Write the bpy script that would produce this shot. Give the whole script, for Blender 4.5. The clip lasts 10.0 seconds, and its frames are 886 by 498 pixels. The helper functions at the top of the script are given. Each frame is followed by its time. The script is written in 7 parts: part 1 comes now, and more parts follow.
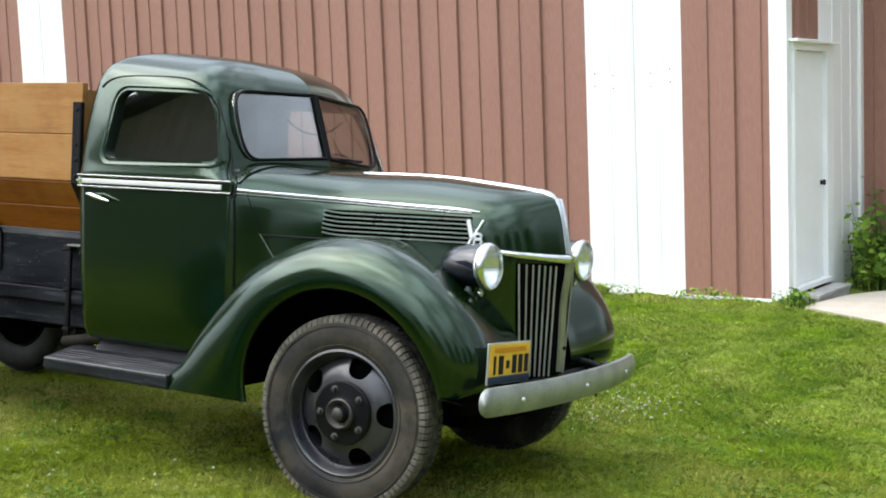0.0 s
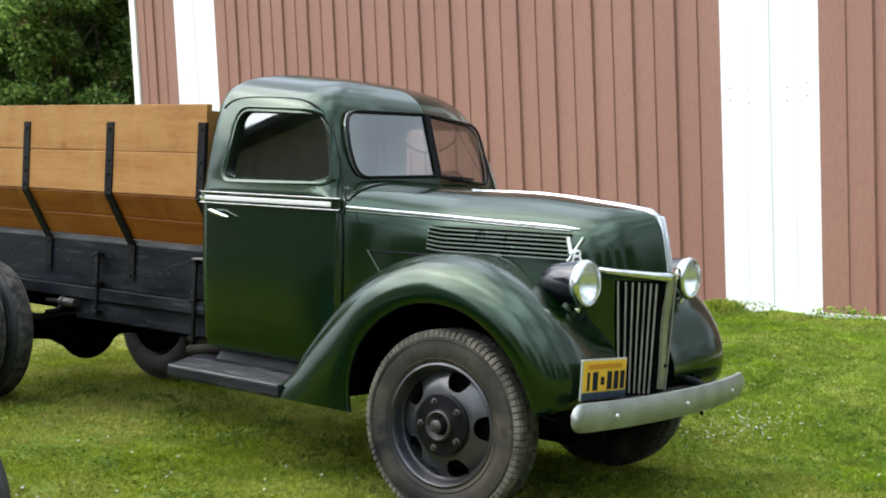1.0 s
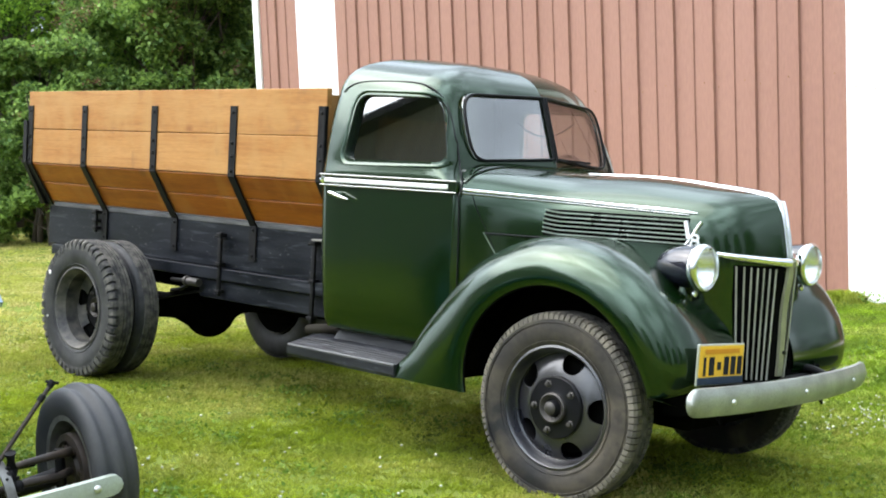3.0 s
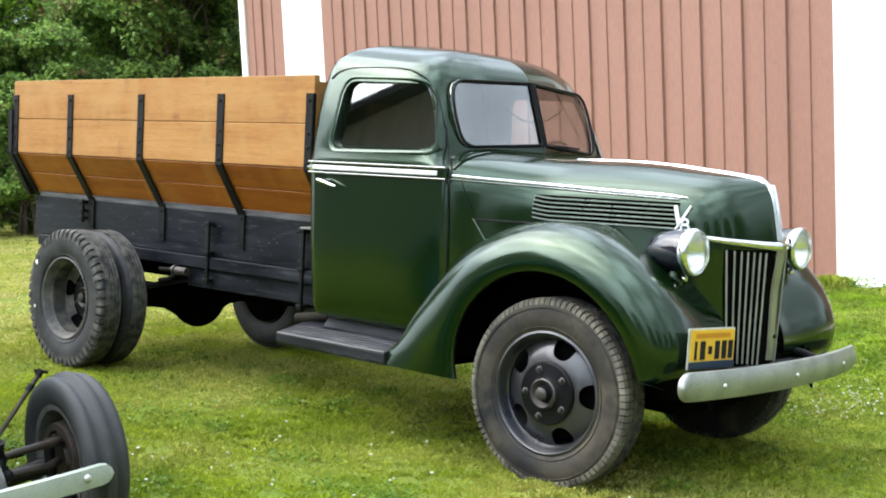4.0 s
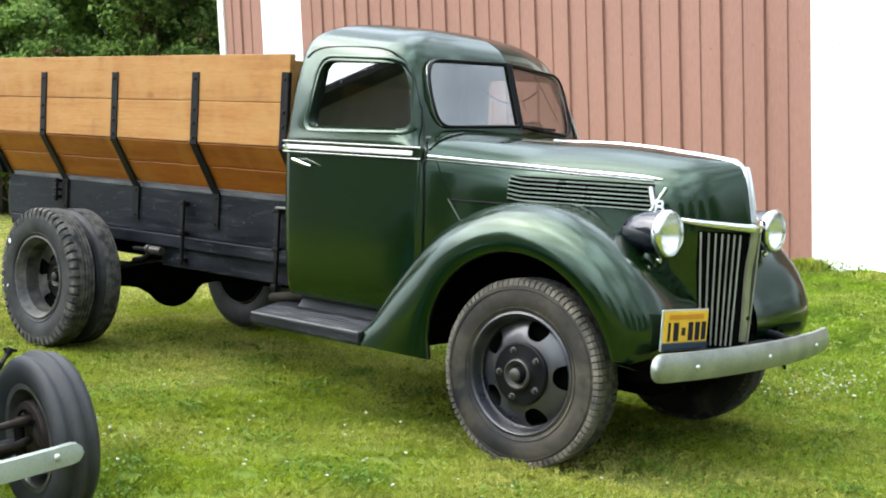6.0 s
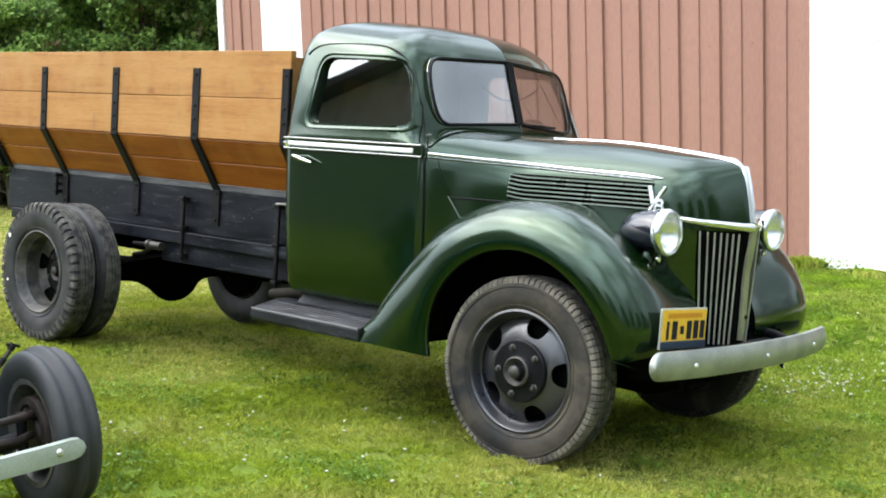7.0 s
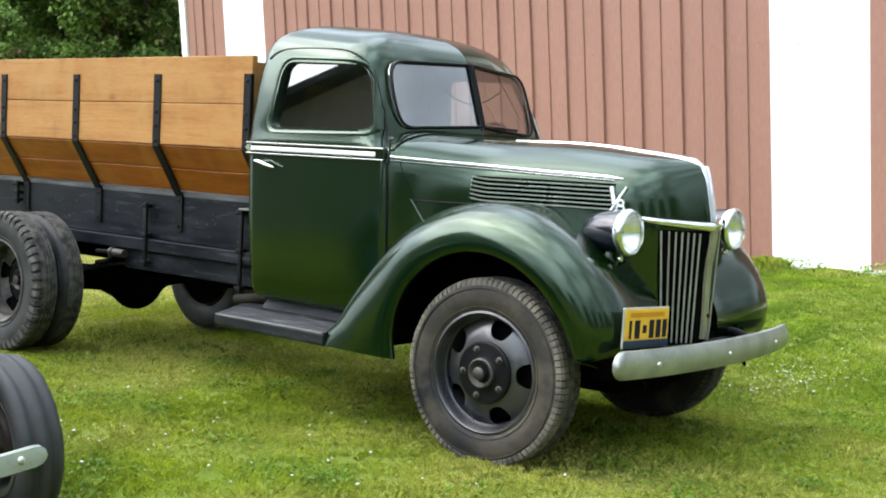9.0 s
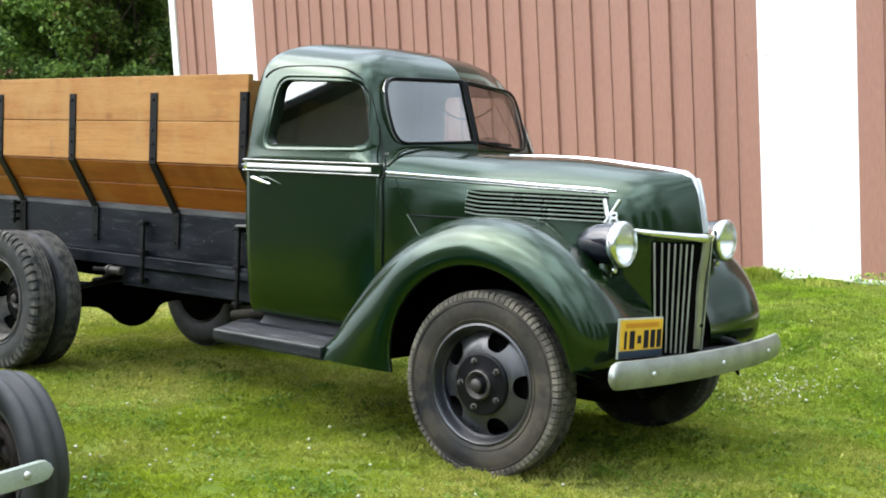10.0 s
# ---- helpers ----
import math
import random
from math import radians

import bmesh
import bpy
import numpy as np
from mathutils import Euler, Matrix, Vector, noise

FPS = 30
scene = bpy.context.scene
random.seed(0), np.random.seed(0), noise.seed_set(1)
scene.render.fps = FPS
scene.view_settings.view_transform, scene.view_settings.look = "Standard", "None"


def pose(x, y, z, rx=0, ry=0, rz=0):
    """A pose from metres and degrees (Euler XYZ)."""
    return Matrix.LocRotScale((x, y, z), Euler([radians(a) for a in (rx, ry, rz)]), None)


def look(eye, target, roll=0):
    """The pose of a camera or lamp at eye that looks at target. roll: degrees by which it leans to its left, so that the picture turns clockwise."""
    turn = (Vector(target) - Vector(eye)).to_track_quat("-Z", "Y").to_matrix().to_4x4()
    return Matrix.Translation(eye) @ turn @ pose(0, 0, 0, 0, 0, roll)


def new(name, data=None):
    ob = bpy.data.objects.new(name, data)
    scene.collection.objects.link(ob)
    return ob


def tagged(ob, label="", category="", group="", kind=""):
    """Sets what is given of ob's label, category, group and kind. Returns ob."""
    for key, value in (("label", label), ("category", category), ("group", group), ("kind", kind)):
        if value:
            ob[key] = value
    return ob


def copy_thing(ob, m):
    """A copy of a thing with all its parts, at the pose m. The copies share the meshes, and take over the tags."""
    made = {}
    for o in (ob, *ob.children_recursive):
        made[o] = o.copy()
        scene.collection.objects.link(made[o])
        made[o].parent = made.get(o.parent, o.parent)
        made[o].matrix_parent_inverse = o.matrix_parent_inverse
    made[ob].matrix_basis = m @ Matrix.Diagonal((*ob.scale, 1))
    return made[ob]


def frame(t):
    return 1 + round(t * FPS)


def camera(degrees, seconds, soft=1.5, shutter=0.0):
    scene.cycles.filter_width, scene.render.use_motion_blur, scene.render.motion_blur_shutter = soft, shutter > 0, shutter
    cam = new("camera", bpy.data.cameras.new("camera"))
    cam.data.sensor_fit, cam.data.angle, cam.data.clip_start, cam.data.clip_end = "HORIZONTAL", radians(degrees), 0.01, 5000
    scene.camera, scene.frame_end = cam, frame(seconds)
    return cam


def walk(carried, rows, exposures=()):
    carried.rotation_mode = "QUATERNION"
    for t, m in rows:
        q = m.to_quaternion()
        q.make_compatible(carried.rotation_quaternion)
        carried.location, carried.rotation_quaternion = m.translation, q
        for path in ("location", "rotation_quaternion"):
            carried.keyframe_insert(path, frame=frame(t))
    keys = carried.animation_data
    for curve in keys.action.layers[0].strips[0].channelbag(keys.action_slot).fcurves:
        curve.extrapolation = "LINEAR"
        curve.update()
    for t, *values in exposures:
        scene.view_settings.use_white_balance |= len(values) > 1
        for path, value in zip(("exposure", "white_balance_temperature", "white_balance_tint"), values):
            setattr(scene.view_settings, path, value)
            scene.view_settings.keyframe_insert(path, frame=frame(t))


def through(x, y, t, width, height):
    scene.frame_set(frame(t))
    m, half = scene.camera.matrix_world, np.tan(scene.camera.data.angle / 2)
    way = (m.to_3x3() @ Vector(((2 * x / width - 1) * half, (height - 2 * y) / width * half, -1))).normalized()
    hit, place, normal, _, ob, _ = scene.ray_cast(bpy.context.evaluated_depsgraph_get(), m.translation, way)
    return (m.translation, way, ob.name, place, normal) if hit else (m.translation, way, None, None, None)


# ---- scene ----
cam = camera(39.46, 10.0, soft=1.9)
PATH = [
    (0, pose(3.121, -5.096, 1.729, 84.147, 2.255, 30.246)),
    (0.2, pose(3.242, -5.084, 1.713, 85.863, 0.281, 33.307)),
    (0.3, pose(3.285, -5.076, 1.717, 86.159, 0.171, 34.499)),
    (0.5, pose(3.343, -5.054, 1.719, 84.956, -0.419, 36.339)),
    (0.7, pose(3.398, -5.055, 1.726, 85.015, 0.474, 36.920)),
    (1, pose(3.401, -5.039, 1.742, 85.075, 2.520, 37.611)),
    (1.2, pose(3.412, -5.046, 1.737, 85.255, 2.746, 39.293)),
    (1.5, pose(3.398, -5.055, 1.725, 85.256, 3.146, 40.934)),
    (1.7, pose(3.394, -5.047, 1.723, 84.797, 3.064, 42.397)),
    (2, pose(3.374, -5.049, 1.720, 84.445, 3.548, 44.975)),
    (2.2, pose(3.382, -5.068, 1.697, 84.541, 3.168, 46.138)),
    (2.5, pose(3.389, -5.046, 1.709, 84.983, 2.785, 44.862)),
    (2.7, pose(3.420, -5.072, 1.712, 85.127, 2.442, 43.457)),
    (3.8, pose(3.414, -5.063, 1.714, 84.314, 2.492, 42.597)),
    (4, pose(3.398, -5.064, 1.697, 84.293, 2.724, 42.350)),
    (4.5, pose(3.410, -5.078, 1.704, 84.240, 3.046, 41.416)),
    (5, pose(3.405, -5.067, 1.705, 84.221, 2.952, 41.209)),
    (5.5, pose(3.404, -5.056, 1.688, 83.973, 2.745, 40.984)),
    (5.7, pose(3.403, -5.042, 1.686, 83.750, 2.546, 41.136)),
    (6.8, pose(3.413, -5.041, 1.700, 82.998, 2.186, 41.554)),
    (7, pose(3.410, -5.067, 1.703, 83.168, 1.992, 41.323)),
    (7.5, pose(3.419, -5.073, 1.697, 84.331, 1.576, 41.033)),
    (8, pose(3.422, -5.069, 1.692, 84.141, 1.986, 40.726)),
    (8.5, pose(3.431, -5.073, 1.693, 84.146, 2.254, 40.667)),
    (9, pose(3.433, -5.062, 1.687, 83.392, 2.528, 39.760)),
    (9.3, pose(3.445, -5.031, 1.703, 83.199, 2.720, 41.125)),
    (9.5, pose(3.457, -5.052, 1.696, 83.978, 3.006, 40.341)),
    (10, pose(3.460, -5.134, 1.691, 84.058, 3.100, 39.267)),
]
walk(cam, PATH, [(0, 0.98), (0.5, 0.93), (1, 0.98), (1.5, 1.08), (2, 1.28), (2.5, 1.60), (4.5, 1.54), (7, 1.48), (10, 1.38)])

# ---- light: bright, thinly overcast afternoon ----
world = bpy.data.worlds.new("sky")
scene.world = world
world.use_nodes = True
wn, wl = world.node_tree.nodes, world.node_tree.links
wn.clear()
sky = wn.new("ShaderNodeTexSky")
sky.sky_type = "NISHITA"
sky.sun_disc = False
sky.sun_elevation, sky.sun_rotation = radians(55), radians(233)
sky.air_density, sky.dust_density, sky.ozone_density = 1.0, 3.0, 1.0
grey = wn.new("ShaderNodeHueSaturation")
grey.inputs["Saturation"].default_value = 0.6
coord = wn.new("ShaderNodeTexCoord")
cloud = wn.new("ShaderNodeTexNoise")
cloud.inputs["Scale"].default_value, cloud.inputs["Detail"].default_value, cloud.inputs["Distortion"].default_value = 2.6, 7, 0.4
cover = wn.new("ShaderNodeMapRange")
cover.inputs["From Min"].default_value, cover.inputs["From Max"].default_value = 0.40, 0.62
cover.inputs["To Min"].default_value, cover.inputs["To Max"].default_value = 0.55, 1.60
veil = wn.new("ShaderNodeMix")
veil.data_type = "RGBA"
veil.inputs["Factor"].default_value = 0.65
veil.inputs["B"].default_value = (5.8, 6.6, 7.5, 1)
lit = wn.new("ShaderNodeVectorMath")
lit.operation = "SCALE"
background = wn.new("ShaderNodeBackground")
background.inputs["Strength"].default_value = 0.135
w_out = wn.new("ShaderNodeOutputWorld")
wl.new(sky.outputs[0], grey.inputs["Color"])
wl.new(grey.outputs[0], veil.inputs["A"])
wl.new(coord.outputs["Generated"], cloud.inputs["Vector"])
wl.new(cloud.outputs["Fac"], cover.inputs["Value"])
wl.new(veil.outputs["Result"], lit.inputs[0])
# an overcast sky is brightest overhead and round the veiled sun
parts = wn.new("ShaderNodeSeparateXYZ")
wl.new(coord.outputs["Generated"], parts.inputs[0])
rise = wn.new("ShaderNodeMapRange")
rise.inputs["To Min"].default_value, rise.inputs["To Max"].default_value = 0.20, 1.46
wl.new(parts.outputs["Z"], rise.inputs["Value"])
toward = wn.new("ShaderNodeVectorMath")
toward.operation = "DOT_PRODUCT"
toward.inputs[1].default_value = (-0.454, -0.341, 0.823)
wl.new(coord.outputs["Generated"], toward.inputs[0])
glow = wn.new("ShaderNodeMapRange")
glow.interpolation_type = "SMOOTHERSTEP"
glow.inputs["From Min"].default_value, glow.inputs["To Max"].default_value = 0.15, 0.85
wl.new(toward.outputs["Value"], glow.inputs["Value"])
both = wn.new("ShaderNodeMath")
wl.new(rise.outputs[0], both.inputs[0])
wl.new(glow.outputs[0], both.inputs[1])
bright = wn.new("ShaderNodeMath")
bright.operation = "MULTIPLY"
wl.new(both.outputs[0], bright.inputs[0])
wl.new(cover.outputs[0], bright.inputs[1])
wl.new(bright.outputs[0], lit.inputs["Scale"])
wl.new(lit.outputs["Vector"], background.inputs["Color"])
wl.new(background.outputs[0], w_out.inputs["Surface"])
sun = new("sun", bpy.data.lights.new("sun", "SUN"))
sun.data.energy, sun.data.angle, sun.data.color = 0.9, radians(70), (1.0, 0.95, 0.88)
sun.matrix_world = look((-8.0, -6.0, 14.5), (0, 0, 0))
scene.view_settings.exposure = 1.3

# ---- helpers of this scene ----
def link(nt, a, b):
    nt.links.new(a, b)


def material(name, colour, rough=0.6, metal=0.0, dark=None, scale=6.0, amount=0.5, fine=60.0, bump=0.1, bump_scale=None,
             coat=0.0, stretch=(1, 1, 1), detail=6, specks=None, spec=0.5, rough_var=0.1, random_tint=0.0, coat_rough=0.06, spec_tint=(1, 1, 1)):
    """A surface with two scales of variation: broad stains and fine grain."""
    m = bpy.data.materials.new(name)
    m.use_nodes = True
    nt = m.node_tree
    p = nt.nodes["Principled BSDF"]
    tc = nt.nodes.new("ShaderNodeTexCoord")
    mp = nt.nodes.new("ShaderNodeMapping")
    mp.inputs["Scale"].default_value = stretch
    link(nt, tc.outputs["Object"], mp.inputs["Vector"])
    n1 = nt.nodes.new("ShaderNodeTexNoise")
    n1.inputs["Scale"].default_value, n1.inputs["Detail"].default_value = scale, detail
    n2 = nt.nodes.new("ShaderNodeTexNoise")
    n2.inputs["Scale"].default_value, n2.inputs["Detail"].default_value = fine, 3
    for n in (n1, n2):
        link(nt, mp.outputs[0], n.inputs["Vector"])
    r1 = nt.nodes.new("ShaderNodeMapRange")
    r1.inputs["From Min"].default_value, r1.inputs["From Max"].default_value = 0.35, 0.7
    link(nt, n1.outputs["Fac"], r1.inputs["Value"])
    r2 = nt.nodes.new("ShaderNodeMath")
    r2.operation = "MULTIPLY"
    r2.inputs[1].default_value = amount
    link(nt, r1.outputs[0], r2.inputs[0])
    mix = nt.nodes.new("ShaderNodeMix")
    mix.data_type = "RGBA"
    mix.inputs["A"].default_value = (*colour, 1)
    mix.inputs["B"].default_value = (*(dark or [c * 0.6 for c in colour]), 1)
    link(nt, r2.outputs[0], mix.inputs["Factor"])
    fine_mix = nt.nodes.new("ShaderNodeMix")
    fine_mix.data_type, fine_mix.blend_type = "RGBA", "OVERLAY"
    fine_mix.inputs["Factor"].default_value = 0.25 * amount + 0.05
    link(nt, mix.outputs["Result"], fine_mix.inputs["A"])
    link(nt, n2.outputs["Fac"], fine_mix.inputs["B"])
    last = fine_mix.outputs["Result"]
    if random_tint:
        info = nt.nodes.new("ShaderNodeObjectInfo")
        hsv = nt.nodes.new("ShaderNodeHueSaturation")
        rr = nt.nodes.new("ShaderNodeMapRange")
        rr.inputs["To Min"].default_value, rr.inputs["To Max"].default_value = 1 - random_tint, 1 + random_tint
        link(nt, info.outputs["Random"], rr.inputs["Value"])
        link(nt, rr.outputs[0], hsv.inputs["Value"])
        link(nt, last, hsv.inputs["Color"])
        last = hsv.outputs[0]
    link(nt, last, p.inputs["Base Color"])
    rv = nt.nodes.new("ShaderNodeMapRange")
    rv.inputs["To Min"].default_value, rv.inputs["To Max"].default_value = max(0.02, rough - rough_var), min(1, rough + rough_var)
    link(nt, n1.outputs["Fac"], rv.inputs["Value"])
    link(nt, rv.outputs[0], p.inputs["Roughness"])
    p.inputs["Metallic"].default_value = metal
    p.inputs["Coat Weight"].default_value = coat
    p.inputs["Coat Roughness"].default_value = coat_rough
    p.inputs["Specular IOR Level"].default_value = spec
    p.inputs["Specular Tint"].default_value = (*spec_tint, 1)
    if bump:
        b = nt.nodes.new("ShaderNodeBump")
        b.inputs["Strength"].default_value, b.inputs["Distance"].default_value = bump, 0.004
        if bump_scale:
            n3 = nt.nodes.new("ShaderNodeTexNoise")
            n3.inputs["Scale"].default_value, n3.inputs["Detail"].default_value = bump_scale, 4
            link(nt, mp.outputs[0], n3.inputs["Vector"])
            link(nt, n3.outputs["Fac"], b.inputs["Height"])
        else:
            link(nt, n2.outputs["Fac"], b.inputs["Height"])
        link(nt, b.outputs[0], p.inputs["Normal"])
    return m


def glass(name, tint=(0.9, 0.95, 0.92), rough=0.02, film=0.05):
    """Thin old window glass: clear, with a mirror film by Fresnel."""
    m = bpy.data.materials.new(name)
    m.use_nodes = True
    nt = m.node_tree
    nt.nodes.remove(nt.nodes["Principled BSDF"])
    tr, gl, fr, mx = (nt.nodes.new(k) for k in ("ShaderNodeBsdfTransparent", "ShaderNodeBsdfGlossy", "ShaderNodeLayerWeight", "ShaderNodeMixShader"))
    tr.inputs["Color"].default_value = (*tint, 1)
    gl.inputs["Roughness"].default_value = rough
    power, gain = nt.nodes.new("ShaderNodeMath"), nt.nodes.new("ShaderNodeMath")
    fr.inputs["Blend"].default_value = 0.5
    power.operation, gain.operation = "POWER", "MULTIPLY_ADD"
    power.inputs[1].default_value = 4.0
    gain.inputs[1].default_value, gain.inputs[2].default_value = 0.93, film
    link(nt, fr.outputs["Facing"], power.inputs[0])
    link(nt, power.outputs[0], gain.inputs[0])
    link(nt, gain.outputs[0], mx.inputs["Fac"])
    link(nt, tr.outputs[0], mx.inputs[1])
    link(nt, gl.outputs[0], mx.inputs[2])
    link(nt, mx.outputs[0], nt.nodes["Material Output"].inputs["Surface"])
    return m


def worn(m, tint, scale, low, high, amount):
    """Bleached blotches or bare scuffs laid over the paint or varnish."""
    nt = m.node_tree
    p = nt.nodes["Principled BSDF"]
    old = p.inputs["Base Color"].links[0].from_socket
    tc, mp, noise, cut, mix = (nt.nodes.new(k) for k in ("ShaderNodeTexCoord", "ShaderNodeMapping", "ShaderNodeTexNoise", "ShaderNodeMapRange", "ShaderNodeMix"))
    mp.inputs["Scale"].default_value = scale
    noise.inputs["Scale"].default_value, noise.inputs["Detail"].default_value, noise.inputs["Distortion"].default_value = 1.0, 7, 0.5
    cut.inputs["From Min"].default_value, cut.inputs["From Max"].default_value, cut.inputs["To Max"].default_value = low, high, amount
    mix.data_type = "RGBA"
    mix.inputs["B"].default_value = (*tint, 1)
    link(nt, tc.outputs["Object"], mp.inputs["Vector"])
    link(nt, mp.outputs[0], noise.inputs["Vector"])
    link(nt, noise.outputs["Fac"], cut.inputs["Value"])
    link(nt, cut.outputs[0], mix.inputs["Factor"])
    link(nt, old, mix.inputs["A"])
    link(nt, mix.outputs["Result"], p.inputs["Base Color"])


def knotty(m):
    """Knots and streaks of darker summer wood."""
    nt = m.node_tree
    p = nt.nodes["Principled BSDF"]
    old = p.inputs["Base Color"].links[0].from_socket
    tc, mp, mp2 = nt.nodes.new("ShaderNodeTexCoord"), nt.nodes.new("ShaderNodeMapping"), nt.nodes.new("ShaderNodeMapping")
    mp.inputs["Scale"].default_value = (2.4, 0.9, 4.2)
    mp2.inputs["Scale"].default_value = (0.7, 12, 22)
    knots, warp, streak = nt.nodes.new("ShaderNodeTexVoronoi"), nt.nodes.new("ShaderNodeMapRange"), nt.nodes.new("ShaderNodeTexNoise")
    knots.inputs["Scale"].default_value = 1.0
    warp.inputs["From Min"].default_value, warp.inputs["From Max"].default_value = 0.045, 0.16
    warp.inputs["To Min"].default_value, warp.inputs["To Max"].default_value = 0.75, 0.0
    streak.inputs["Scale"].default_value, streak.inputs["Detail"].default_value, streak.inputs["Distortion"].default_value = 2.0, 5, 0.8
    thin = nt.nodes.new("ShaderNodeMapRange")
    thin.inputs["From Min"].default_value, thin.inputs["From Max"].default_value = 0.5, 0.72
    thin.inputs["To Max"].default_value = 0.35
    link(nt, tc.outputs["Object"], mp.inputs["Vector"])
    link(nt, tc.outputs["Object"], mp2.inputs["Vector"])
    link(nt, mp.outputs[0], knots.inputs["Vector"])
    link(nt, mp2.outputs[0], streak.inputs["Vector"])
    link(nt, knots.outputs["Distance"], warp.inputs["Value"])
    link(nt, streak.outputs["Fac"], thin.inputs["Value"])
    most = nt.nodes.new("ShaderNodeMath")
    most.operation = "MAXIMUM"
    link(nt, warp.outputs[0], most.inputs[0])
    link(nt, thin.outputs[0], most.inputs[1])
    mix = nt.nodes.new("ShaderNodeMix")
    mix.data_type = "RGBA"
    mix.inputs["B"].default_value = (0.16, 0.055, 0.012, 1)
    link(nt, most.outputs[0], mix.inputs["Factor"])
    link(nt, old, mix.inputs["A"])
    link(nt, mix.outputs["Result"], p.inputs["Base Color"])


GREEN = material("green_enamel", (0.0016, 0.0078, 0.0012), 0.19, 0, (0.0012, 0.0054, 0.0009), 3, 0.5, 180, 0.010, coat=0.46, rough_var=0.06, spec=0.50, coat_rough=0.095, spec_tint=(0.66, 1.0, 0.69))
BLACK = material("black_paint", (0.0045, 0.0045, 0.0055), 0.38, 0, (0.009, 0.009, 0.0095), 5, 0.6, 90, 0.08, spec=0.15)
BED_BLACK = material("weathered_black_paint", (0.0022, 0.0030, 0.0056), 0.45, 0, (0.017, 0.0190, 0.0240), 9, 0.85, 55, 0.24, stretch=(0.3, 2, 2), spec=0.13, rough_var=0.2)
CHROME = material("chrome", (0.82, 0.83, 0.84), 0.10, 1.0, (0.6, 0.6, 0.6), 20, 0.4, 150, 0.01, rough_var=0.05)
SILVER = material("aluminium_paint", (0.55, 0.56, 0.54), 0.42, 0.75, (0.38, 0.39, 0.37), 8, 0.5, 120, 0.05)
RUBBER = material("tyre_rubber", (0.009, 0.0095, 0.011), 0.62, 0, (0.050, 0.043, 0.033), 3.4, 0.95, 45, 0.25, spec=0.25)
worn(RUBBER, (0.085, 0.072, 0.052), (6, 6, 6), 0.50, 0.70, 0.6)
worn(RUBBER, (0.012, 0.011, 0.011), (13, 13, 13), 0.56, 0.70, 0.6)
GREY_RUBBER = material("weathered_grey_rubber", (0.011, 0.012, 0.014), 0.6, 0, (0.040, 0.040, 0.040), 9, 0.9, 45, 0.3, spec=0.3)
TREAD = material("dusty_tread_rubber", (0.050, 0.046, 0.039), 0.9, 0, (0.20, 0.178, 0.14), 9, 0.95, 60, 0.3)
TREAD_DARK = material("worn_and_shaded_tread", (0.016, 0.017, 0.018), 0.85, 0, (0.115, 0.108, 0.094), 20, 0.9, 60, 0.3, spec=0.3)
WHEEL_BLACK = material("wheel_black_paint", (0.010, 0.011, 0.016), 0.30, 0, (0.045, 0.042, 0.040), 6, 0.8, 80, 0.05, coat=0.45, coat_rough=0.14)
WOOD = material("varnished_pine", (0.335, 0.168, 0.052), 0.58, 0, (0.27, 0.118, 0.030), 3.2, 0.95, 26, 0.12, stretch=(0.5, 3, 4), random_tint=0.14, spec=0.22)
knotty(WOOD)
worn(WOOD, (0.36, 0.20, 0.068), (4.5, 3, 2.6), 0.46, 0.66, 0.55)
worn(WOOD, (0.20, 0.10, 0.04), (7, 5, 5), 0.60, 0.74, 0.5)
# Sloping planks: more orange, and darkened for the shade on their undercut face.
WOOD_DEEP_SHADED = material("deep_orange_shaded_pine", (0.265, 0.082, 0.008), 0.5, 0, (0.185, 0.050, 0.006), 3.2, 0.95, 26, 0.12, stretch=(0.5, 3, 4), random_tint=0.10, spec=0.22)
knotty(WOOD_DEEP_SHADED)
worn(WOOD_DEEP_SHADED, (0.31, 0.128, 0.026), (4.5, 3, 3), 0.48, 0.66, 0.5)
worn(BED_BLACK, (0.050, 0.055, 0.064), (3.5, 26, 34), 0.58, 0.71, 0.6)
worn(BED_BLACK, (0.075, 0.075, 0.075), (38, 38, 60), 0.66, 0.72, 0.8)
RED_STEEL = material("brick_red_siding", (0.285, 0.142, 0.104), 0.6, 0, (0.24, 0.116, 0.085), 1.1, 0.6, 40, 0.05, stretch=(1, 1, 0.25))
WHITE_STEEL = material("white_siding", (0.82, 0.82, 0.81), 0.5, 0, (0.72, 0.72, 0.70), 1.4, 0.4, 50, 0.04, stretch=(1, 1, 0.3))
WHITE_PAINT = material("white_door_paint", (0.84, 0.86, 0.85), 0.5, 0, (0.74, 0.76, 0.74), 3, 0.4, 60, 0.05)
IRON = material("black_iron", (0.0045, 0.0045, 0.0055), 0.55, 0.0, (0.013, 0.012, 0.011), 14, 0.7, 90, 0.2, spec=0.14)
CONCRETE = material("concrete", (0.50, 0.44, 0.36), 0.85, 0, (0.38, 0.34, 0.28), 3, 0.7, 60, 0.25)
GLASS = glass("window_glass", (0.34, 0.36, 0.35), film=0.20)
CLEAR_GLASS = glass("clear_window_glass", (0.95, 0.96, 0.95), film=0.02)
LAMP_GLASS = glass("lamp_glass", (0.95, 0.97, 0.97), 0.08, 0.07)
SEAT = material("brown_seat_cloth", (0.06, 0.05, 0.04), 0.8)
CABIN = material("cab_lining", (0.10, 0.10, 0.09), 0.8)


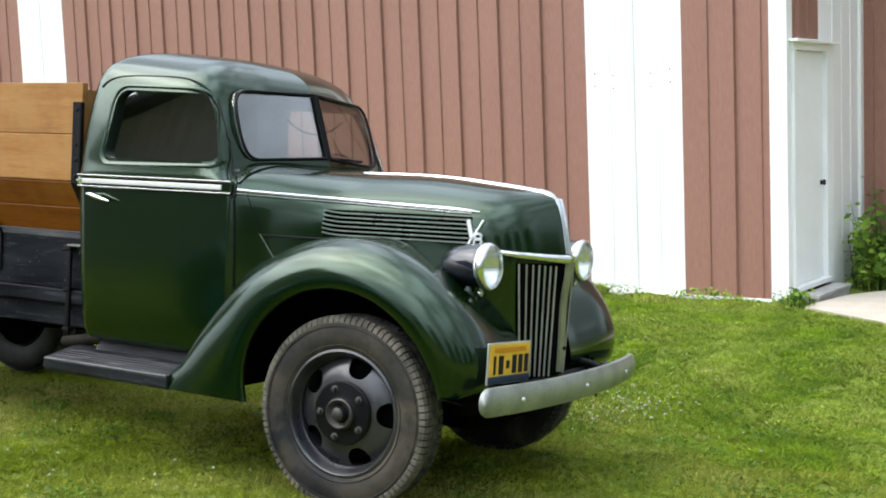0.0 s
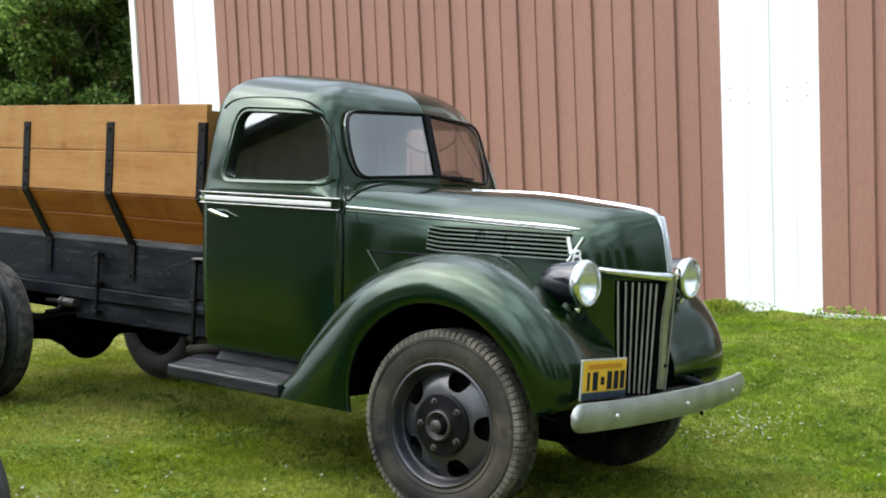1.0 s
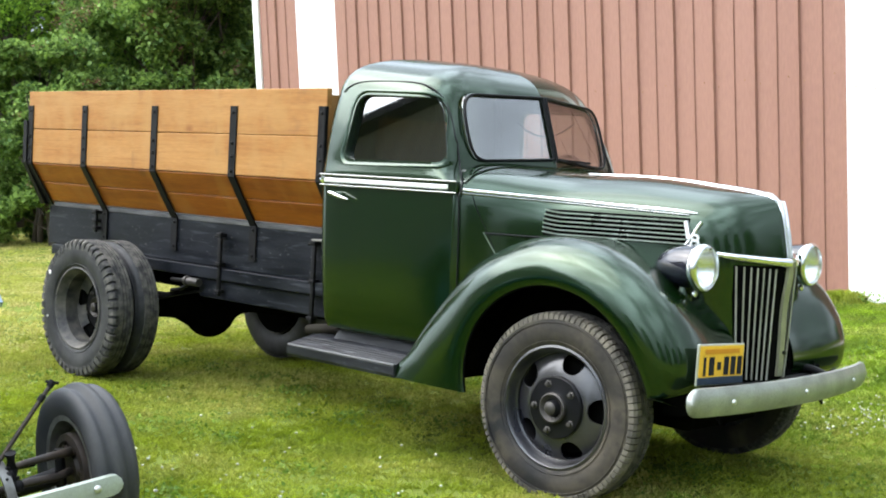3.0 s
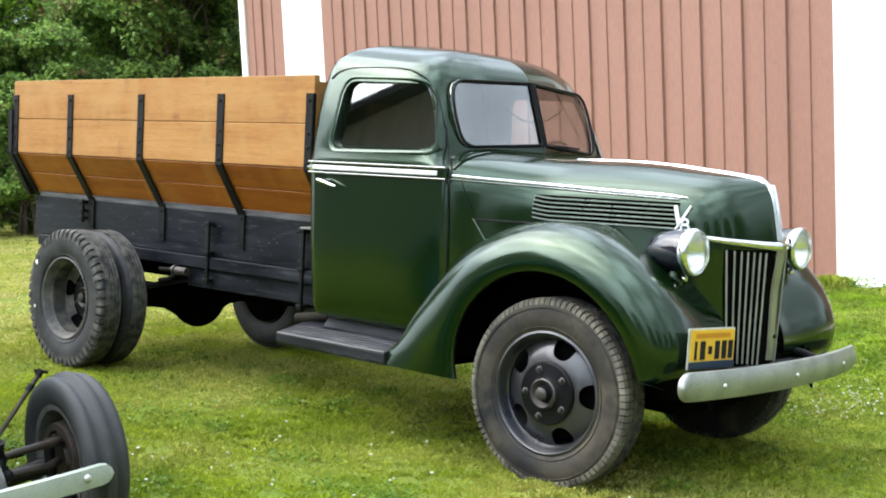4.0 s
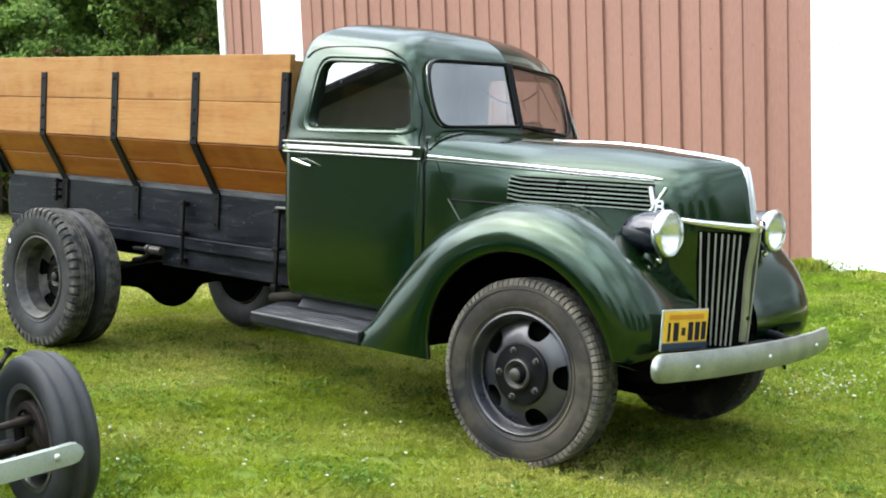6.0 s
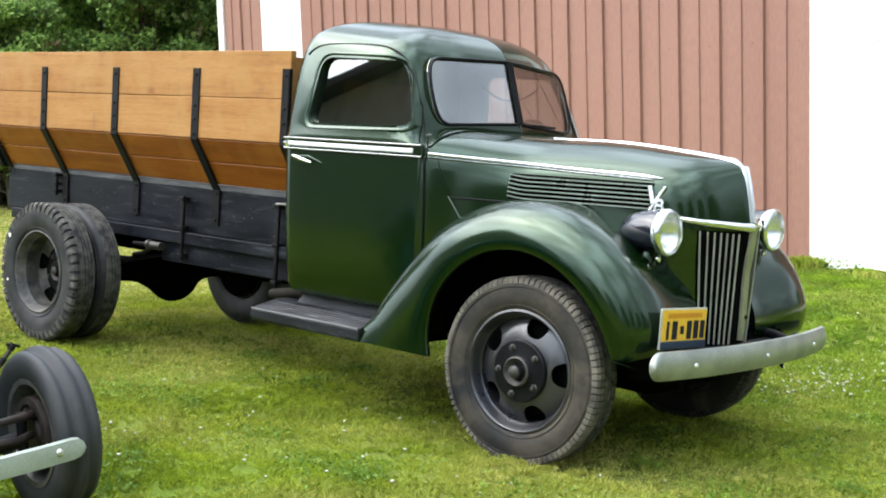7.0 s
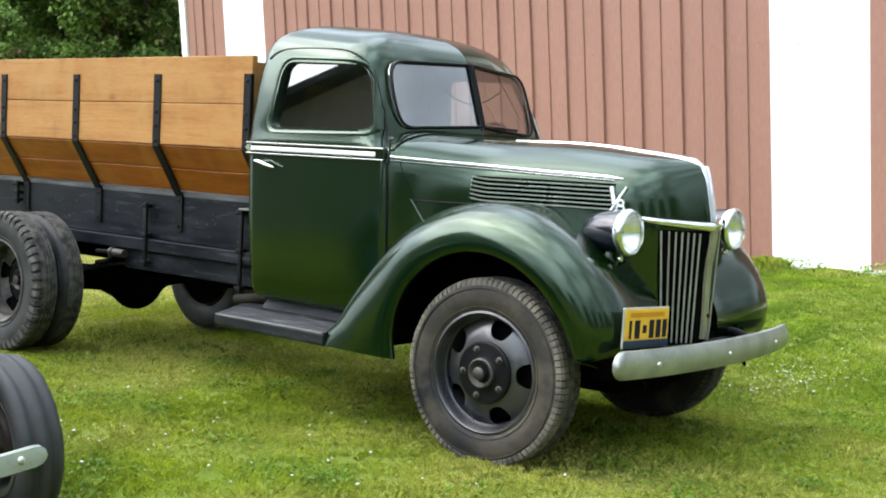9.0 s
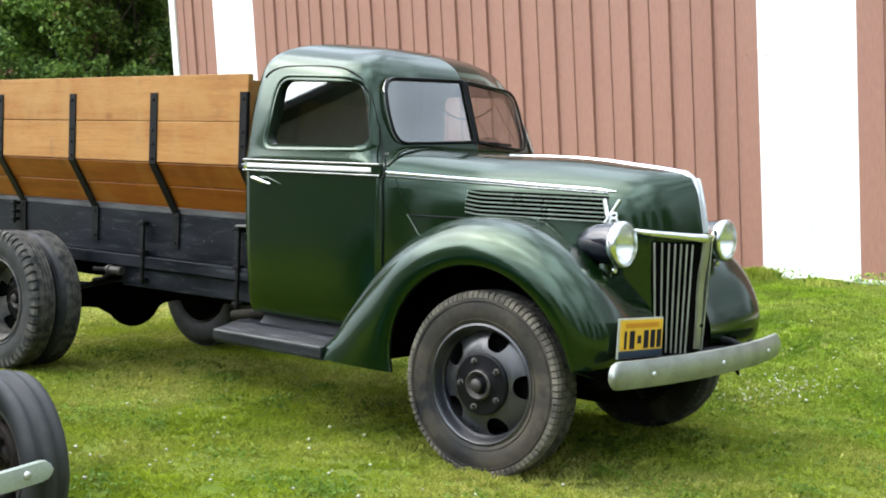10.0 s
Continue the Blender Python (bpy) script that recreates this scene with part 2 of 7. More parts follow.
def part(name, bm, mat, parent, label="", smooth=False, matrix=None):
    """Links a bmesh as one mesh object under a thing or a part."""
    me = bpy.data.meshes.new(name)
    bmesh.ops.recalc_face_normals(bm, faces=bm.faces)
    bm.to_mesh(me)
    bm.free()
    me.materials.append(mat)
    if smooth:
        for f in me.polygons:
            f.use_smooth = True
        me.set_sharp_from_angle(angle=radians(smooth if smooth > 1 else 40))
    ob = new(name, me)
    ob.parent = parent
    if matrix is not None:
        ob.matrix_basis = matrix
    if label:
        tagged(ob, label)
    return ob


def thing(name, label, category, m=None, group="", kind=""):
    """An empty at a thing's base, to carry its parts."""
    ob = new(name)
    if m is not None:
        ob.matrix_basis = m
    return tagged(ob, label, category, group, kind)


def box(bm, x0, x1, y0, y1, z0, z1, bevel=0.0, segs=2):
    b = bmesh.new()
    bmesh.ops.create_cube(b, size=1)
    for v in b.verts:
        v.co = Vector(((x0 + x1) / 2 + v.co.x * (x1 - x0), (y0 + y1) / 2 + v.co.y * (y1 - y0), (z0 + z1) / 2 + v.co.z * (z1 - z0)))
    if bevel:
        bmesh.ops.bevel(b, geom=b.edges[:], offset=bevel, segments=segs, profile=0.5, affect="EDGES")
    merge(bm, b)
    return bm


def merge(bm, other, m=None):
    if m is not None:
        other.transform(m)
    me = bpy.data.meshes.new("tmp")
    other.to_mesh(me)
    other.free()
    bm.from_mesh(me)
    bpy.data.meshes.remove(me)


def one_box(*a, **k):
    return box(bmesh.new(), *a, **k)


def loft(rings, closed=False, cap0=False, cap1=False):
    """A skin through rows of points of equal number."""
    bm = bmesh.new()
    vs = [[bm.verts.new(p) for p in r] for r in rings]
    n = len(vs[0])
    for a, b in zip(vs, vs[1:]):
        for i in range(n if closed else n - 1):
            j = (i + 1) % n
            bm.faces.new((a[i], a[j], b[j], b[i]))
    if cap0:
        bm.faces.new(vs[0])
    if cap1:
        bm.faces.new(vs[-1])
    return bm


def lathe(profile, segs=48, closed=False):
    """Turns (radius, height) points round the z axis."""
    rings = [[(r * math.cos(2 * math.pi * k / segs), r * math.sin(2 * math.pi * k / segs), z) for r, z in profile] for k in range(segs)]
    rings.append(rings[0])
    bm = loft(rings, closed=closed)
    bmesh.ops.remove_doubles(bm, verts=bm.verts, dist=1e-5)
    return bm


def tube(points, radius, segs=10, ends=True):
    """A round bar along points; radius may be one number or one per point."""
    pts = [Vector(p) for p in points]
    rings = []
    up = Vector((0.02, 0.03, 1)).normalized()
    for i, p in enumerate(pts):
        d = (pts[min(i + 1, len(pts) - 1)] - pts[max(i - 1, 0)]).normalized()
        u = d.cross(up)
        if u.length < 0.05:
            u = d.cross(Vector((1, 0, 0)))
        u.normalize()
        w = u.cross(d)
        r = radius[i] if isinstance(radius, (list, tuple)) else radius
        rings.append([p + r * (math.cos(a) * u + math.sin(a) * w) for a in [2 * math.pi * k / segs for k in range(segs)]])
    return loft(rings, closed=True, cap0=ends, cap1=ends)


def solid(bm, thick):
    """Gives an open skin a thickness, inwards."""
    bmesh.ops.recalc_face_normals(bm, faces=bm.faces)
    bmesh.ops.solidify(bm, geom=bm.faces[:], thickness=thick)
    return bm


SPLINES = {}


def curve_at(table, x):
    """Natural cubic spline through (x, value) pairs, flat beyond its ends."""
    key = id(table)
    if key not in SPLINES:
        xs, ys = np.array([p[0] for p in table], float), np.array([p[1] for p in table], float)
        n, h = len(xs), np.diff(xs)
        A, r = np.eye(n), np.zeros(n)
        for i in range(1, n - 1):
            A[i, i - 1:i + 2] = h[i - 1], 2 * (h[i - 1] + h[i]), h[i]
            r[i] = 6 * ((ys[i + 1] - ys[i]) / h[i] - (ys[i] - ys[i - 1]) / h[i - 1])
        SPLINES[key] = (table, xs, ys, h, np.linalg.solve(A, r))
    _, xs, ys, h, m2 = SPLINES[key]
    if x <= xs[0]:
        return float(ys[0])
    if x >= xs[-1]:
        return float(ys[-1])
    i = int(np.searchsorted(xs, x)) - 1
    a, b = (xs[i + 1] - x) / h[i], (x - xs[i]) / h[i]
    return float(a * ys[i] + b * ys[i + 1] + ((a**3 - a) * m2[i] + (b**3 - b) * m2[i + 1]) * h[i] ** 2 / 6)


def smoothstep(a, b, x):
    t = max(0.0, min(1.0, (x - a) / (b - a)))
    return t * t * (3 - 2 * t)


def ground_height(x, y):
    """The lawn falls towards the truck's nose and the barn, and levels out."""
    px = max(-8.0, min(3.5, x))
    py = max(-9.0, y)
    w = smoothstep(1.2, 4.6, py)
    far = smoothstep(9, 22, math.hypot(x, y))
    h = (-0.0897 * py - 0.0483 * px) * (1 - w) - 0.03 * w
    return h * (1 - far) + 0.1 * far * (x < 0)


def carved(bm, cutters):
    """Cuts closed meshes out of a closed mesh."""
    me = bpy.data.meshes.new("carved")
    bmesh.ops.recalc_face_normals(bm, faces=bm.faces)
    bm.to_mesh(me)
    bm.free()
    ob = new("carved", me)
    made = [ob]
    for c in cutters:
        cm = bpy.data.meshes.new("cutter")
        bmesh.ops.recalc_face_normals(c, faces=c.faces)
        c.to_mesh(cm)
        c.free()
        co = new("cutter", cm)
        made.append(co)
        md = ob.modifiers.new("cut", "BOOLEAN")
        md.operation, md.solver, md.object = "DIFFERENCE", "EXACT", co
    bpy.context.view_layer.update()
    res = bmesh.new()
    res.from_mesh(bpy.data.meshes.new_from_object(ob.evaluated_get(bpy.context.evaluated_depsgraph_get())))
    for o in made:
        bpy.data.objects.remove(o)
    return res


def prism(outline, axis, a, b):
    """A flat outline drawn out along an axis ('x': outline is (y, z); 'y': (x, z))."""
    if axis == "x":
        rings = [[(t, p, q) for p, q in outline] for t in (a, b)]
    elif axis == "y":
        rings = [[(p, t, q) for p, q in outline] for t in (a, b)]
    else:
        rings = [[(p, q, t) for p, q in outline] for t in (a, b)]
    return loft(rings, closed=True, cap0=True, cap1=True)


def rounded(points, radii, n=6):
    """A closed outline with rounded corners."""
    out = []
    m = len(points)
    radii = list(radii) if isinstance(radii, (list, tuple)) else [radii] * m
    for i in range(m):
        room = (Vector(points[i]) - Vector(points[i - 1])).length * 0.98
        over = (radii[i] + radii[i - 1]) / room
        if over > 1:
            radii[i], radii[i - 1] = radii[i] / over, radii[i - 1] / over
    for i in range(m):
        p, a, b = Vector(points[i]), Vector(points[i - 1]), Vector(points[(i + 1) % m])
        r = radii[i]
        u, w = (a - p).normalized(), (b - p).normalized()
        s, e = p + u * r, p + w * r
        for k in range(n + 1):
            t = k / n
            q = (1 - t) ** 2 * s + 2 * t * (1 - t) * p + t * t * e
            out.append((q.x, q.y))
    return out


def closed_tube(points, radius, segs=8, squash=None):
    """A bar round a closed path."""
    pts = [Vector(p) for p in points]
    n = len(pts)
    mid = sum(pts, Vector()) / n
    nrm = Vector()
    for i in range(n):
        nrm += (pts[i] - mid).cross(pts[(i + 1) % n] - mid)
    nrm.normalize()
    rings = []
    for i in range(n):
        d = (pts[(i + 1) % n] - pts[i - 1]).normalized()
        u = d.cross(nrm).normalized()
        rn = squash or radius
        rings.append([pts[i] + radius * math.cos(a) * u + rn * math.sin(a) * nrm for a in [2 * math.pi * k / segs for k in range(segs)]])
    rings.append(rings[0])
    bm = loft(rings, closed=True)
    bmesh.ops.remove_doubles(bm, verts=bm.verts, dist=1e-6)
    return bm

# ---- lawn ----
def grass_soil():
    m = material("lawn", (0.10, 0.145, 0.020), 0.95, 0, (0.17, 0.165, 0.048), 0.55, 0.75, 22, 0.6, spec=0.05)
    return m


LAWN = grass_soil()


def build_ground():
    xs = sorted(set([round(-8 + 0.25 * i, 3) for i in range(57)] + [-400, -150, -80, -50, -35, -26, -20, -16, -13, -11, -9.5, 8, 11, 16, 25, 40, 80, 200, 400]))
    ys = sorted(set([round(-7 + 0.25 * i, 3) for i in range(57)] + [-400, -150, -60, -30, -18, -12, -9, 9, 12, 18, 30, 60, 150, 400]))
    rows = [[(x, y, ground_height(x, y)) for x in xs] for y in ys]
    ob = part("ground", loft(rows), LAWN, None, smooth=60)
    return tagged(ob, "green summer lawn with worn straw-coloured patches", "lawn", kind="structure")


ground = build_ground()

# ---- barn ----
BARN = Matrix.Translation((-9.876, 7.037, -0.03)) @ pose(0, 0, 0, 0, 0, -6.447)   # wall's outer face: x along it, y inwards
RIB = 0.5088          # one wide rib to the next
TOP = 5.2


def siding(s0, s1, z0, z1, phase=0.0, deep=1.0):
    """Ribbed steel siding: high ribs every RIB and low ones between, in relief."""
    prof = [(s0, 0.0)]
    k = math.ceil((s0 - phase + 0.05) / (RIB / 2))
    while phase + k * RIB / 2 < s1 - 0.05:
        c = phase + k * RIB / 2
        w, d, e = (0.014, 0.030 * deep, 0.008) if k % 2 == 0 else (0.009, 0.014 * deep, 0.006)
        prof += [(c - w - e, 0.0), (c - w, -d), (c + w, -d), (c + w + e, 0.0)]
        k += 1
    prof.append((s1, 0.0))
    rings = [[(s, y, z) for s, y in prof] + [(s1, 0.06, z), (s0, 0.06, z)] for z in (z0, z1)]
    return loft(rings, closed=True, cap0=True, cap1=True)


def build_barn():
    barn = thing("barn", "ribbed metal barn, brick red with white vertical stripes", "barn", BARN, kind="structure")
    L0 = -2.117          # left end of the long wall
    part("corner_trim", one_box(L0 - 0.02, L0 + 0.13, -0.035, 0.12, 0, TOP, bevel=0.004), WHITE_STEEL, barn, "white corner trim")
    for s0, s1, mat, nm in ((L0 + 0.13, -2 * RIB + 0.025, RED_STEEL, "red_siding"), (-2 * RIB + 0.025, 0, WHITE_STEEL, "white_siding"),
                            (0, 16 * RIB, RED_STEEL, "red_siding"), (16 * RIB, 18 * RIB, WHITE_STEEL, "white_siding"),
                            (18 * RIB, 10.015, RED_STEEL, "red_siding")):
        part(nm, siding(s0, s1, 0.055, TOP, deep=1.0 if mat is RED_STEEL else 0.35), mat, barn)
    part("corner_trim", one_box(10.015, 10.180, -0.035, 0.10, 0, TOP, bevel=0.004), WHITE_STEEL, barn, "white corner trim")
    part("base_trim", one_box(L0, 10.170, -0.022, 0.05, -0.3, 0.055, bevel=0.004), WHITE_STEEL, barn, "white base trim")
    # fixing screws on the white stripe
    for z in (2.17, 2.05):
        for i in range(5):
            part("screw", lathe([(0.008, 0), (0.007, 0.004), (0, 0.006)], 6), RUST_SCREW, barn, matrix=pose(16 * RIB + 0.1 + i * 0.2, -0.002, z - 0.03 * (i % 2), 90, 0, 0))
    for i in range(32):
        part("screw", lathe([(0.009, 0), (0.007, 0.004), (0, 0.006)], 6), RUST_SCREW, barn, matrix=pose(0.06 + i * RIB / 2 + 0.07 * (i % 2), -0.002, 2.14 + 0.05 * (i % 2), 90, 0, 0))
    # end walls and roof close the building
    part("gable_wall", one_box(L0 - 0.02, L0 + 0.10, 0.12, 9.0, 0, TOP, bevel=0.004), RED_STEEL, barn)
    part("back_wall", one_box(L0, 12.9, 9.0, 9.12, -0.3, TOP), RED_STEEL, barn)
    roof = loft([[(L0 - 0.3, -0.35, TOP - 0.08), (L0 - 0.3, 4.5, TOP + 1.5), (L0 - 0.3, 9.4, TOP - 0.08)], [(10.5, -0.35, TOP - 0.08), (10.5, 4.5, TOP + 1.5), (10.5, 9.4, TOP - 0.08)]])
    part("barn_roof", solid(roof, 0.06), ROOF_STEEL, barn, "pale steel roof")
    # return wall that faces along the front, with the door in it
    X = 10.180
    D0, D1, HEAD = 0.140, 0.885, 2.27       # door leaf, and its head height
    part("return_wall", one_box(X - 0.12, X - 0.004, 0.10, D0 - 0.075, 0, TOP), WHITE_STEEL, barn)
    red = siding(0.10, 0.74, HEAD + 0.10, TOP, phase=0.2)
    red.transform(Matrix.Translation((X, 0, 0)) @ Matrix.Rotation(radians(90), 4, "Z"))
    part("red_siding", red, RED_STEEL, barn)
    white = siding(D1 + 0.165, 1.90, 0.03, TOP, phase=0.1, deep=0.25)
    white.transform(Matrix.Translation((X, 0, 0)) @ Matrix.Rotation(radians(90), 4, "Z"))
    part("white_siding", white, WHITE_STEEL, barn)
    part("white_siding", one_box(X - 0.06, X - 0.003, 0.74, D1 + 0.163, HEAD + 0.10, TOP), WHITE_STEEL, barn)
    # inner wall beyond
    inner = siding(X + 0.03, 12.9, -0.2, TOP, phase=0.12)
    inner.transform(Matrix.Translation((0, 1.93, 0)))
    part("red_siding", inner, RED_STEEL, barn)
    part("corner_trim", one_box(X - 0.05, X + 0.03, 1.85, 1.97, 0, TOP, bevel=0.003), WHITE_STEEL, barn, "white inner corner trim")
    low = loft([[(10.5, 1.65, TOP - 0.05), (10.5, 9.3, TOP - 0.05)], [(13.1, 1.65, TOP - 0.12), (13.1, 9.3, TOP - 0.12)]])
    part("barn_roof", solid(low, 0.05), ROOF_STEEL, barn, "pale steel lean-to roof")
    part("gable_wall", one_box(12.8, 12.9, 2.0, 8.99, -0.3, TOP - 0.2), RED_STEEL, barn)
    # door
    door = new("door_1")
    door.parent = barn
    tagged(door, "closed white door with a white frame and dark knob", "door")
    part("door_leaf", one_box(X - 0.06, X - 0.015, D0, D1, 0.165, HEAD, bevel=0.003), WHITE_PAINT, door, "flush white door leaf")
    jamb = one_box(X - 0.08, X + 0.028, D0 - 0.075, D0 - 0.004, 0.10, HEAD + 0.02, bevel=0.004)
    part("door_jamb", jamb, WHITE_PAINT, door, "white jamb")
    part("door_jamb", one_box(X - 0.08, X + 0.028, D1 + 0.006, D1 + 0.160, 0.10, HEAD + 0.02, bevel=0.004), WHITE_PAINT, door, "white jamb")
    part("door_jamb", one_box(X - 0.07, X - 0.062, D0 - 0.003, D1 + 0.005, 0.13, HEAD + 0.02), BLACK, door, "dark gap round the leaf")
    head = one_box(X - 0.08, X + 0.03, D0 - 0.10, D1 + 0.17, HEAD + 0.005, HEAD + 0.075, bevel=0.004)
    box(head, X - 0.02, X + 0.085, D0 - 0.13, D1 + 0.20, HEAD + 0.075, HEAD + 0.10, bevel=0.004)
    part("door_head", head, WHITE_PAINT, door, "white drip cap over the door")
    part("door_knob", lathe([(0.0, 0.0), (0.025, 0.0), (0.025, 0.006), (0.012, 0.010), (0.012, 0.018), (0.026, 0.024), (0.028, 0.034), (0.018, 0.042), (0, 0.044)], 18), IRON, door, "dark round knob", smooth=40, matrix=pose(X - 0.014, D1 - 0.06, 1.06, 0, 90, 0))
    part("threshold", one_box(X - 0.08, X + 0.05, D0 - 0.05, D1 + 0.05, 0.115, 0.160, bevel=0.004), WHITE_PAINT, door, "worn white threshold")
    return barn


RUST_SCREW = material("rusty_screw", (0.30, 0.16, 0.08), 0.7, 0.2, (0.2, 0.1, 0.05), 30, 0.5, 90, 0.1)
ROOF_STEEL = material("pale_roof_steel", (0.55, 0.55, 0.53), 0.5, 0.3, (0.45, 0.45, 0.43), 1, 0.5, 40, 0.05)
GREY_WOOD = material("weathered_grey_boards", (0.42, 0.41, 0.39), 0.8, 0, (0.27, 0.26, 0.24), 5, 0.8, 60, 0.3, stretch=(3, 1, 4))
barn = build_barn()


def build_steps():
    """Two grey plank steps below the door, on stringers."""
    steps = thing("door_steps", "two weathered grey wooden steps below the door", "steps", BARN)
    X = 10.180
    for i, (z, out) in enumerate(((0.095, 0.17), (-0.02, 0.32))):
        part("tread_board", one_box(X + 0.052, X + 0.05 + out, 0.10, 0.97, z - 0.035, z, bevel=0.005), GREY_WOOD, steps, "grey weathered tread board")
        part("riser_board", one_box(X + 0.052 + out - 0.05, X + 0.04 + out, 0.12, 0.95, z - 0.11, z - 0.036, bevel=0.003), GREY_WOOD, steps)
    for y in (0.16, 0.88):
        part("stringer", one_box(X + 0.055, X + 0.20, y, y + 0.04, -0.16, 0.058, bevel=0.003), GREY_WOOD, steps)
    return steps


build_steps()


def build_path():
    """A pale concrete slab in front of the steps."""
    o = rounded([(0.40, 5.66), (0.90, 5.26), (1.35, 4.95), (4.6, 4.5), (4.8, 6.6), (1.15, 7.15), (0.62, 6.45)], 0.08, 4)
    bm = prism(o, "z", -0.16, 0.012)
    bmesh.ops.bevel(bm, geom=[e for e in bm.edges if e.verts[0].co.z > 0 and e.verts[1].co.z > 0], offset=0.012, segments=2, affect="EDGES")
    ob = part("pavement", bm, CONCRETE, None)
    tagged(ob, "pale concrete walk before the door steps", "path", kind="structure")
    return ob


build_path()

# ---- truck ----
TRUCK = pose(0, 0, 0, -5.138, 2.765, 0)


# -- hood: half width by the distance behind the prow, and the prow's own rake --
HOOD_W = [(0.0000, 0.012), (0.1414, 0.070), (0.2236, 0.135), (0.3162, 0.228), (0.4000, 0.295), (0.5000, 0.345), (0.6164, 0.380), (0.7416, 0.412), (0.8944, 0.468), (1.0000, 0.535), (1.0583, 0.595), (1.0954, 0.640), (1.1314, 0.698), (1.1576, 0.745), (1.1747, 0.770)]      # against the root of the distance
PROW = [(0.45, 0.65), (0.62, 0.66), (0.80, 0.662), (0.96, 0.668), (1.10, 0.684), (1.2, 0.668), (1.33, 0.640), (1.41, 0.612), (1.5, 0.58)]
CREST = [(0, 1.378), (0.02, 1.399), (0.06, 1.415), (0.15, 1.428), (0.3, 1.442), (0.5, 1.460), (0.85, 1.474), (1.15, 1.474), (1.40, 1.50)]
SHOULDER = 1.20


def hood_n(d):
    return 2.25 + 1.3 * smoothstep(0.9, 1.35, d)


def hood_x(d, z):
    return 0.66 - d + (curve_at(PROW, z) - 0.66) * max(0.0, 1 - d / 0.6)


def hood_y(d, z):
    """Half width of the hood at a height."""
    w, top = curve_at(HOOD_W, math.sqrt(max(0.0, d))), curve_at(CREST, d)
    if z <= SHOULDER:
        return w * (1 - 0.03 * smoothstep(1.0, 0.6, z))
    q = min(1.0, (z - SHOULDER) / (top - SHOULDER))
    return w * max(0.0, 1 - q ** hood_n(d)) ** (1 / hood_n(d))


def hood_at(x, z, off=0.0):
    """A point of the hood's near side."""
    d = 0.66 - x
    for _ in range(12):
        d += hood_x(d, z) - x
    d = max(0.0, d)
    e = 0.01
    slope = (hood_y(d + e, z) - hood_y(max(0, d - e), z)) / (2 * e)
    nx, ny = slope, 1.0
    ln = math.hypot(nx, ny)
    return Vector((x + off * nx / ln, -hood_y(d, z) - off * ny / ln, z))


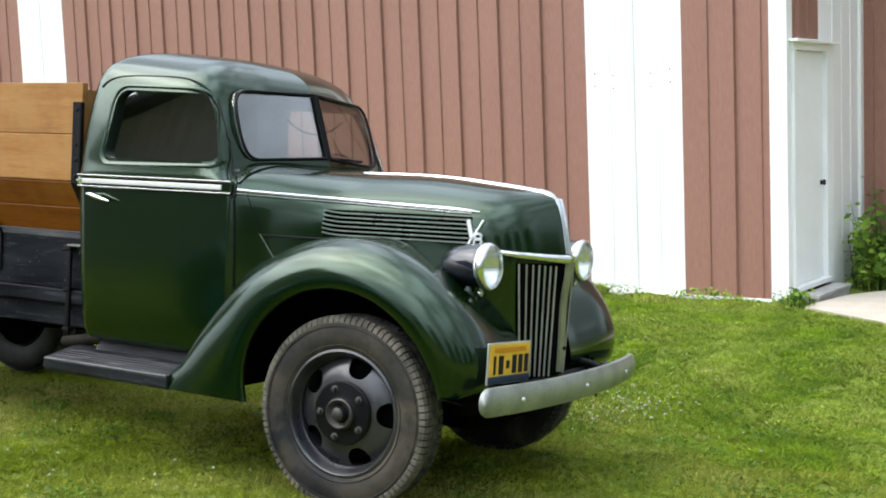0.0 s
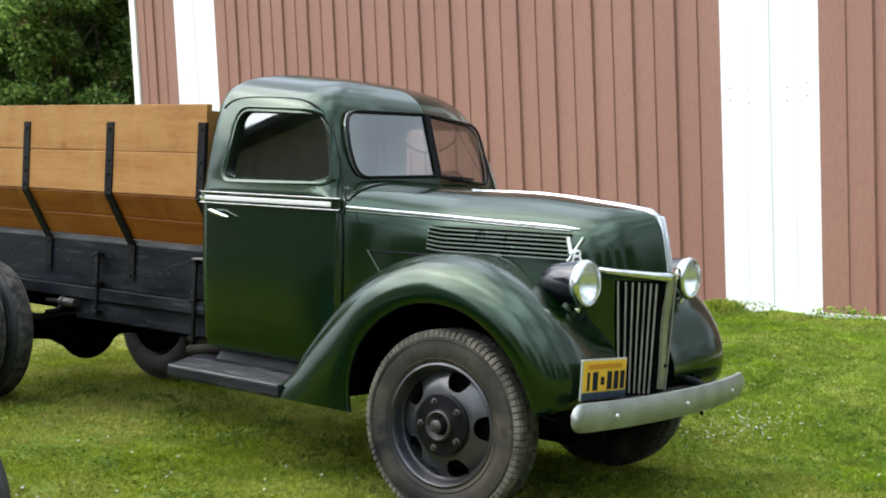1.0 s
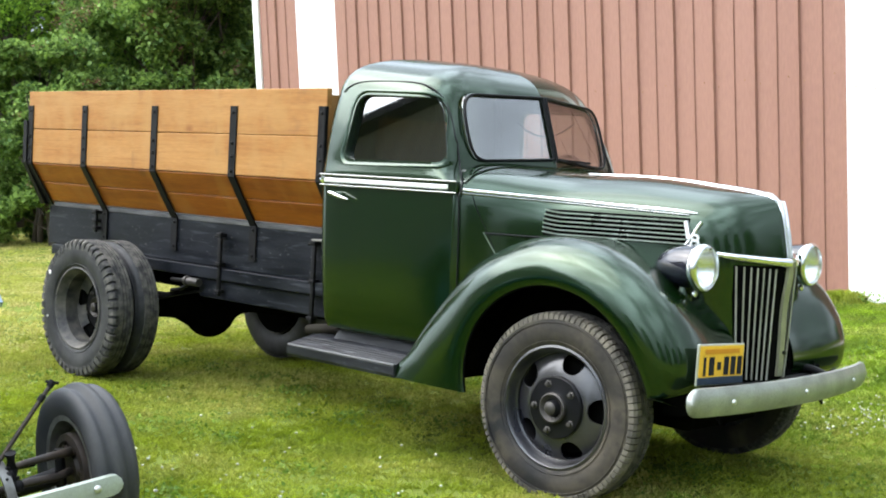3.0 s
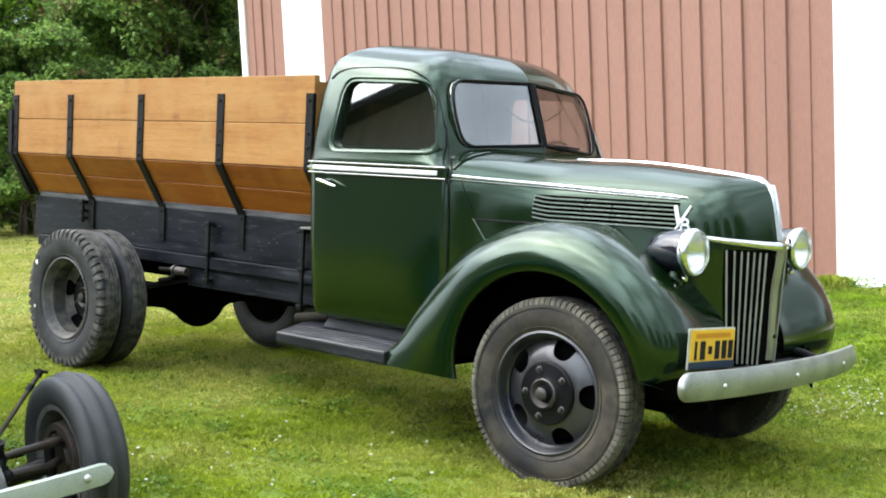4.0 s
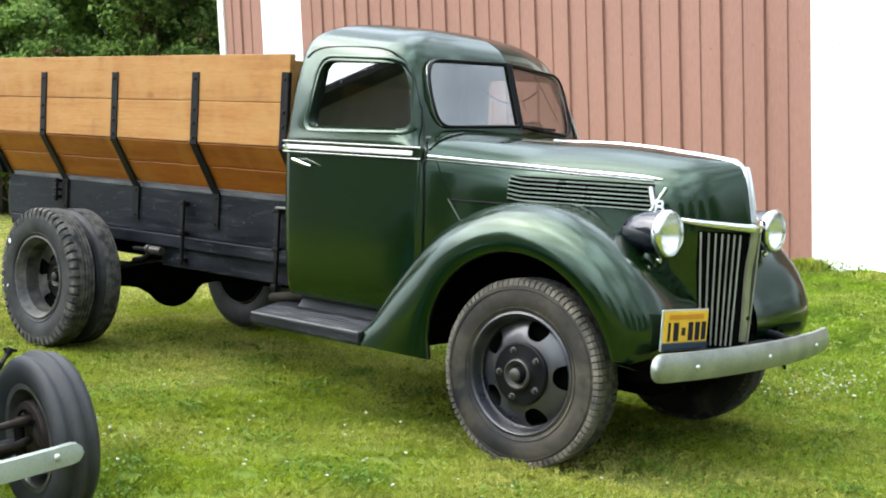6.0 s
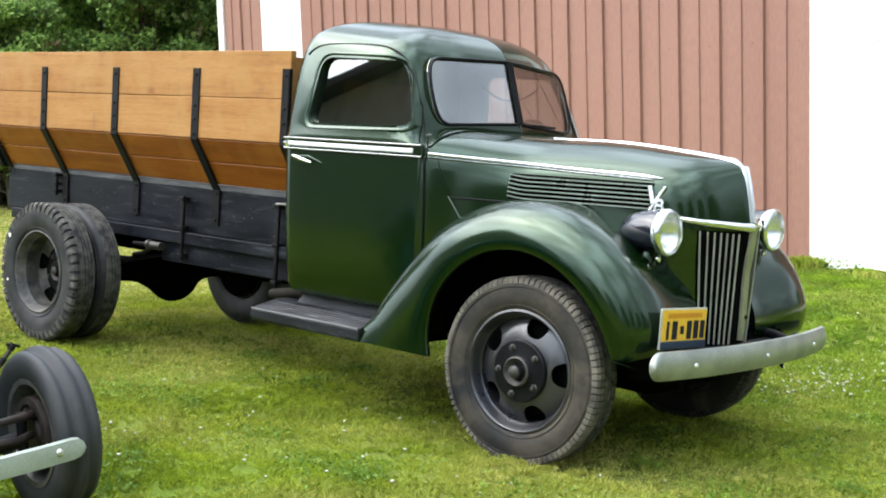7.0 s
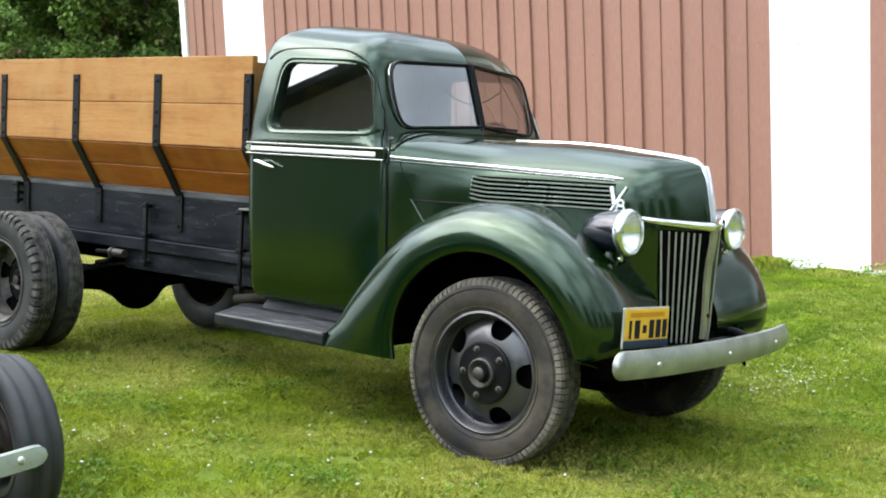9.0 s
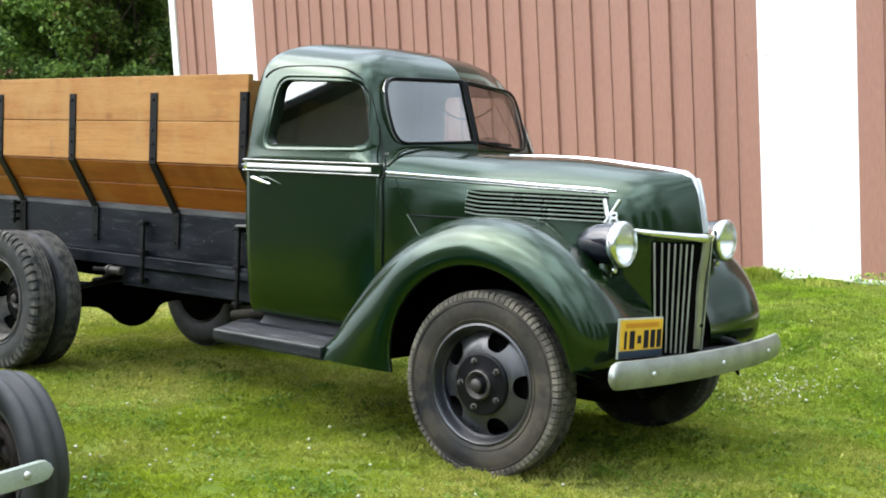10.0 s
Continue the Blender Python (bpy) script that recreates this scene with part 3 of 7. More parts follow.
def build_hood(truck):
    ds = [1.375 * (k / 56) ** 1.7 for k in range(57)]
    rings = []
    for d in ds:
        zf = 0.35 + math.sqrt(max(0.0, 0.79**2 - (0.66 - d) ** 2))
        zb = 0.56 + (max(0.56, min(1.04, zf)) - 0.56) * smoothstep(0.35, 0.5, d)
        half = []
        for k in range(10):
            z = zb + (SHOULDER - zb) * k / 10
            half.append((z, hood_y(d, z)))
        w, top = curve_at(HOOD_W, math.sqrt(max(0.0, d))), curve_at(CREST, d)
        for k in range(15):
            a = math.pi / 2 * k / 14
            half.append((SHOULDER + (top - SHOULDER) * math.sin(a) ** (2 / hood_n(d)), w * max(0.0, math.cos(a)) ** (2 / hood_n(d))))
        ring = [(hood_x(d, z), -y, z) for z, y in half] + [(hood_x(d, z), y, z) for z, y in half[-2::-1]]
        rings.append(ring)
    hood = part("hood", loft(rings, cap0=True, cap1=True), GREEN, truck, "dark green alligator hood with a pointed prow", smooth=50)
    # chrome crest and prow strip
    pts = [(hood_x(d, curve_at(CREST, d)), 0, curve_at(CREST, d) + 0.004) for d in (1.13, 1.05, 0.9, 0.7, 0.5, 0.35, 0.2, 0.1, 0.04, 0.005)]
    rows = []
    for i, p in enumerate(pts):
        w = 0.011 + 0.031 * smoothstep(3.5, 7, i) - 0.026 * smoothstep(7.5, 9, i)
        rows.append([(p[0], -w, p[2] - 0.012), (p[0], -w * 0.7, p[2] + 0.003), (p[0], 0, p[2] + 0.003 + 0.2 * w), (p[0], w * 0.7, p[2] + 0.003), (p[0], w, p[2] - 0.012)])
    part("hood_crest", loft(rows, cap0=True, cap1=True), CHROME, hood, "bright chrome centre strip", smooth=60)
    for s in (1, -1):
        # two slim strips run down the prow and draw together
        rows = []
        for k in range(7):
            z = 1.392 - 0.255 * k / 6
            x, y = curve_at(PROW, z), s * (0.016 - 0.005 * k / 6)
            rows.append([(x - 0.016, y + s * 0.009, z), (x + 0.002, y + s * 0.008, z), (x + 0.010, y, z), (x + 0.002, y - s * 0.008, z), (x - 0.012, y - s * 0.009, z)])
        part("prow_strip", loft(rows, cap0=True, cap1=True), CHROME, hood, "chrome prow strip", smooth=60)
    # chrome side spears, both sides
    for s in (1, -1):
        pts, rad = [], []
        for k in range(31):
            x = -0.705 + k * 1.085 / 30
            z = 1.362 - 0.046 * (k / 30) ** 0.8
            p = hood_at(x, z, 0.004)
            pts.append((p.x, s * p.y, p.z))
            rad.append((0.008 + 0.0035 * smoothstep(18, 26, k)) * (1 - 0.85 * smoothstep(27.5, 30.5, k)))
        part("side_spear", tube(pts, rad, 8), CHROME, hood, "chrome side spear", smooth=60)
        low = [hood_at(-0.705 + k * 1.05 / 30, 1.345 - 0.040 * (k / 30) ** 0.8, 0.003) for k in range(31)]
        part("spear_lip", tube([(p.x, s * p.y, p.z) for p in low], 0.0042, 6), OLD_CHROME, hood, "slim dull lip under the spear", smooth=60)
        # louver panel: near-black sheet painted as the slots' shade, between slim bright-lipped blades
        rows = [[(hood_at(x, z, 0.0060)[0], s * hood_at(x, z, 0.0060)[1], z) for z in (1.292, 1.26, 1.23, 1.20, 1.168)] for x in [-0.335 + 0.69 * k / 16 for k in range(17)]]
        louver = part("louver_panel", solid(loft(rows), 0.004), SHADE_BLACK, hood, "near-black sheet for the dark of the louver slots")
        for i in range(6):
            z0 = 1.281 - i * 0.0205
            rows = []
            for k in range(19):
                x = -0.338 + 0.690 * k / 18
                lift = 0.010 * (1 - (k / 1.5 if k < 1.5 else 1))
                a, b = hood_at(x, z0 + lift, 0.006), hood_at(x, z0 - 0.0015 + lift, 0.014)
                rows.append([(a.x, s * a.y, a.z), (b.x, s * b.y, b.z), (b.x, s * b.y, b.z - 0.0048), (a.x, s * a.y, a.z - 0.0070)])
            part("louver_blade", loft(rows, closed=True, cap0=True, cap1=True), LOUVER, louver, "green louver blade with bright edge", smooth=30)
        # V and 8 of the badge
        badge = bmesh.new()
        def stroke(p, q, r=0.0065):
            a, b = hood_at(p[0], p[1], 0.012), hood_at(q[0], q[1], 0.012)
            merge(badge, tube([(a.x, s * a.y, a.z), (b.x, s * b.y, b.z)], r, 6))
        stroke((0.343, 1.277), (0.367, 1.200), 0.0115)
        stroke((0.408, 1.280), (0.352, 1.166), 0.007)
        for cz, r in ((1.205, 0.013), (1.180, 0.016)):
            ring = []
            for k in range(14):
                a = 2 * math.pi * k / 14
                p = hood_at(0.394 + r * math.cos(a), cz + r * math.sin(a), 0.012)
                ring.append((p.x, s * p.y, p.z))
            merge(badge, closed_tube(ring, 0.007, 6))
        part("badge", badge, BADGE, hood, "chrome V8 badge", smooth=60)
        # panel seams
        seam = [hood_at(-0.655 + 0.11 * k / 8, 1.352 - 0.27 * k / 8, 0.0005) for k in range(9)]
        part("cowl_seam", tube([(p.x, s * p.y, p.z) for p in seam], 0.0022, 6), BLACK, hood)
        seam = [hood_at(-0.585 + 0.62 * k / 12, 1.156 - 0.006 * k / 12, 0.0035) for k in range(13)]
        part("hood_seam", tube([(p.x, s * p.y, p.z) for p in seam], 0.0045, 6), BLACK, hood, "dark seam below the louvers")
        seam = [hood_at(-0.592 + 0.055 * k / 6, 1.160 - 0.105 * k / 6, 0.002) for k in range(7)]
        part("cowl_crease", tube([(p.x, s * p.y, p.z) for p in seam], 0.0022, 6), LOUVER, hood, "pale line along the crease ahead of the door")
        seam = [(hood_x(0.145, z), -s * (hood_y(0.145, z) + 0.0005), z) for z in [1.14 + 0.19 * k / 8 for k in range(9)]]
        part("nose_seam", tube(seam, 0.0022, 6), GREEN, hood)
    return hood


def build_grille(truck):
    # The dark behind the bars is a near-black sheet laid on the prow.
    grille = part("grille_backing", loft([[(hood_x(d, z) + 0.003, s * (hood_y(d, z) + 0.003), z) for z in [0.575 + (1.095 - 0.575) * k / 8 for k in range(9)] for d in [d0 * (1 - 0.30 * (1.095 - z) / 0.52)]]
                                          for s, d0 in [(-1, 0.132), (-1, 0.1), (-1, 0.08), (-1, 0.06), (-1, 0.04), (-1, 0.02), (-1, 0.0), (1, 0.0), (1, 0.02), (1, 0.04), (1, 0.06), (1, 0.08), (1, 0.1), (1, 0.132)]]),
                  SHADE_BLACK, truck, "near-black sheet for the dark behind the grille bars")
    for s in (1, -1):
        for i in range(7):
            ytop = 0.088 + i * 0.0294
            pts = []
            for k in (0, 8):
                z = 1.082 + 0.008 * (i / 6) - (0.50 + 0.01 * (i < 5)) * k / 8
                y = ytop * (1 - 0.16 * k / 8)
                lo, hi = 0.0, 0.15
                for _ in range(20):
                    d = (lo + hi) / 2
                    lo, hi = (d, hi) if hood_y(d, z) < y else (lo, d)
                pts.append((hood_x(d, z) + 0.012, -s * (y + 0.006), z))
            pts = [Vector(pts[0]).lerp(Vector(pts[1]), k / 6) for k in range(7)]
            rad = [0.0047] * 7
            part("grille_bar", tube(pts, rad, 6), BAR_PAINT, grille, "slim silver grille bar", smooth=60)
        # chrome wing over the grille
        pts, rad = [], []
        for k in range(13):
            d = 0.215 * (k / 12) ** 1.15
            z = 1.112 + 0.030 * k / 12
            pts.append((hood_x(d, z) + 0.006 * (1 - k / 12), -s * (hood_y(d, z) + 0.004), z))
            rad.append(0.022 - 0.009 * k / 12)
        part("grille_wing", tube(pts, rad, 10), CHROME, grille, "chrome wing over the grille", smooth=60)
    rows = []
    for k in range(9):
        z = 1.12 - 0.53 * k / 8
        w = 0.026 - 0.004 * k / 8
        x = curve_at(PROW, z)
        rows.append([(x - 0.035, -w - 0.006, z), (x + 0.012, -w, z), (x + 0.024, 0, z), (x + 0.012, w, z), (x - 0.035, w + 0.006, z)])
    part("centre_bar", loft(rows, cap0=True, cap1=True), OLIVE_BAR, grille, "broad dull olive-silver centre bar with a crank hole", smooth=50)
    hole = bmesh.new()
    bmesh.ops.create_cone(hole, cap_ends=True, segments=14, radius1=0.010, radius2=0.010, depth=0.02)
    part("crank_hole", hole, BLACK, grille, matrix=pose(curve_at(PROW, 0.70) + 0.018, 0, 0.70, 0, 90, 0))
    return grille


# -- front fender: sections round the wheel --
F_OUT = [(0, 0.53), (10, 0.615), (15, 0.655), (19, 0.684), (23, 0.705), (30, 0.722), (45, 0.738), (60, 0.748), (75, 0.758), (90, 0.768), (105, 0.781), (120, 0.797), (135, 0.814), (150, 0.834), (160, 0.858), (168, 0.892), (174, 0.940), (180, 1.065)]
F_Y = [(0, 0.795), (15, 0.828), (30, 0.857), (45, 0.880), (60, 0.894), (90, 0.902), (120, 0.902), (150, 0.897), (180, 0.89)]
F_IN = [(0, 0.55), (12, 0.600), (18, 0.636), (24, 0.655), (32, 0.664), (45, 0.672), (60, 0.700), (75, 0.735), (90, 0.762), (105, 0.775), (120, 0.79), (135, 0.80), (150, 0.812), (160, 0.84), (170, 0.89), (180, 0.99)]
F_ARCH = [(0, 0.50), (30, 0.522), (60, 0.545), (90, 0.556), (130, 0.550), (150, 0.535), (165, 0.512), (180, 0.478)]
F_CREST = [(0, 0.61), (15, 0.632), (30, 0.660), (45, 0.688), (60, 0.702), (90, 0.702), (120, 0.70), (150, 0.745), (165, 0.80), (180, 0.83)]
F_ROLL = ((0.03, 0.014, 0.008), (0.07, 0.024, 0.018), (0.13, 0.030, 0.03), (0.24, 0.032, 0.05))


def fender_ring(phi, s, shrink=0.0):
    ro, yo, ri, rin, yc = curve_at(F_OUT, phi), curve_at(F_Y, phi), curve_at(F_ARCH, phi), curve_at(F_IN, phi), curve_at(F_CREST, phi)
    yin = 0.26 + 0.10 * smoothstep(40, 75, phi) + 0.24 * smoothstep(110, 160, phi) + 0.18 * smoothstep(165, 180, phi)
    sec = [(yo - 0.028, ri + 0.004), (yo - 0.010, ri - 0.002), (yo - 0.002, ri + 0.008)]
    n = 2.1 + 0.3 * smoothstep(75, 25, phi)
    for k in range(1, 14):
        a = min(math.pi / 2 - 1e-6, math.pi / 2 * k / 13)
        sec.append((yc + (yo - yc) * math.cos(a) ** (2 / n), ri + 0.02 + (ro - ri - 0.02) * math.sin(a) ** (2 / n)))
    for k in range(1, 9):
        t = k / 8
        sec.append((yc + (yin - yc) * t, ro + (rin - ro) * (t * t * (3 - 2 * t))))
    c, q = math.cos(radians(phi)), math.sin(radians(phi))
    return [((r - shrink) * c, -s * (y - shrink * 0.8), 0.41 + (r - shrink) * q) for y, r in sec]


def build_fender(truck, s):
    rings = [fender_ring(15 + (180 - 15) * k / 46, s) for k in range(47)]
    # front lower edge rolls under
    lip = rings[0][0][0]
    under = [[(x - a * max(0.0, x - lip) * 3.2, y * (1 - c * smoothstep(lip, lip + 0.05, x)), z - b * smoothstep(lip, lip + 0.06, x)) for x, y, z in rings[0]] for a, b, c in F_ROLL]
    fender = part("front_fender", solid(loft(under[::-1] + rings), 0.008), GREEN, truck, "broad rounded dark green front fender", smooth=60)
    # Near-black liner: the shade inside the wheel well is part of its colour.
    part("fender_liner", solid(loft([fender_ring(16 + 162 * k / 40, s, 0.016)[2:] for k in range(41)]), 0.003), SHADE_BLACK, fender, "fender underside, its shade put into near-black", smooth=60)
    # near-black inner apron between the fender and the frame, the wheel well's shade in its colour
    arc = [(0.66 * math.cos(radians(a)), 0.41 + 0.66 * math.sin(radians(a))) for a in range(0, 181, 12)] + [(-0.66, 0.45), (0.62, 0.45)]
    part("inner_apron", prism([(x, min(z, 1.06)) for x, z in arc], "y", -s * 0.49, -s * 0.47), SHADE_BLACK, fender, "inner apron, its shade put into near-black")
    part("splash_panel", one_box(-0.66, -0.60, min(-s * 0.38, -s * 0.66), max(-s * 0.38, -s * 0.66), 0.48, 0.80), SHADE_BLACK, fender, "panel added behind the wheel, its shade put into near-black")
    return fender


# -- cab --
CAB = [(0.58, 0.735, -1.672), (0.62, 0.748, -1.680), (0.70, 0.757, -1.690), (0.85, 0.764, -1.700), (1.0, 0.768, -1.709), (1.2, 0.770, -1.717), (1.34, 0.770, -1.724), (1.37, 0.769, -1.725), (1.40, 0.768, -1.726), (1.425, 0.763, -1.726), (1.45, 0.757, -1.727), (1.48, 0.752, -1.727), (1.51, 0.748, -1.728), (1.55, 0.742, -1.728), (1.65, 0.727, -1.726), (1.75, 0.708, -1.720), (1.80, 0.694, -1.715)]


def roof_width(h):
    """Width of the domed roof against its height, which leaves the cab's sides at their own slope."""
    return (1 - 0.10 * h * (1 - h)) * max(0.0, 1 - h**2.75) ** 0.385


def cab_corner(z):
    return 0.014 + 0.086 * smoothstep(1.35, 1.50, z) + 0.09 * smoothstep(1.55, 1.82, z)


def cab_vee(z):
    """How far the two halves of the front are swept back, against their width."""
    return 0.02 + 0.13 * smoothstep(1.34, 1.47, z)


def cab_front(z):
    return -0.690 - 0.318 * max(0.0, z - 1.50)


def cab_outline(z, w, xr):
    """Half outline from the middle of the back to the middle of the front."""
    front, vee, rf, rb = cab_front(z), cab_vee(z), cab_corner(z), 0.085
    pts = [(xr - 0.012, 0.0), (xr - 0.011, w * 0.3), (xr - 0.008, w * 0.55), (xr - 0.003, w - rb - 0.05)]
    for k in range(8):
        a = math.pi / 2 * k / 7
        pts.append((xr + rb - rb * math.cos(a), w - rb + rb * math.sin(a)))
    xs = front - vee * w
    for k in range(1, 9):
        pts.append((xr + rb + (xs - rf - xr - rb) * k / 9, w + 0.004 * math.sin(math.pi * k / 9)))
    for k in range(8):
        a = math.pi / 2 * k / 7
        pts.append((xs - rf + rf * math.sin(a), w - rf + rf * math.cos(a)))
    for y in (0.45, 0.3, 0.15, 0.03, 0.012, 0.0):
        pts.append((front - vee * y, y))
    return pts


def cab_ring(i_z, scale=1.0, z=None):
    zz, w, xr = i_z
    half = cab_outline(zz, w, xr)
    full = [(x, -y) for x, y in half] + [(x, y) for x, y in half[-2:0:-1]]
    out = []
    for x, y in full:
        x2, y2 = -1.24 + (x + 1.24) * scale, y * scale
        h = z if z is not None else zz
        out.append((x2, y2, h - 0.105 * (x2 + 1.45) * smoothstep(1.70, 1.95, h)))
    return out


DOOR_WIN = [(-1.535, 1.483), (-0.826, 1.488), (-0.868, 1.645), (-0.945, 1.815), (-1.500, 1.832)]
DOOR_WIN_R = [0.055, 0.05, 0.085, 0.10, 0.07]


GAP_X = [(0, -0.664), (1, -0.664), (2, -0.681), (3, -0.705), (4, -0.750), (5, -0.786), (6, -0.833), (7, -0.872), (8, -0.913), (9, -0.965), (10, -1.044), (11, -1.161), (12, -1.334), (13, -1.486), (14, -1.581), (15, -1.625)]
GAP_Z = [(0, 0.625), (1, 1.05), (2, 1.350), (3, 1.405), (4, 1.445), (5, 1.481), (6, 1.601), (7, 1.691), (8, 1.768), (9, 1.833), (10, 1.876), (11, 1.896), (12, 1.902), (13, 1.901), (14, 1.881), (15, 1.845)]


def side_y(z, x=-1.25):
    """Half width of the cab's skin at a place on its side."""
    w = CAB[-1][1]
    for p, q in zip(CAB, CAB[1:]):
        if z <= q[0]:
            w = p[1] + (q[1] - p[1]) * max(0.0, z - p[0]) / (q[0] - p[0])
            break
    zz = z
    for _ in range(3):
        zz = z + 0.105 * (x + 1.45) * smoothstep(1.70, 1.95, zz)
    if zz > 1.80:
        w = CAB[-1][1] * roof_width(min(0.98, (zz - 1.80) / 0.268))
    if z >= 1.34:
        rf = cab_corner(z)
        xs = cab_front(min(z, 1.80)) - cab_vee(z) * w
        over = x - (xs - rf)
        if over > 0:
            w = w - rf + math.sqrt(max(0.0, rf**2 - min(over, rf) ** 2))
    return w


def grown(points, g):
    c = Vector((sum(p[0] for p in points) / len(points), sum(p[1] for p in points) / len(points)))
    return [(p[0] + math.copysign(g, p[0] - c.x), p[1] + math.copysign(g, p[1] - c.y)) for p in points]


def pane_outline(side, g=0.0):
    """One half of the windscreen, in (y, z)."""
    return rounded([(0.014 - g, 1.540 - g), (0.560 + g, 1.508 - g), (0.584 + g, 1.67), (0.556 + g, 1.842 + g), (0.014 - g, 1.866 + g)],
                   [0.012, 0.085, 0.10, 0.085, 0.012], 7)


def screen_x(y, z):
    return cab_front(z) + 0.006 - 0.15 * abs(y)


def build_cab(truck):
    rings = [cab_ring(c) for c in CAB]
    top = CAB[-1]
    for k in range(1, 13):
        a = math.pi / 2 * k / 13
        h = math.sin(a) ** (2 / 2.5)
        rings.append(cab_ring(top, roof_width(h), 1.80 + 0.268 * h))
    inner = [[(-1.2 + (x + 1.2) * 0.95, y * 0.95, 0.62 + (z - 0.58) * 0.955) for x, y, z in r] for r in rings]
    inner[0] = [(x, y, 0.58) for x, y, z in inner[0]]
    outer = loft(rings[::-1] + inner, closed=True, cap0=True, cap1=True)
    cutters = []
    cutters.append(prism(rounded(DOOR_WIN, DOOR_WIN_R), "y", -1.0, 1.0))
    for s in (1, -1):
        cutters.append(prism([(s * y, z) for y, z in pane_outline(s, 0.004)], "x", -1.0, -0.55))
    cutters.append(prism(rounded([(-0.36, 1.50), (0.36, 1.50), (0.34, 1.74), (-0.34, 1.74)], 0.06), "x", -1.8, -1.5))
    cab = part("cab", carved(outer, cutters), GREEN, truck, "rounded dark green steel cab", smooth=35)
    # cowl between the hood and the foot of the windscreen
    rows = []
    for k in range(13):
        d = 1.352 + 0.30 * k / 12
        w, top = 0.768 - 0.035 * (k / 12) ** 1.5, 1.4995 + 0.045 * (k / 12) ** 0.8
        half = []
        for j in range(19):
            a = math.pi / 2 * j / 18
            half.append((SHOULDER + (top - SHOULDER) * max(0.0, math.sin(a)) ** (2 / 3.55), w * max(0.0, math.cos(a)) ** (2 / 3.55)))
        half = [(z, y) for z, y in half if z > 1.385]
        rows.append([(0.66 - d, -y, z) for z, y in half] + [(0.66 - d, y, z) for z, y in half[-2::-1]])
    part("cowl", solid(loft(rows), 0.006), GREEN, cab, "dark green cowl below the windscreen", smooth=60)
    # windscreen halves, gasket and divider
    for s in (1, -1):
        o = pane_outline(s, 0.006)
        ws = part("windscreen", loft([[(screen_x(y, z) - q, s * y, z) for y, z in o] for q in (0.010, 0.014)], closed=True, cap0=True, cap1=True), SCREEN, cab, "flat windscreen half")
        ws.visible_shadow = False
        part("gasket", closed_tube([(screen_x(y, z) + 0.001, s * y, z) for y, z in pane_outline(s)], 0.0075, 8), BLACK, ws, "black rubber gasket", smooth=60)
    part("screen_divider", tube([(screen_x(0, 1.53) + 0.006, 0, 1.525), (screen_x(0, 1.872) + 0.004, 0, 1.872)], 0.0048, 8), BLACK, cab, "dark centre divider", smooth=60)
    for s in (1, -1):
        pts = rounded(grown(DOOR_WIN, 0.014), [r + 0.014 for r in DOOR_WIN_R], 7)
        # The near pane's dark tint stands in for the dim cab behind it.
        pane = part("door_glass", loft([[(x, -s * (0.722 - 0.165 * (z - 1.48) - q), z) for x, z in pts] for q in (0.0, 0.004)], closed=True, cap0=True, cap1=True), GLASS if s > 0 else CLEAR_GLASS, cab, "door window glass tinted for the dim cab behind" if s > 0 else "clear door window glass")
        pane.visible_shadow = False
        # rolled window reveal: outer bead, valley and inner lip
        big = rounded(grown(DOOR_WIN, 0.026), [r + 0.026 for r in DOOR_WIN_R], 7)
        mid = rounded(grown(DOOR_WIN, 0.012), [r + 0.012 for r in DOOR_WIN_R], 7)
        small = rounded(grown(DOOR_WIN, -0.006), DOOR_WIN_R, 7)
        bigger = rounded(grown(DOOR_WIN, 0.036), [r + 0.036 for r in DOOR_WIN_R], 7)
        def lift(o, off):
            return [(x, -s * (side_y(z, x) + off), z) for x, z in o]
        rr = list(zip(lift(bigger, -0.004), lift(big, 0.012), lift(mid, 0.006), lift(small, -0.009)))
        rr.append(rr[0])
        part("window_reveal", loft([list(r) for r in rr]), GREEN, cab, "rolled window surround", smooth=80)
        part("window_seal", closed_tube(lift(small, -0.007), 0.006, 6), BLACK, cab)
        # door outline: a fine dark gap
        pts = []
        for k in range(151):
            x, z = curve_at(GAP_X, k / 10), curve_at(GAP_Z, k / 10)
            pts.append((x, -s * (side_y(z, x) + 0.0025), z))
        part("door_gap", tube(pts, 0.0042, 6), BLACK, cab)
        # chrome belt: frame, pale inset and tip
        y = -s * 0.776
        belt = part("belt_moulding", box(bmesh.new(), -1.69, -0.690, min(y, y + s * 0.03), max(y, y + s * 0.03), 1.336, 1.402, bevel=0.008), GREEN, cab)
        for z, r in ((1.397, 0.0065), (1.342, 0.006)):
            part("belt_strip", tube([(-1.68, y - s * 0.004, z), (-1.3, y - s * 0.006, z), (-0.690, y - s * 0.004, z)], r, 8), OLD_CHROME, belt, "chrome strip", smooth=60)
        part("belt_inset", box(bmesh.new(), -1.66, -0.745, min(y - s * 0.008, y), max(y - s * 0.008, y), 1.357, 1.382, bevel=0.006), BELT_WHITE, belt, "bright white inset bar")
        tip = loft([[(-1.645, y - s * 0.006, 1.408), (-1.645, y - s * 0.012, 1.37), (-1.645, y - s * 0.006, 1.336)], [(-1.69, y + s * 0.002, 1.374), (-1.70, y + s * 0.002, 1.370), (-1.69, y + s * 0.002, 1.364)]])
        part("belt_tip", solid(tip, 0.01), CHROME, belt, "pointed chrome tip")
        # door handle
        hb = bmesh.new()
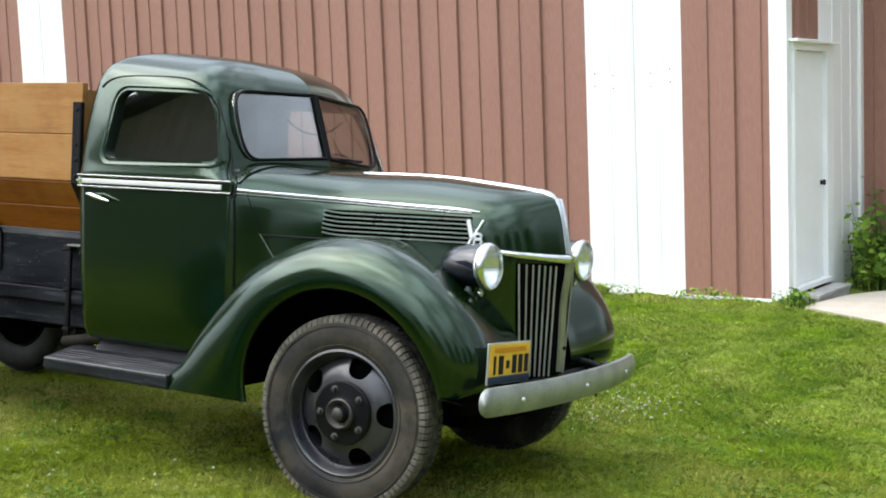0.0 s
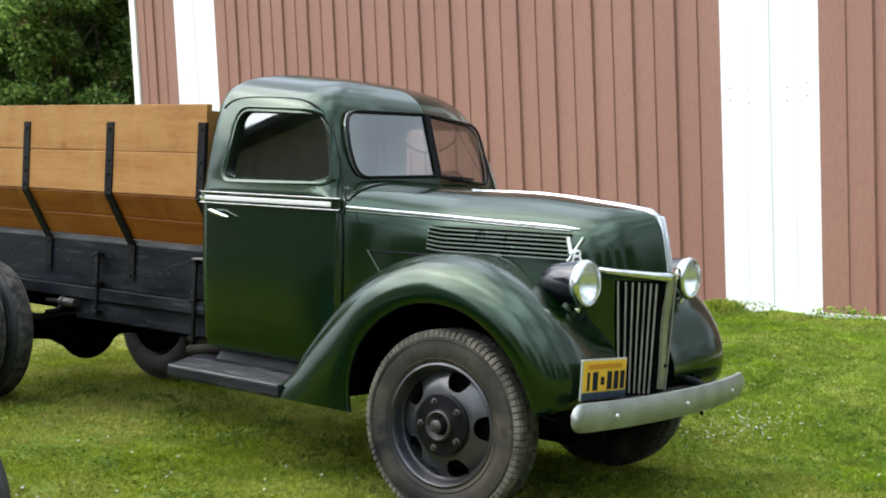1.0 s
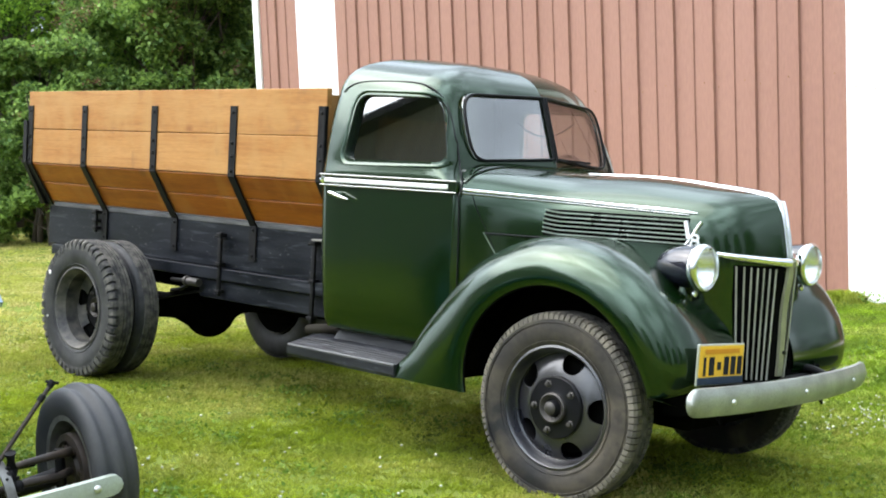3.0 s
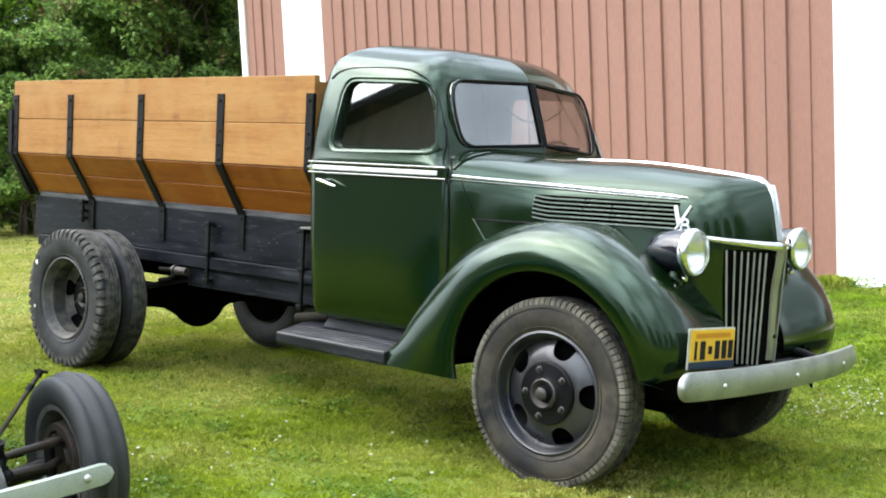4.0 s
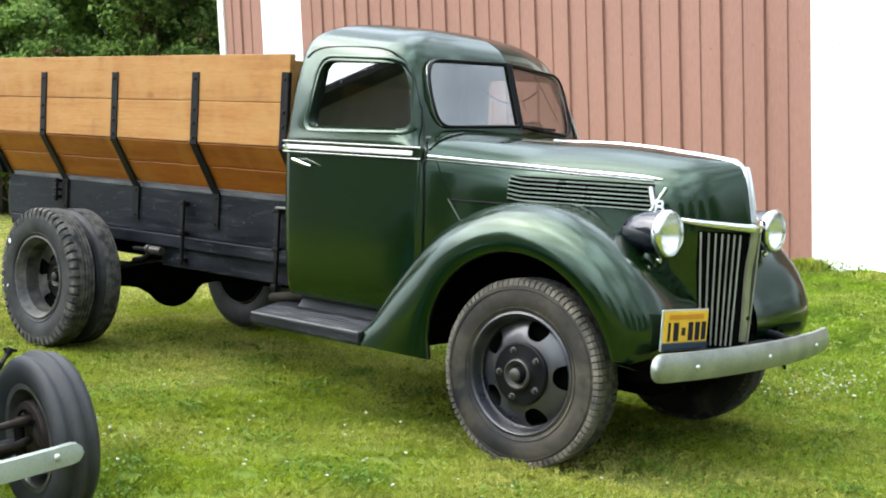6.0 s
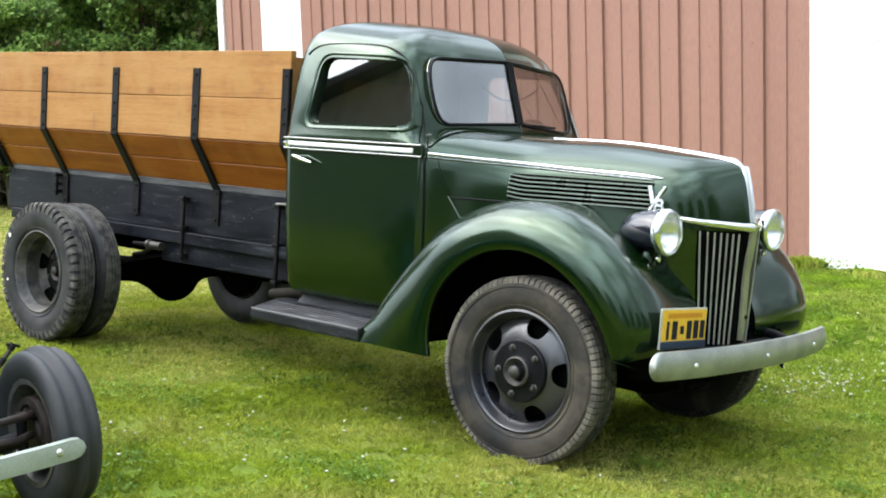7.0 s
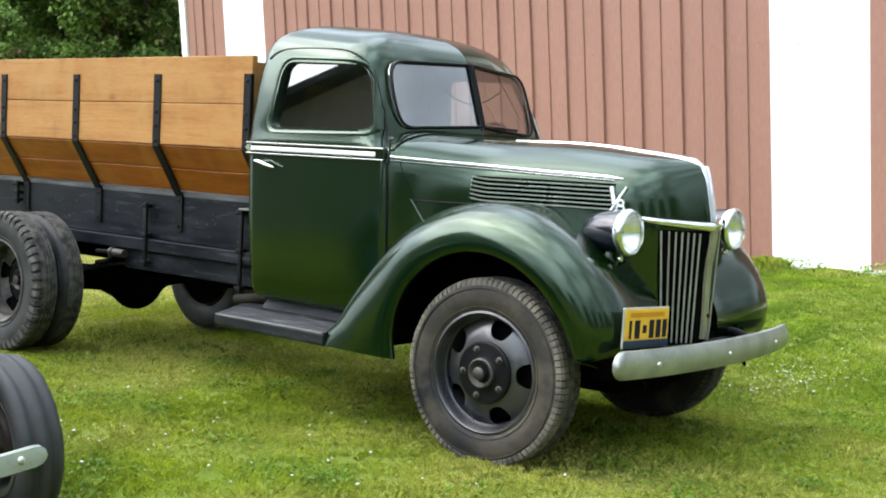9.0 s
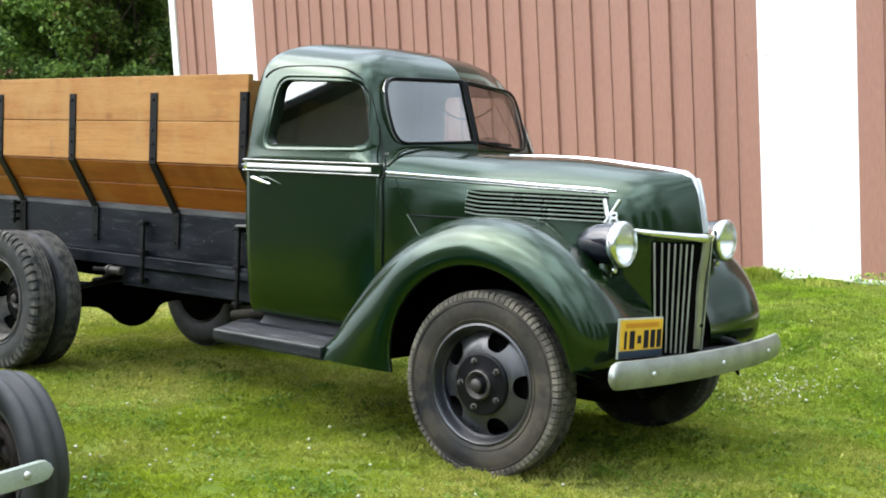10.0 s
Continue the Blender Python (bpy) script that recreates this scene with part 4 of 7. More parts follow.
        merge(hb, tube([(-1.555, -s * 0.765, 1.297), (-1.555, -s * 0.80, 1.297)], 0.012, 10))
        merge(hb, tube([(-1.585, -s * 0.806, 1.304), (-1.55, -s * 0.812, 1.300), (-1.49, -s * 0.812, 1.285), (-1.435, -s * 0.806, 1.274)], [0.007, 0.013, 0.010, 0.005], 8))
        part("door_handle", hb, CHROME, cab, "chrome door handle", smooth=60)
    # interior
    part("cab_floor", one_box(-1.53, -0.74, -0.70, 0.70, 0.585, 0.62), CABIN, cab)
    part("seat_cushion", one_box(-1.50, -1.02, -0.64, 0.64, 0.98, 1.18, bevel=0.05), SEAT, cab, "dark bench seat")
    part("seat_back", loft([[(-1.56, y, 1.15), (-1.42, y, 1.15), (-1.49, y, 1.50), (-1.56, y, 1.50)] for y in (-0.62, 0.62)], closed=True, cap0=True, cap1=True), SEAT, cab)
    part("dashboard", one_box(-0.88, -0.74, -0.66, 0.66, 1.25, 1.46, bevel=0.03), CABIN, cab, "dark dashboard")
    wheel = closed_tube([(0.21 * math.cos(2 * math.pi * k / 28), 0.21 * math.sin(2 * math.pi * k / 28), 0) for k in range(28)], 0.011, 8)
    for k in range(3):
        a = 2 * math.pi * k / 3 + 0.5
        merge(wheel, tube([(0, 0, -0.02), (0.21 * math.cos(a), 0.21 * math.sin(a), 0)], 0.007, 6))
    merge(wheel, tube([(0, 0, -0.6), (0, 0, 0)], 0.016, 8))
    part("steering_wheel", wheel, BLACK, cab, "thin-rimmed black steering wheel", smooth=60, matrix=pose(-1.02, 0.33, 1.44, 0, -38, 0))
    part("hanging_cord", tube([(-0.93, -0.06 + 0.5 * t, 1.735 - 0.30 * t * (1 - t) + 0.02 * t) for t in [k / 14 for k in range(15)]], 0.005, 6), BLACK, cab, "dark cord sagging behind the windscreen")
    # wiper
    part("wiper", tube([(-0.672, 0.16, 1.528), (-0.69, 0.30, 1.535), (-0.72, 0.03, 1.545)], 0.006, 6), BLACK, cab, "black wiper arm")
    return cab


BOARD_BLACK = material("scuffed_black_board_paint", (0.0038, 0.0043, 0.007), 0.42, 0, (0.020, 0.022, 0.026), 14, 0.8, 70, 0.15, stretch=(0.4, 2, 2), spec=0.32)
worn(BOARD_BLACK, (0.10, 0.105, 0.115), (5, 30, 30), 0.56, 0.70, 0.6)
# Grey of the bed's top strip and of the running board's painted glint.
GREY_CAP = material("grey_edge_strip", (0.12, 0.12, 0.12), 0.85, 0, (0.05, 0.05, 0.052), 9, 0.8, 60, 0.2, stretch=(0.4, 2, 2), spec=0.2)
NUT = material("dark_worn_steel", (0.06, 0.055, 0.05), 0.5, 0.5, (0.03, 0.026, 0.024), 20, 0.7, 90, 0.1)
WHEEL_DUSTY = material("dusty_black_wheel_paint", (0.026, 0.027, 0.029), 0.6, 0, (0.125, 0.115, 0.095), 12, 0.9, 60, 0.1, spec=0.3)


# -- wheels: axle along +z, outer face up --
def tyre_parts(parent, r, w, rim, lugs, chunky):
    pr = [(rim, -w * 0.38), (rim + 0.012, -w * 0.45), (rim + (r - rim) * 0.45, -w * 0.5), (r - 0.035, -w * 0.47), (r - 0.016, -w * 0.40), (r - 0.010, -w * 0.2), (r - 0.008, 0),
          (r - 0.010, w * 0.2), (r - 0.016, w * 0.40), (r - 0.035, w * 0.47), (rim + (r - rim) * 0.45, w * 0.5), (rim + 0.012, w * 0.45), (rim, w * 0.38)]
    if chunky:
        half = [(rim, 0.38), (rim + 0.012, 0.45), (rim + (r - rim) * 0.5, 0.5), (r - 0.055, 0.485), (r - 0.030, 0.44), (r - 0.016, 0.36), (r - 0.010, 0.2)]
        pr = [(q, -w * z) for q, z in half] + [(r - 0.008, 0)] + [(q, w * z) for q, z in half[::-1]]
    tyre = part("tyre", lathe(pr, 72), GREY_RUBBER if chunky else RUBBER, parent, "worn black rubber tyre", smooth=60)
    rings = bmesh.new()
    for rr, zz in ((rim + 0.022, w * 0.468), (rim + (r - rim) * 0.70, w * 0.490)):
        merge(rings, closed_tube([(rr * math.cos(2 * math.pi * k / 64), rr * math.sin(2 * math.pi * k / 64), zz) for k in range(64)], 0.0028, 5))
    part("sidewall_rib", rings, GREY_RUBBER if chunky else RUBBER, tyre, smooth=60)
    tread, crown = bmesh.new(), bmesh.new()
    for k in range(lugs):
        a0 = 2 * math.pi * k / lugs
        da = 2 * math.pi / lugs * (0.66 if chunky else 0.78)
        for s in (1,) if chunky else (1, -1):
            q = bmesh.new()
            jit = 1 + 0.05 * math.sin(k * 12.9)
            q0 = 0.26 if chunky else 0.16
            prof = [(r - 0.030, s * w * 0.482), (r - 0.010, s * w * 0.448), (r, s * w * 0.36), (r, s * w * q0), (r - 0.02, s * w * q0), (r - 0.05, s * w * 0.42)]
            if chunky:
                prof = [(r - 0.066, w * 0.496), (r - 0.034, w * 0.497), (r - 0.012, w * 0.462), (r, w * 0.37), (r, w * q0), (r - 0.02, w * q0), (r - 0.07, w * 0.42)]
            vs = [[q.verts.new((rr * math.cos(a), rr * math.sin(a), zz)) for rr, zz in prof] for a in (a0, a0 + da * 0.5 * jit, a0 + da * jit)]
            for u, v in zip(vs, vs[1:]):
                for i in range(len(prof)):
                    j = (i + 1) % len(prof)
                    q.faces.new((u[i], u[j], v[j], v[i]))
            q.faces.new(vs[0]); q.faces.new(vs[-1])
            # On front tyres the inner tread goes dark: shade put into its colour.
            merge(tread if s > 0 else crown, q)
    for zz in (-0.27, -0.14, -0.01, 0.12, 0.22) if chunky else (-0.07, 0.07):
        merge(crown, lathe([(r - 0.02, (zz - 0.05) * w), (r - 0.001, (zz - 0.045) * w), (r - 0.001, (zz + 0.045) * w), (r - 0.02, (zz + 0.05) * w)], 72))
    if lugs:
        part("shoulder_tread", tread, TREAD_DARK if chunky else TREAD, tyre, "dusty shoulder blocks", smooth=30)
    part("tread", crown, TREAD_DARK, tyre, "worn tread, darkened for shade on the front tyres", smooth=30)
    return tyre


def slot(r0, ang, length, height):
    o = []
    for k in range(18):
        a = 2 * math.pi * k / 18
        u = math.copysign(abs(math.cos(a)) ** 0.75, math.cos(a))
        o.append((r0 + height * u, length * (0.80 + 0.20 * u) * math.copysign(abs(math.sin(a)) ** 0.75, math.sin(a))))
    c, s = math.cos(ang), math.sin(ang)
    return prism([(x * c - y * s, x * s + y * c) for x, y in o], "z", -0.3, 0.3)


def build_wheel(truck, name, m, r, w, rim, dish, hub_out, chunky=False, lugs=50, turn=0.0, steel=WHEEL_BLACK, label="steel disc wheel with a black tyre"):
    wheel = new(name)
    wheel.parent = truck
    wheel.matrix_basis = m
    tagged(wheel, label)
    tyre_parts(wheel, r, w, rim, lugs if chunky else 88, chunky)
    edge = w * 0.40
    pr = [(rim - 0.005, edge - 0.01), (rim + 0.004, edge + 0.006), (rim - 0.006, edge + 0.010), (rim - 0.016, edge), (rim - 0.022, edge - 0.03), (rim - 0.036, edge - 0.045),
          (rim - 0.038, -edge), (rim - 0.005, -edge - 0.01)]
    part("rim", lathe(pr, 64), steel, wheel, "black steel rim", smooth=40)
    r1 = rim - 0.030
    top = [(r1, dish(1.0)), (r1 * 0.93, dish(0.93)), (r1 * 0.82, dish(0.82)), (r1 * 0.7, dish(0.7)), (r1 * 0.6, dish(0.6)), (r1 * 0.5, dish(0.5)), (0.055, dish(0.4))]
    prof = top + [(a, b - 0.008) for a, b in top[::-1]]
    disc = lathe(prof, 64, closed=True)
    disc = carved(disc, [slot(r1 * 0.81, turn + 2 * math.pi * k / 5, 0.066, 0.040) for k in range(5)])
    part("disc", disc, steel, wheel, "black disc with five slots", smooth=35)
    z0 = dish(0.45)
    part("brake_drum", lathe([(0.0, dish(1.0) - 0.03), (0.205, dish(1.0) - 0.03), (0.215, dish(1.0) - 0.04), (0.215, -0.075), (0.246, -0.078), (0.246, -0.088), (0.0, -0.09)], 40), SHADE_BLACK, wheel, "black brake drum", smooth=40)
    part("hub_ring", lathe([(0.069, z0 + 0.018), (0.069, z0 + 0.038), (0.062, z0 + 0.043), (0.052, z0 + 0.032), (0.042, z0 + 0.026), (0.042, z0 + 0.018)], 36), NUT, wheel, "worn steel ring round the hub cap", smooth=40)
    part("hub", lathe([(0.143, z0 - 0.01), (0.143, z0 + 0.010), (0.136, z0 + 0.017), (0.08, z0 + 0.02), (0.068, z0 + 0.024), (0.066, z0 + 0.036), (0.060, z0 + 0.040), (0.050, z0 + 0.030),
                       (0.040, z0 + 0.024), (0.036, z0 + 0.028), (0.034, z0 + hub_out), (0.026, z0 + hub_out + 0.010), (0.0, z0 + hub_out + 0.012)], 40), BLACK, wheel, "black hub with a dull centre cap", smooth=40)
    part("centre_cap", lathe([(0.030, z0 + hub_out - 0.01), (0.029, z0 + hub_out + 0.010), (0.022, z0 + hub_out + 0.016), (0, z0 + hub_out + 0.018)], 20), NUT, wheel, "dull steel centre cap", smooth=40)
    for k in range(5):
        a = turn + 2 * math.pi * (k + 0.5) / 5
        nut = lathe([(0.019, z0 + 0.014), (0.018, z0 + 0.020), (0.011, z0 + 0.022), (0.0105, z0 + 0.036), (0, z0 + 0.038)], 6)
        part("wheel_nut", nut, NUT, wheel, matrix=pose(0.110 * math.cos(a), 0.110 * math.sin(a), 0))
    return wheel


# -- load bed and grain box --
BOX_Y, BED_Y = 0.680, 0.490
X_REAR, X_FRONT = -4.99, -1.825
STAKES = (-4.228, -3.400, -2.584)


def build_bed(truck):
    bed = part("bed_floor", one_box(X_REAR + 0.04, X_FRONT, -BED_Y + 0.02, BED_Y - 0.02, 1.0, 1.06, bevel=0.006), BED_BLACK, truck, "dark plank bed floor")
    for s in (1, -1):
        y = -s * BED_Y
        part("side_board", box(bmesh.new(), X_REAR, X_FRONT, min(y, y + s * 0.05), max(y, y + s * 0.05), 0.775, 1.072, bevel=0.007), BED_BLACK, bed, "weathered black side board")
        part("cap_strip", box(bmesh.new(), X_REAR + 0.002, X_FRONT - 0.002, min(y - s * 0.004, y + s * 0.045), max(y - s * 0.004, y + s * 0.045), 1.052, 1.084, bevel=0.005), GREY_CAP, bed, "grey strip along the top edge of the side board")
        part("rub_rail", box(bmesh.new(), X_REAR + 0.1, X_FRONT + 0.01, min(y - s * 0.03, y + s * 0.05), max(y - s * 0.03, y + s * 0.05), 0.700, 0.775, bevel=0.006), BED_BLACK, bed, "black ledge rail")
        part("long_sill", box(bmesh.new(), -3.12, X_FRONT + 0.05, min(y + s * 0.005, y + s * 0.07), max(y + s * 0.005, y + s * 0.07), 0.575, 0.699, bevel=0.008), BED_BLACK, bed, "black lower sill board")
        part("frame_rail", box(bmesh.new(), -4.5, 0.45, -s * 0.40, -s * 0.34, 0.60, 0.76, bevel=0.004) if s > 0 else box(bmesh.new(), -4.5, 0.45, 0.34, 0.40, 0.60, 0.76, bevel=0.004), SHADE_BLACK, bed, "black chassis rail")
        # box sides: upright planks over sloping ones
        for z0, z1 in ((1.362, 1.599), (1.604, 1.868)):
            yy = -s * BOX_Y
            part("plank", box(bmesh.new(), X_REAR, X_FRONT + 0.055, min(yy, yy + s * 0.038), max(yy, yy + s * 0.038), z0, z1, bevel=0.004), WOOD, bed)
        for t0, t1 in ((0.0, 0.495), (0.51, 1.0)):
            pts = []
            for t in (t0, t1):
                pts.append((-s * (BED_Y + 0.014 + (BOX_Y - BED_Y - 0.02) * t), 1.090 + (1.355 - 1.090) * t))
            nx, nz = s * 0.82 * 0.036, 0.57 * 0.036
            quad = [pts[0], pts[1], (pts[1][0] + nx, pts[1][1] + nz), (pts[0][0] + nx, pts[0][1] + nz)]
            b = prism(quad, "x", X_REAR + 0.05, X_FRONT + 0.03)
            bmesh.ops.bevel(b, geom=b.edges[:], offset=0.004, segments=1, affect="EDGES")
            part("plank", b, WOOD_DEEP_SHADED, bed, "deeper orange plank with the slope's shade in its colour")
        # iron straps with bolts
        for x, lo in [(q, 0.845) for q in STAKES] + [(-1.795, 1.06), (-4.95, 1.06)]:
            yo = -s * (BOX_Y + 0.009)
            yi = -s * (BED_Y + 0.012)
            path = [(yo, 1.768), (yo, 1.372), (yo, 1.350), (-s * (BED_Y + 0.034), 1.086), (-s * (BED_Y + 0.014), 1.058), (-s * (BED_Y + 0.013), lo)]
            rows = []
            for (y, z) in path:
                rows.append([(x - 0.031, y, z), (x + 0.031, y, z), (x + 0.031, y + s * 0.011, z), (x - 0.031, y + s * 0.011, z)])
            strap = part("stake_strap", loft(rows, closed=True, cap0=True, cap1=True), IRON, bed, "black iron stake strap")
            for yb, z in [(yo, q) for q in (1.73, 1.55, 1.47, 1.385)] + [(yi, q) for q in (1.03, lo + 0.03)]:
                part("strap_bolt", lathe([(0.011, 0), (0.010, 0.006), (0.005, 0.009), (0, 0.009)], 8), IRON, strap, matrix=pose(x, yb, z, 90 * s, 0, 0))
        # drop pins along the sill
        for x, z0, z1 in ((-4.30, 0.90, 1.06), (-2.87, 0.60, 1.000), (-1.99, 0.535, 1.02)):
            pb = box(bmesh.new(), x - 0.014, x + 0.014, min(-s * (BED_Y + 0.045), -s * (BED_Y + 0.025)), max(-s * (BED_Y + 0.045), -s * (BED_Y + 0.025)), z0, z1, bevel=0.004)
            for z in (z1 - 0.02, (z0 + z1) / 2, z0 + 0.03):
                box(pb, x - 0.030, x + 0.018, min(-s * BED_Y, -s * (BED_Y + 0.05)), max(-s * BED_Y, -s * (BED_Y + 0.05)), z - 0.012, z + 0.012, bevel=0.004)
            merge(pb, tube([(x - 0.055, -s * (BED_Y + 0.03), z1 - 0.03), (x + 0.02, -s * (BED_Y + 0.035), z1 - 0.02)], 0.009, 6))
            part("side_latch", pb, IRON, bed, "black iron side latch", smooth=30)
    for s in (1, -1):
        part("corner_iron", box(bmesh.new(), -1.786, -1.766, min(-s * (BOX_Y + 0.012), -s * (BOX_Y - 0.015)), max(-s * (BOX_Y + 0.012), -s * (BOX_Y - 0.015)), 1.345, 1.768, bevel=0.004), IRON, bed, "black corner iron")
    # head board, tail board and their posts
    for x in (X_FRONT - 0.05, X_REAR + 0.03):
        pts = [(-BED_Y, 1.06), (BED_Y, 1.06), (BOX_Y - 0.04, 1.355), (BOX_Y - 0.04, 1.84), (-BOX_Y + 0.04, 1.84), (-BOX_Y + 0.04, 1.355)]
        part("end_board", prism(pts, "x", x, x + 0.04), WOOD, bed, "pine end board")
    for s in (1, -1):
        post = loft([[(X_REAR - 0.035, -s * y, z), (X_REAR + 0.012, -s * y, z), (X_REAR + 0.012, -s * (y - 0.05), z), (X_REAR - 0.035, -s * (y - 0.05), z)] for y, z in ((BOX_Y + 0.02, 1.66), (BOX_Y + 0.02, 1.36), (BED_Y + 0.05, 1.06))], closed=True, cap0=True, cap1=True)
        part("tail_post", post, IRON, bed, "black tail post")
    # lamp bracket and reflector at the front corner of the bed
    bracket = part("lamp_bracket", box(bmesh.new(), -1.935, -1.835, -0.60, -0.49, 1.016, 1.028, bevel=0.004), DULL, bed, "pale worn lamp bracket")
    horn = tube([(-1.80, -0.595, 1.018), (-1.782, -0.60, 0.985), (-1.778, -0.605, 0.94), (-1.795, -0.605, 0.895), (-1.812, -0.605, 0.865)], [0.030, 0.044, 0.042, 0.028, 0.012], 14)
    merge(horn, tube([(-1.84, -0.57, 1.010), (-1.80, -0.59, 0.985)], 0.014, 8))
    part("side_lamp", horn, BLACK, bracket, "small black side lamp", smooth=50)
    # axle, springs and differential; most in near-black that holds the underside's shade
    part("axle", tube([(-3.69, -0.7, 0.45), (-3.69, 0.7, 0.45)], 0.05, 12), SHADE_BLACK, truck, "black rear axle", smooth=40)
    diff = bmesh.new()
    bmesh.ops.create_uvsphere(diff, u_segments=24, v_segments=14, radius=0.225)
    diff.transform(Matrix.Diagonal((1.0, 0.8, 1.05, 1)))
    part("differential", diff, SHADE_BLACK, truck, "round black differential", smooth=60, matrix=pose(-3.66, 0.0, 0.45))
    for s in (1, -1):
        part("axle_housing", tube([(-3.68, -s * y, 0.45) for y in (0.08, 0.16, 0.26, 0.38, 0.56)], [0.19, 0.145, 0.095, 0.08, 0.075], 18), SHADE_BLACK, truck, "tapered black axle housing", smooth=60)
    part("drive_shaft", tube([(-3.5, 0, 0.46), (-1.5, 0, 0.56)], 0.035, 10), SHADE_BLACK, truck, smooth=60)
    for s in (1, -1):
        sb = bmesh.new()
        for i in range(5):
            n = 12
            rows = []
            L = 0.62 - 0.09 * i
            for k in range(n + 1):
                t = -1 + 2 * k / n
                z = 0.60 - 0.012 * i - 0.07 * (1 - t * t) + 0.01
                x = -3.69 + L * t
                rows.append([(x, -s * 0.43, z), (x, -s * 0.49, z), (x, -s * 0.49, z + 0.009), (x, -s * 0.43, z + 0.009)])
            merge(sb, loft(rows, closed=True, cap0=True, cap1=True))
        part("leaf_spring", sb, IRON, truck, "rusty black leaf spring")
        hanger = tube([(-3.20, -s * 0.54, 0.668), (-3.05, -s * 0.54, 0.668)], 0.026, 14)
        merge(hanger, tube([(-3.185, -s * 0.54, 0.668), (-3.165, -s * 0.54, 0.668)], 0.033, 14))
        part("spring_hanger", hanger, NUT, truck, "worn iron spring hanger", smooth=40)
        for z, drop in ((0.672, 0.010), (0.640, 0.035)):
            part("spring_shackle", tube([(-3.19, -s * 0.53, z), (-3.27, -s * 0.52, z - drop), (-3.40, -s * 0.50, z - 1.6 * drop)], 0.013, 8), IRON, truck, "dark spring shackle", smooth=50)
    part("fuel_tank", one_box(-1.62, -0.75, -0.60, 0.60, 0.40, 0.60, bevel=0.05), SHADE_BLACK, truck, "black tank under the cab")
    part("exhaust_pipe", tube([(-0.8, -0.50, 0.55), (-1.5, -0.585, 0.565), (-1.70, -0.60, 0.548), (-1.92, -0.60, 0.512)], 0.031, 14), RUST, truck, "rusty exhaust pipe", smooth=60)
    part("front_axle", tube([(0.0, -0.66, 0.40), (0, -0.4, 0.36), (0, 0.4, 0.36), (0, 0.66, 0.40)], 0.032, 10), SHADE_BLACK, truck, "black front axle", smooth=60)
    part("engine_pan", one_box(-0.60, 0.42, -0.32, 0.32, 0.31, 0.75, bevel=0.05), SHADE_BLACK, truck, "black engine underside")
    # Crossmember, pan, aprons, springs and tie rod: added to darken under the nose.
    part("front_crossmember", one_box(0.40, 0.60, -0.46, 0.46, 0.45, 0.60, bevel=0.03), SHADE_BLACK, truck, "black crossmember added to block light under the nose")
    part("gravel_pan", loft([[(0.62, y, 0.57), (0.665, y, 0.545), (0.60, y, 0.50), (0.38, y, 0.47)] for y in (-0.44, -0.2, 0, 0.2, 0.44)]), BLACK, truck, "black pan added below the grille to block light", smooth=60)
    # splash aprons between the fenders and the chassis, also to keep light from under the nose
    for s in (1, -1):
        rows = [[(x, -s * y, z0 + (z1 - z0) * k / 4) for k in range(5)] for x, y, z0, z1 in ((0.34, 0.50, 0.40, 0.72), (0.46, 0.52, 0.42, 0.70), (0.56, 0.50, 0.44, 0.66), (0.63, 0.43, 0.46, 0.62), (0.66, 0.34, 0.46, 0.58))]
        part("splash_apron", solid(loft(rows), 0.004), SHADE_BLACK, truck, "black splash apron behind the bumper", smooth=60)
    for s in (1, -1):
        fs = bmesh.new()
        for i in range(5):
            L = 0.50 - 0.07 * i
            rows = [[(L * t, -s * y, z) for y, z in ((0.36, 0.44 - 0.010 * i + 0.07 * t * t), (0.42, 0.44 - 0.010 * i + 0.07 * t * t), (0.42, 0.448 - 0.010 * i + 0.07 * t * t), (0.36, 0.448 - 0.010 * i + 0.07 * t * t))] for t in [-1 + k / 5 for k in range(11)]]
            merge(fs, loft(rows, closed=True, cap0=True, cap1=True))
        part("front_spring", fs, SHADE_BLACK, truck, "black front leaf spring")
    part("tie_rod", tube([(-0.16, -0.62, 0.37), (-0.16, 0.62, 0.37)], 0.014, 8), SHADE_BLACK, truck, "black tie rod", smooth=60)
    return bed


def build_running_board(truck, s):
    out = 0.876
    # sloped tread, rolled edge and step up to the cab
    sec = [(0.60, 0.575), (0.675, 0.572), (0.690, 0.560), (0.700, 0.514), (0.715, 0.508), (0.85, 0.478), (out - 0.012, 0.470), (out, 0.460), (out + 0.002, 0.422), (out - 0.008, 0.405), (out - 0.03, 0.402), (0.60, 0.42)]
    rows = []
    for x in (-1.775, -1.70, -1.61, -1.57, -1.45, -1.30, -1.15, -1.05, -0.955):
        rows.append([(x, -s * y, min(z, 0.513) if x < -1.60 else z) for y, z in sec])
    board = part("running_board", loft(rows, closed=True, cap0=True, cap1=True), BOARD_BLACK, truck, "black steel running board with a worn top", smooth=30)
    # Both edge strips are greyed for wear and for a painted glint.
    for x0, y0, z0 in ((-1.772, out - 0.006, 0.4675), (-1.56, 0.683, 0.5695)):
        part("edge_glint_strip", tube([(x0, -s * y0, z0), (-0.958, -s * y0, z0)], 0.0085, 8), GREY_CAP, board, "grey strip holding the edge's wear and glint in its colour", smooth=60)
    for i in range(5):
        y = 0.745 + i * 0.027
        part("tread_rib", tube([(-1.74, -s * y, 0.508 - 0.222 * (y - 0.715)), (-0.985, -s * y, 0.508 - 0.222 * (y - 0.715))], 0.003, 6), BOARD_BLACK, board)
    return board


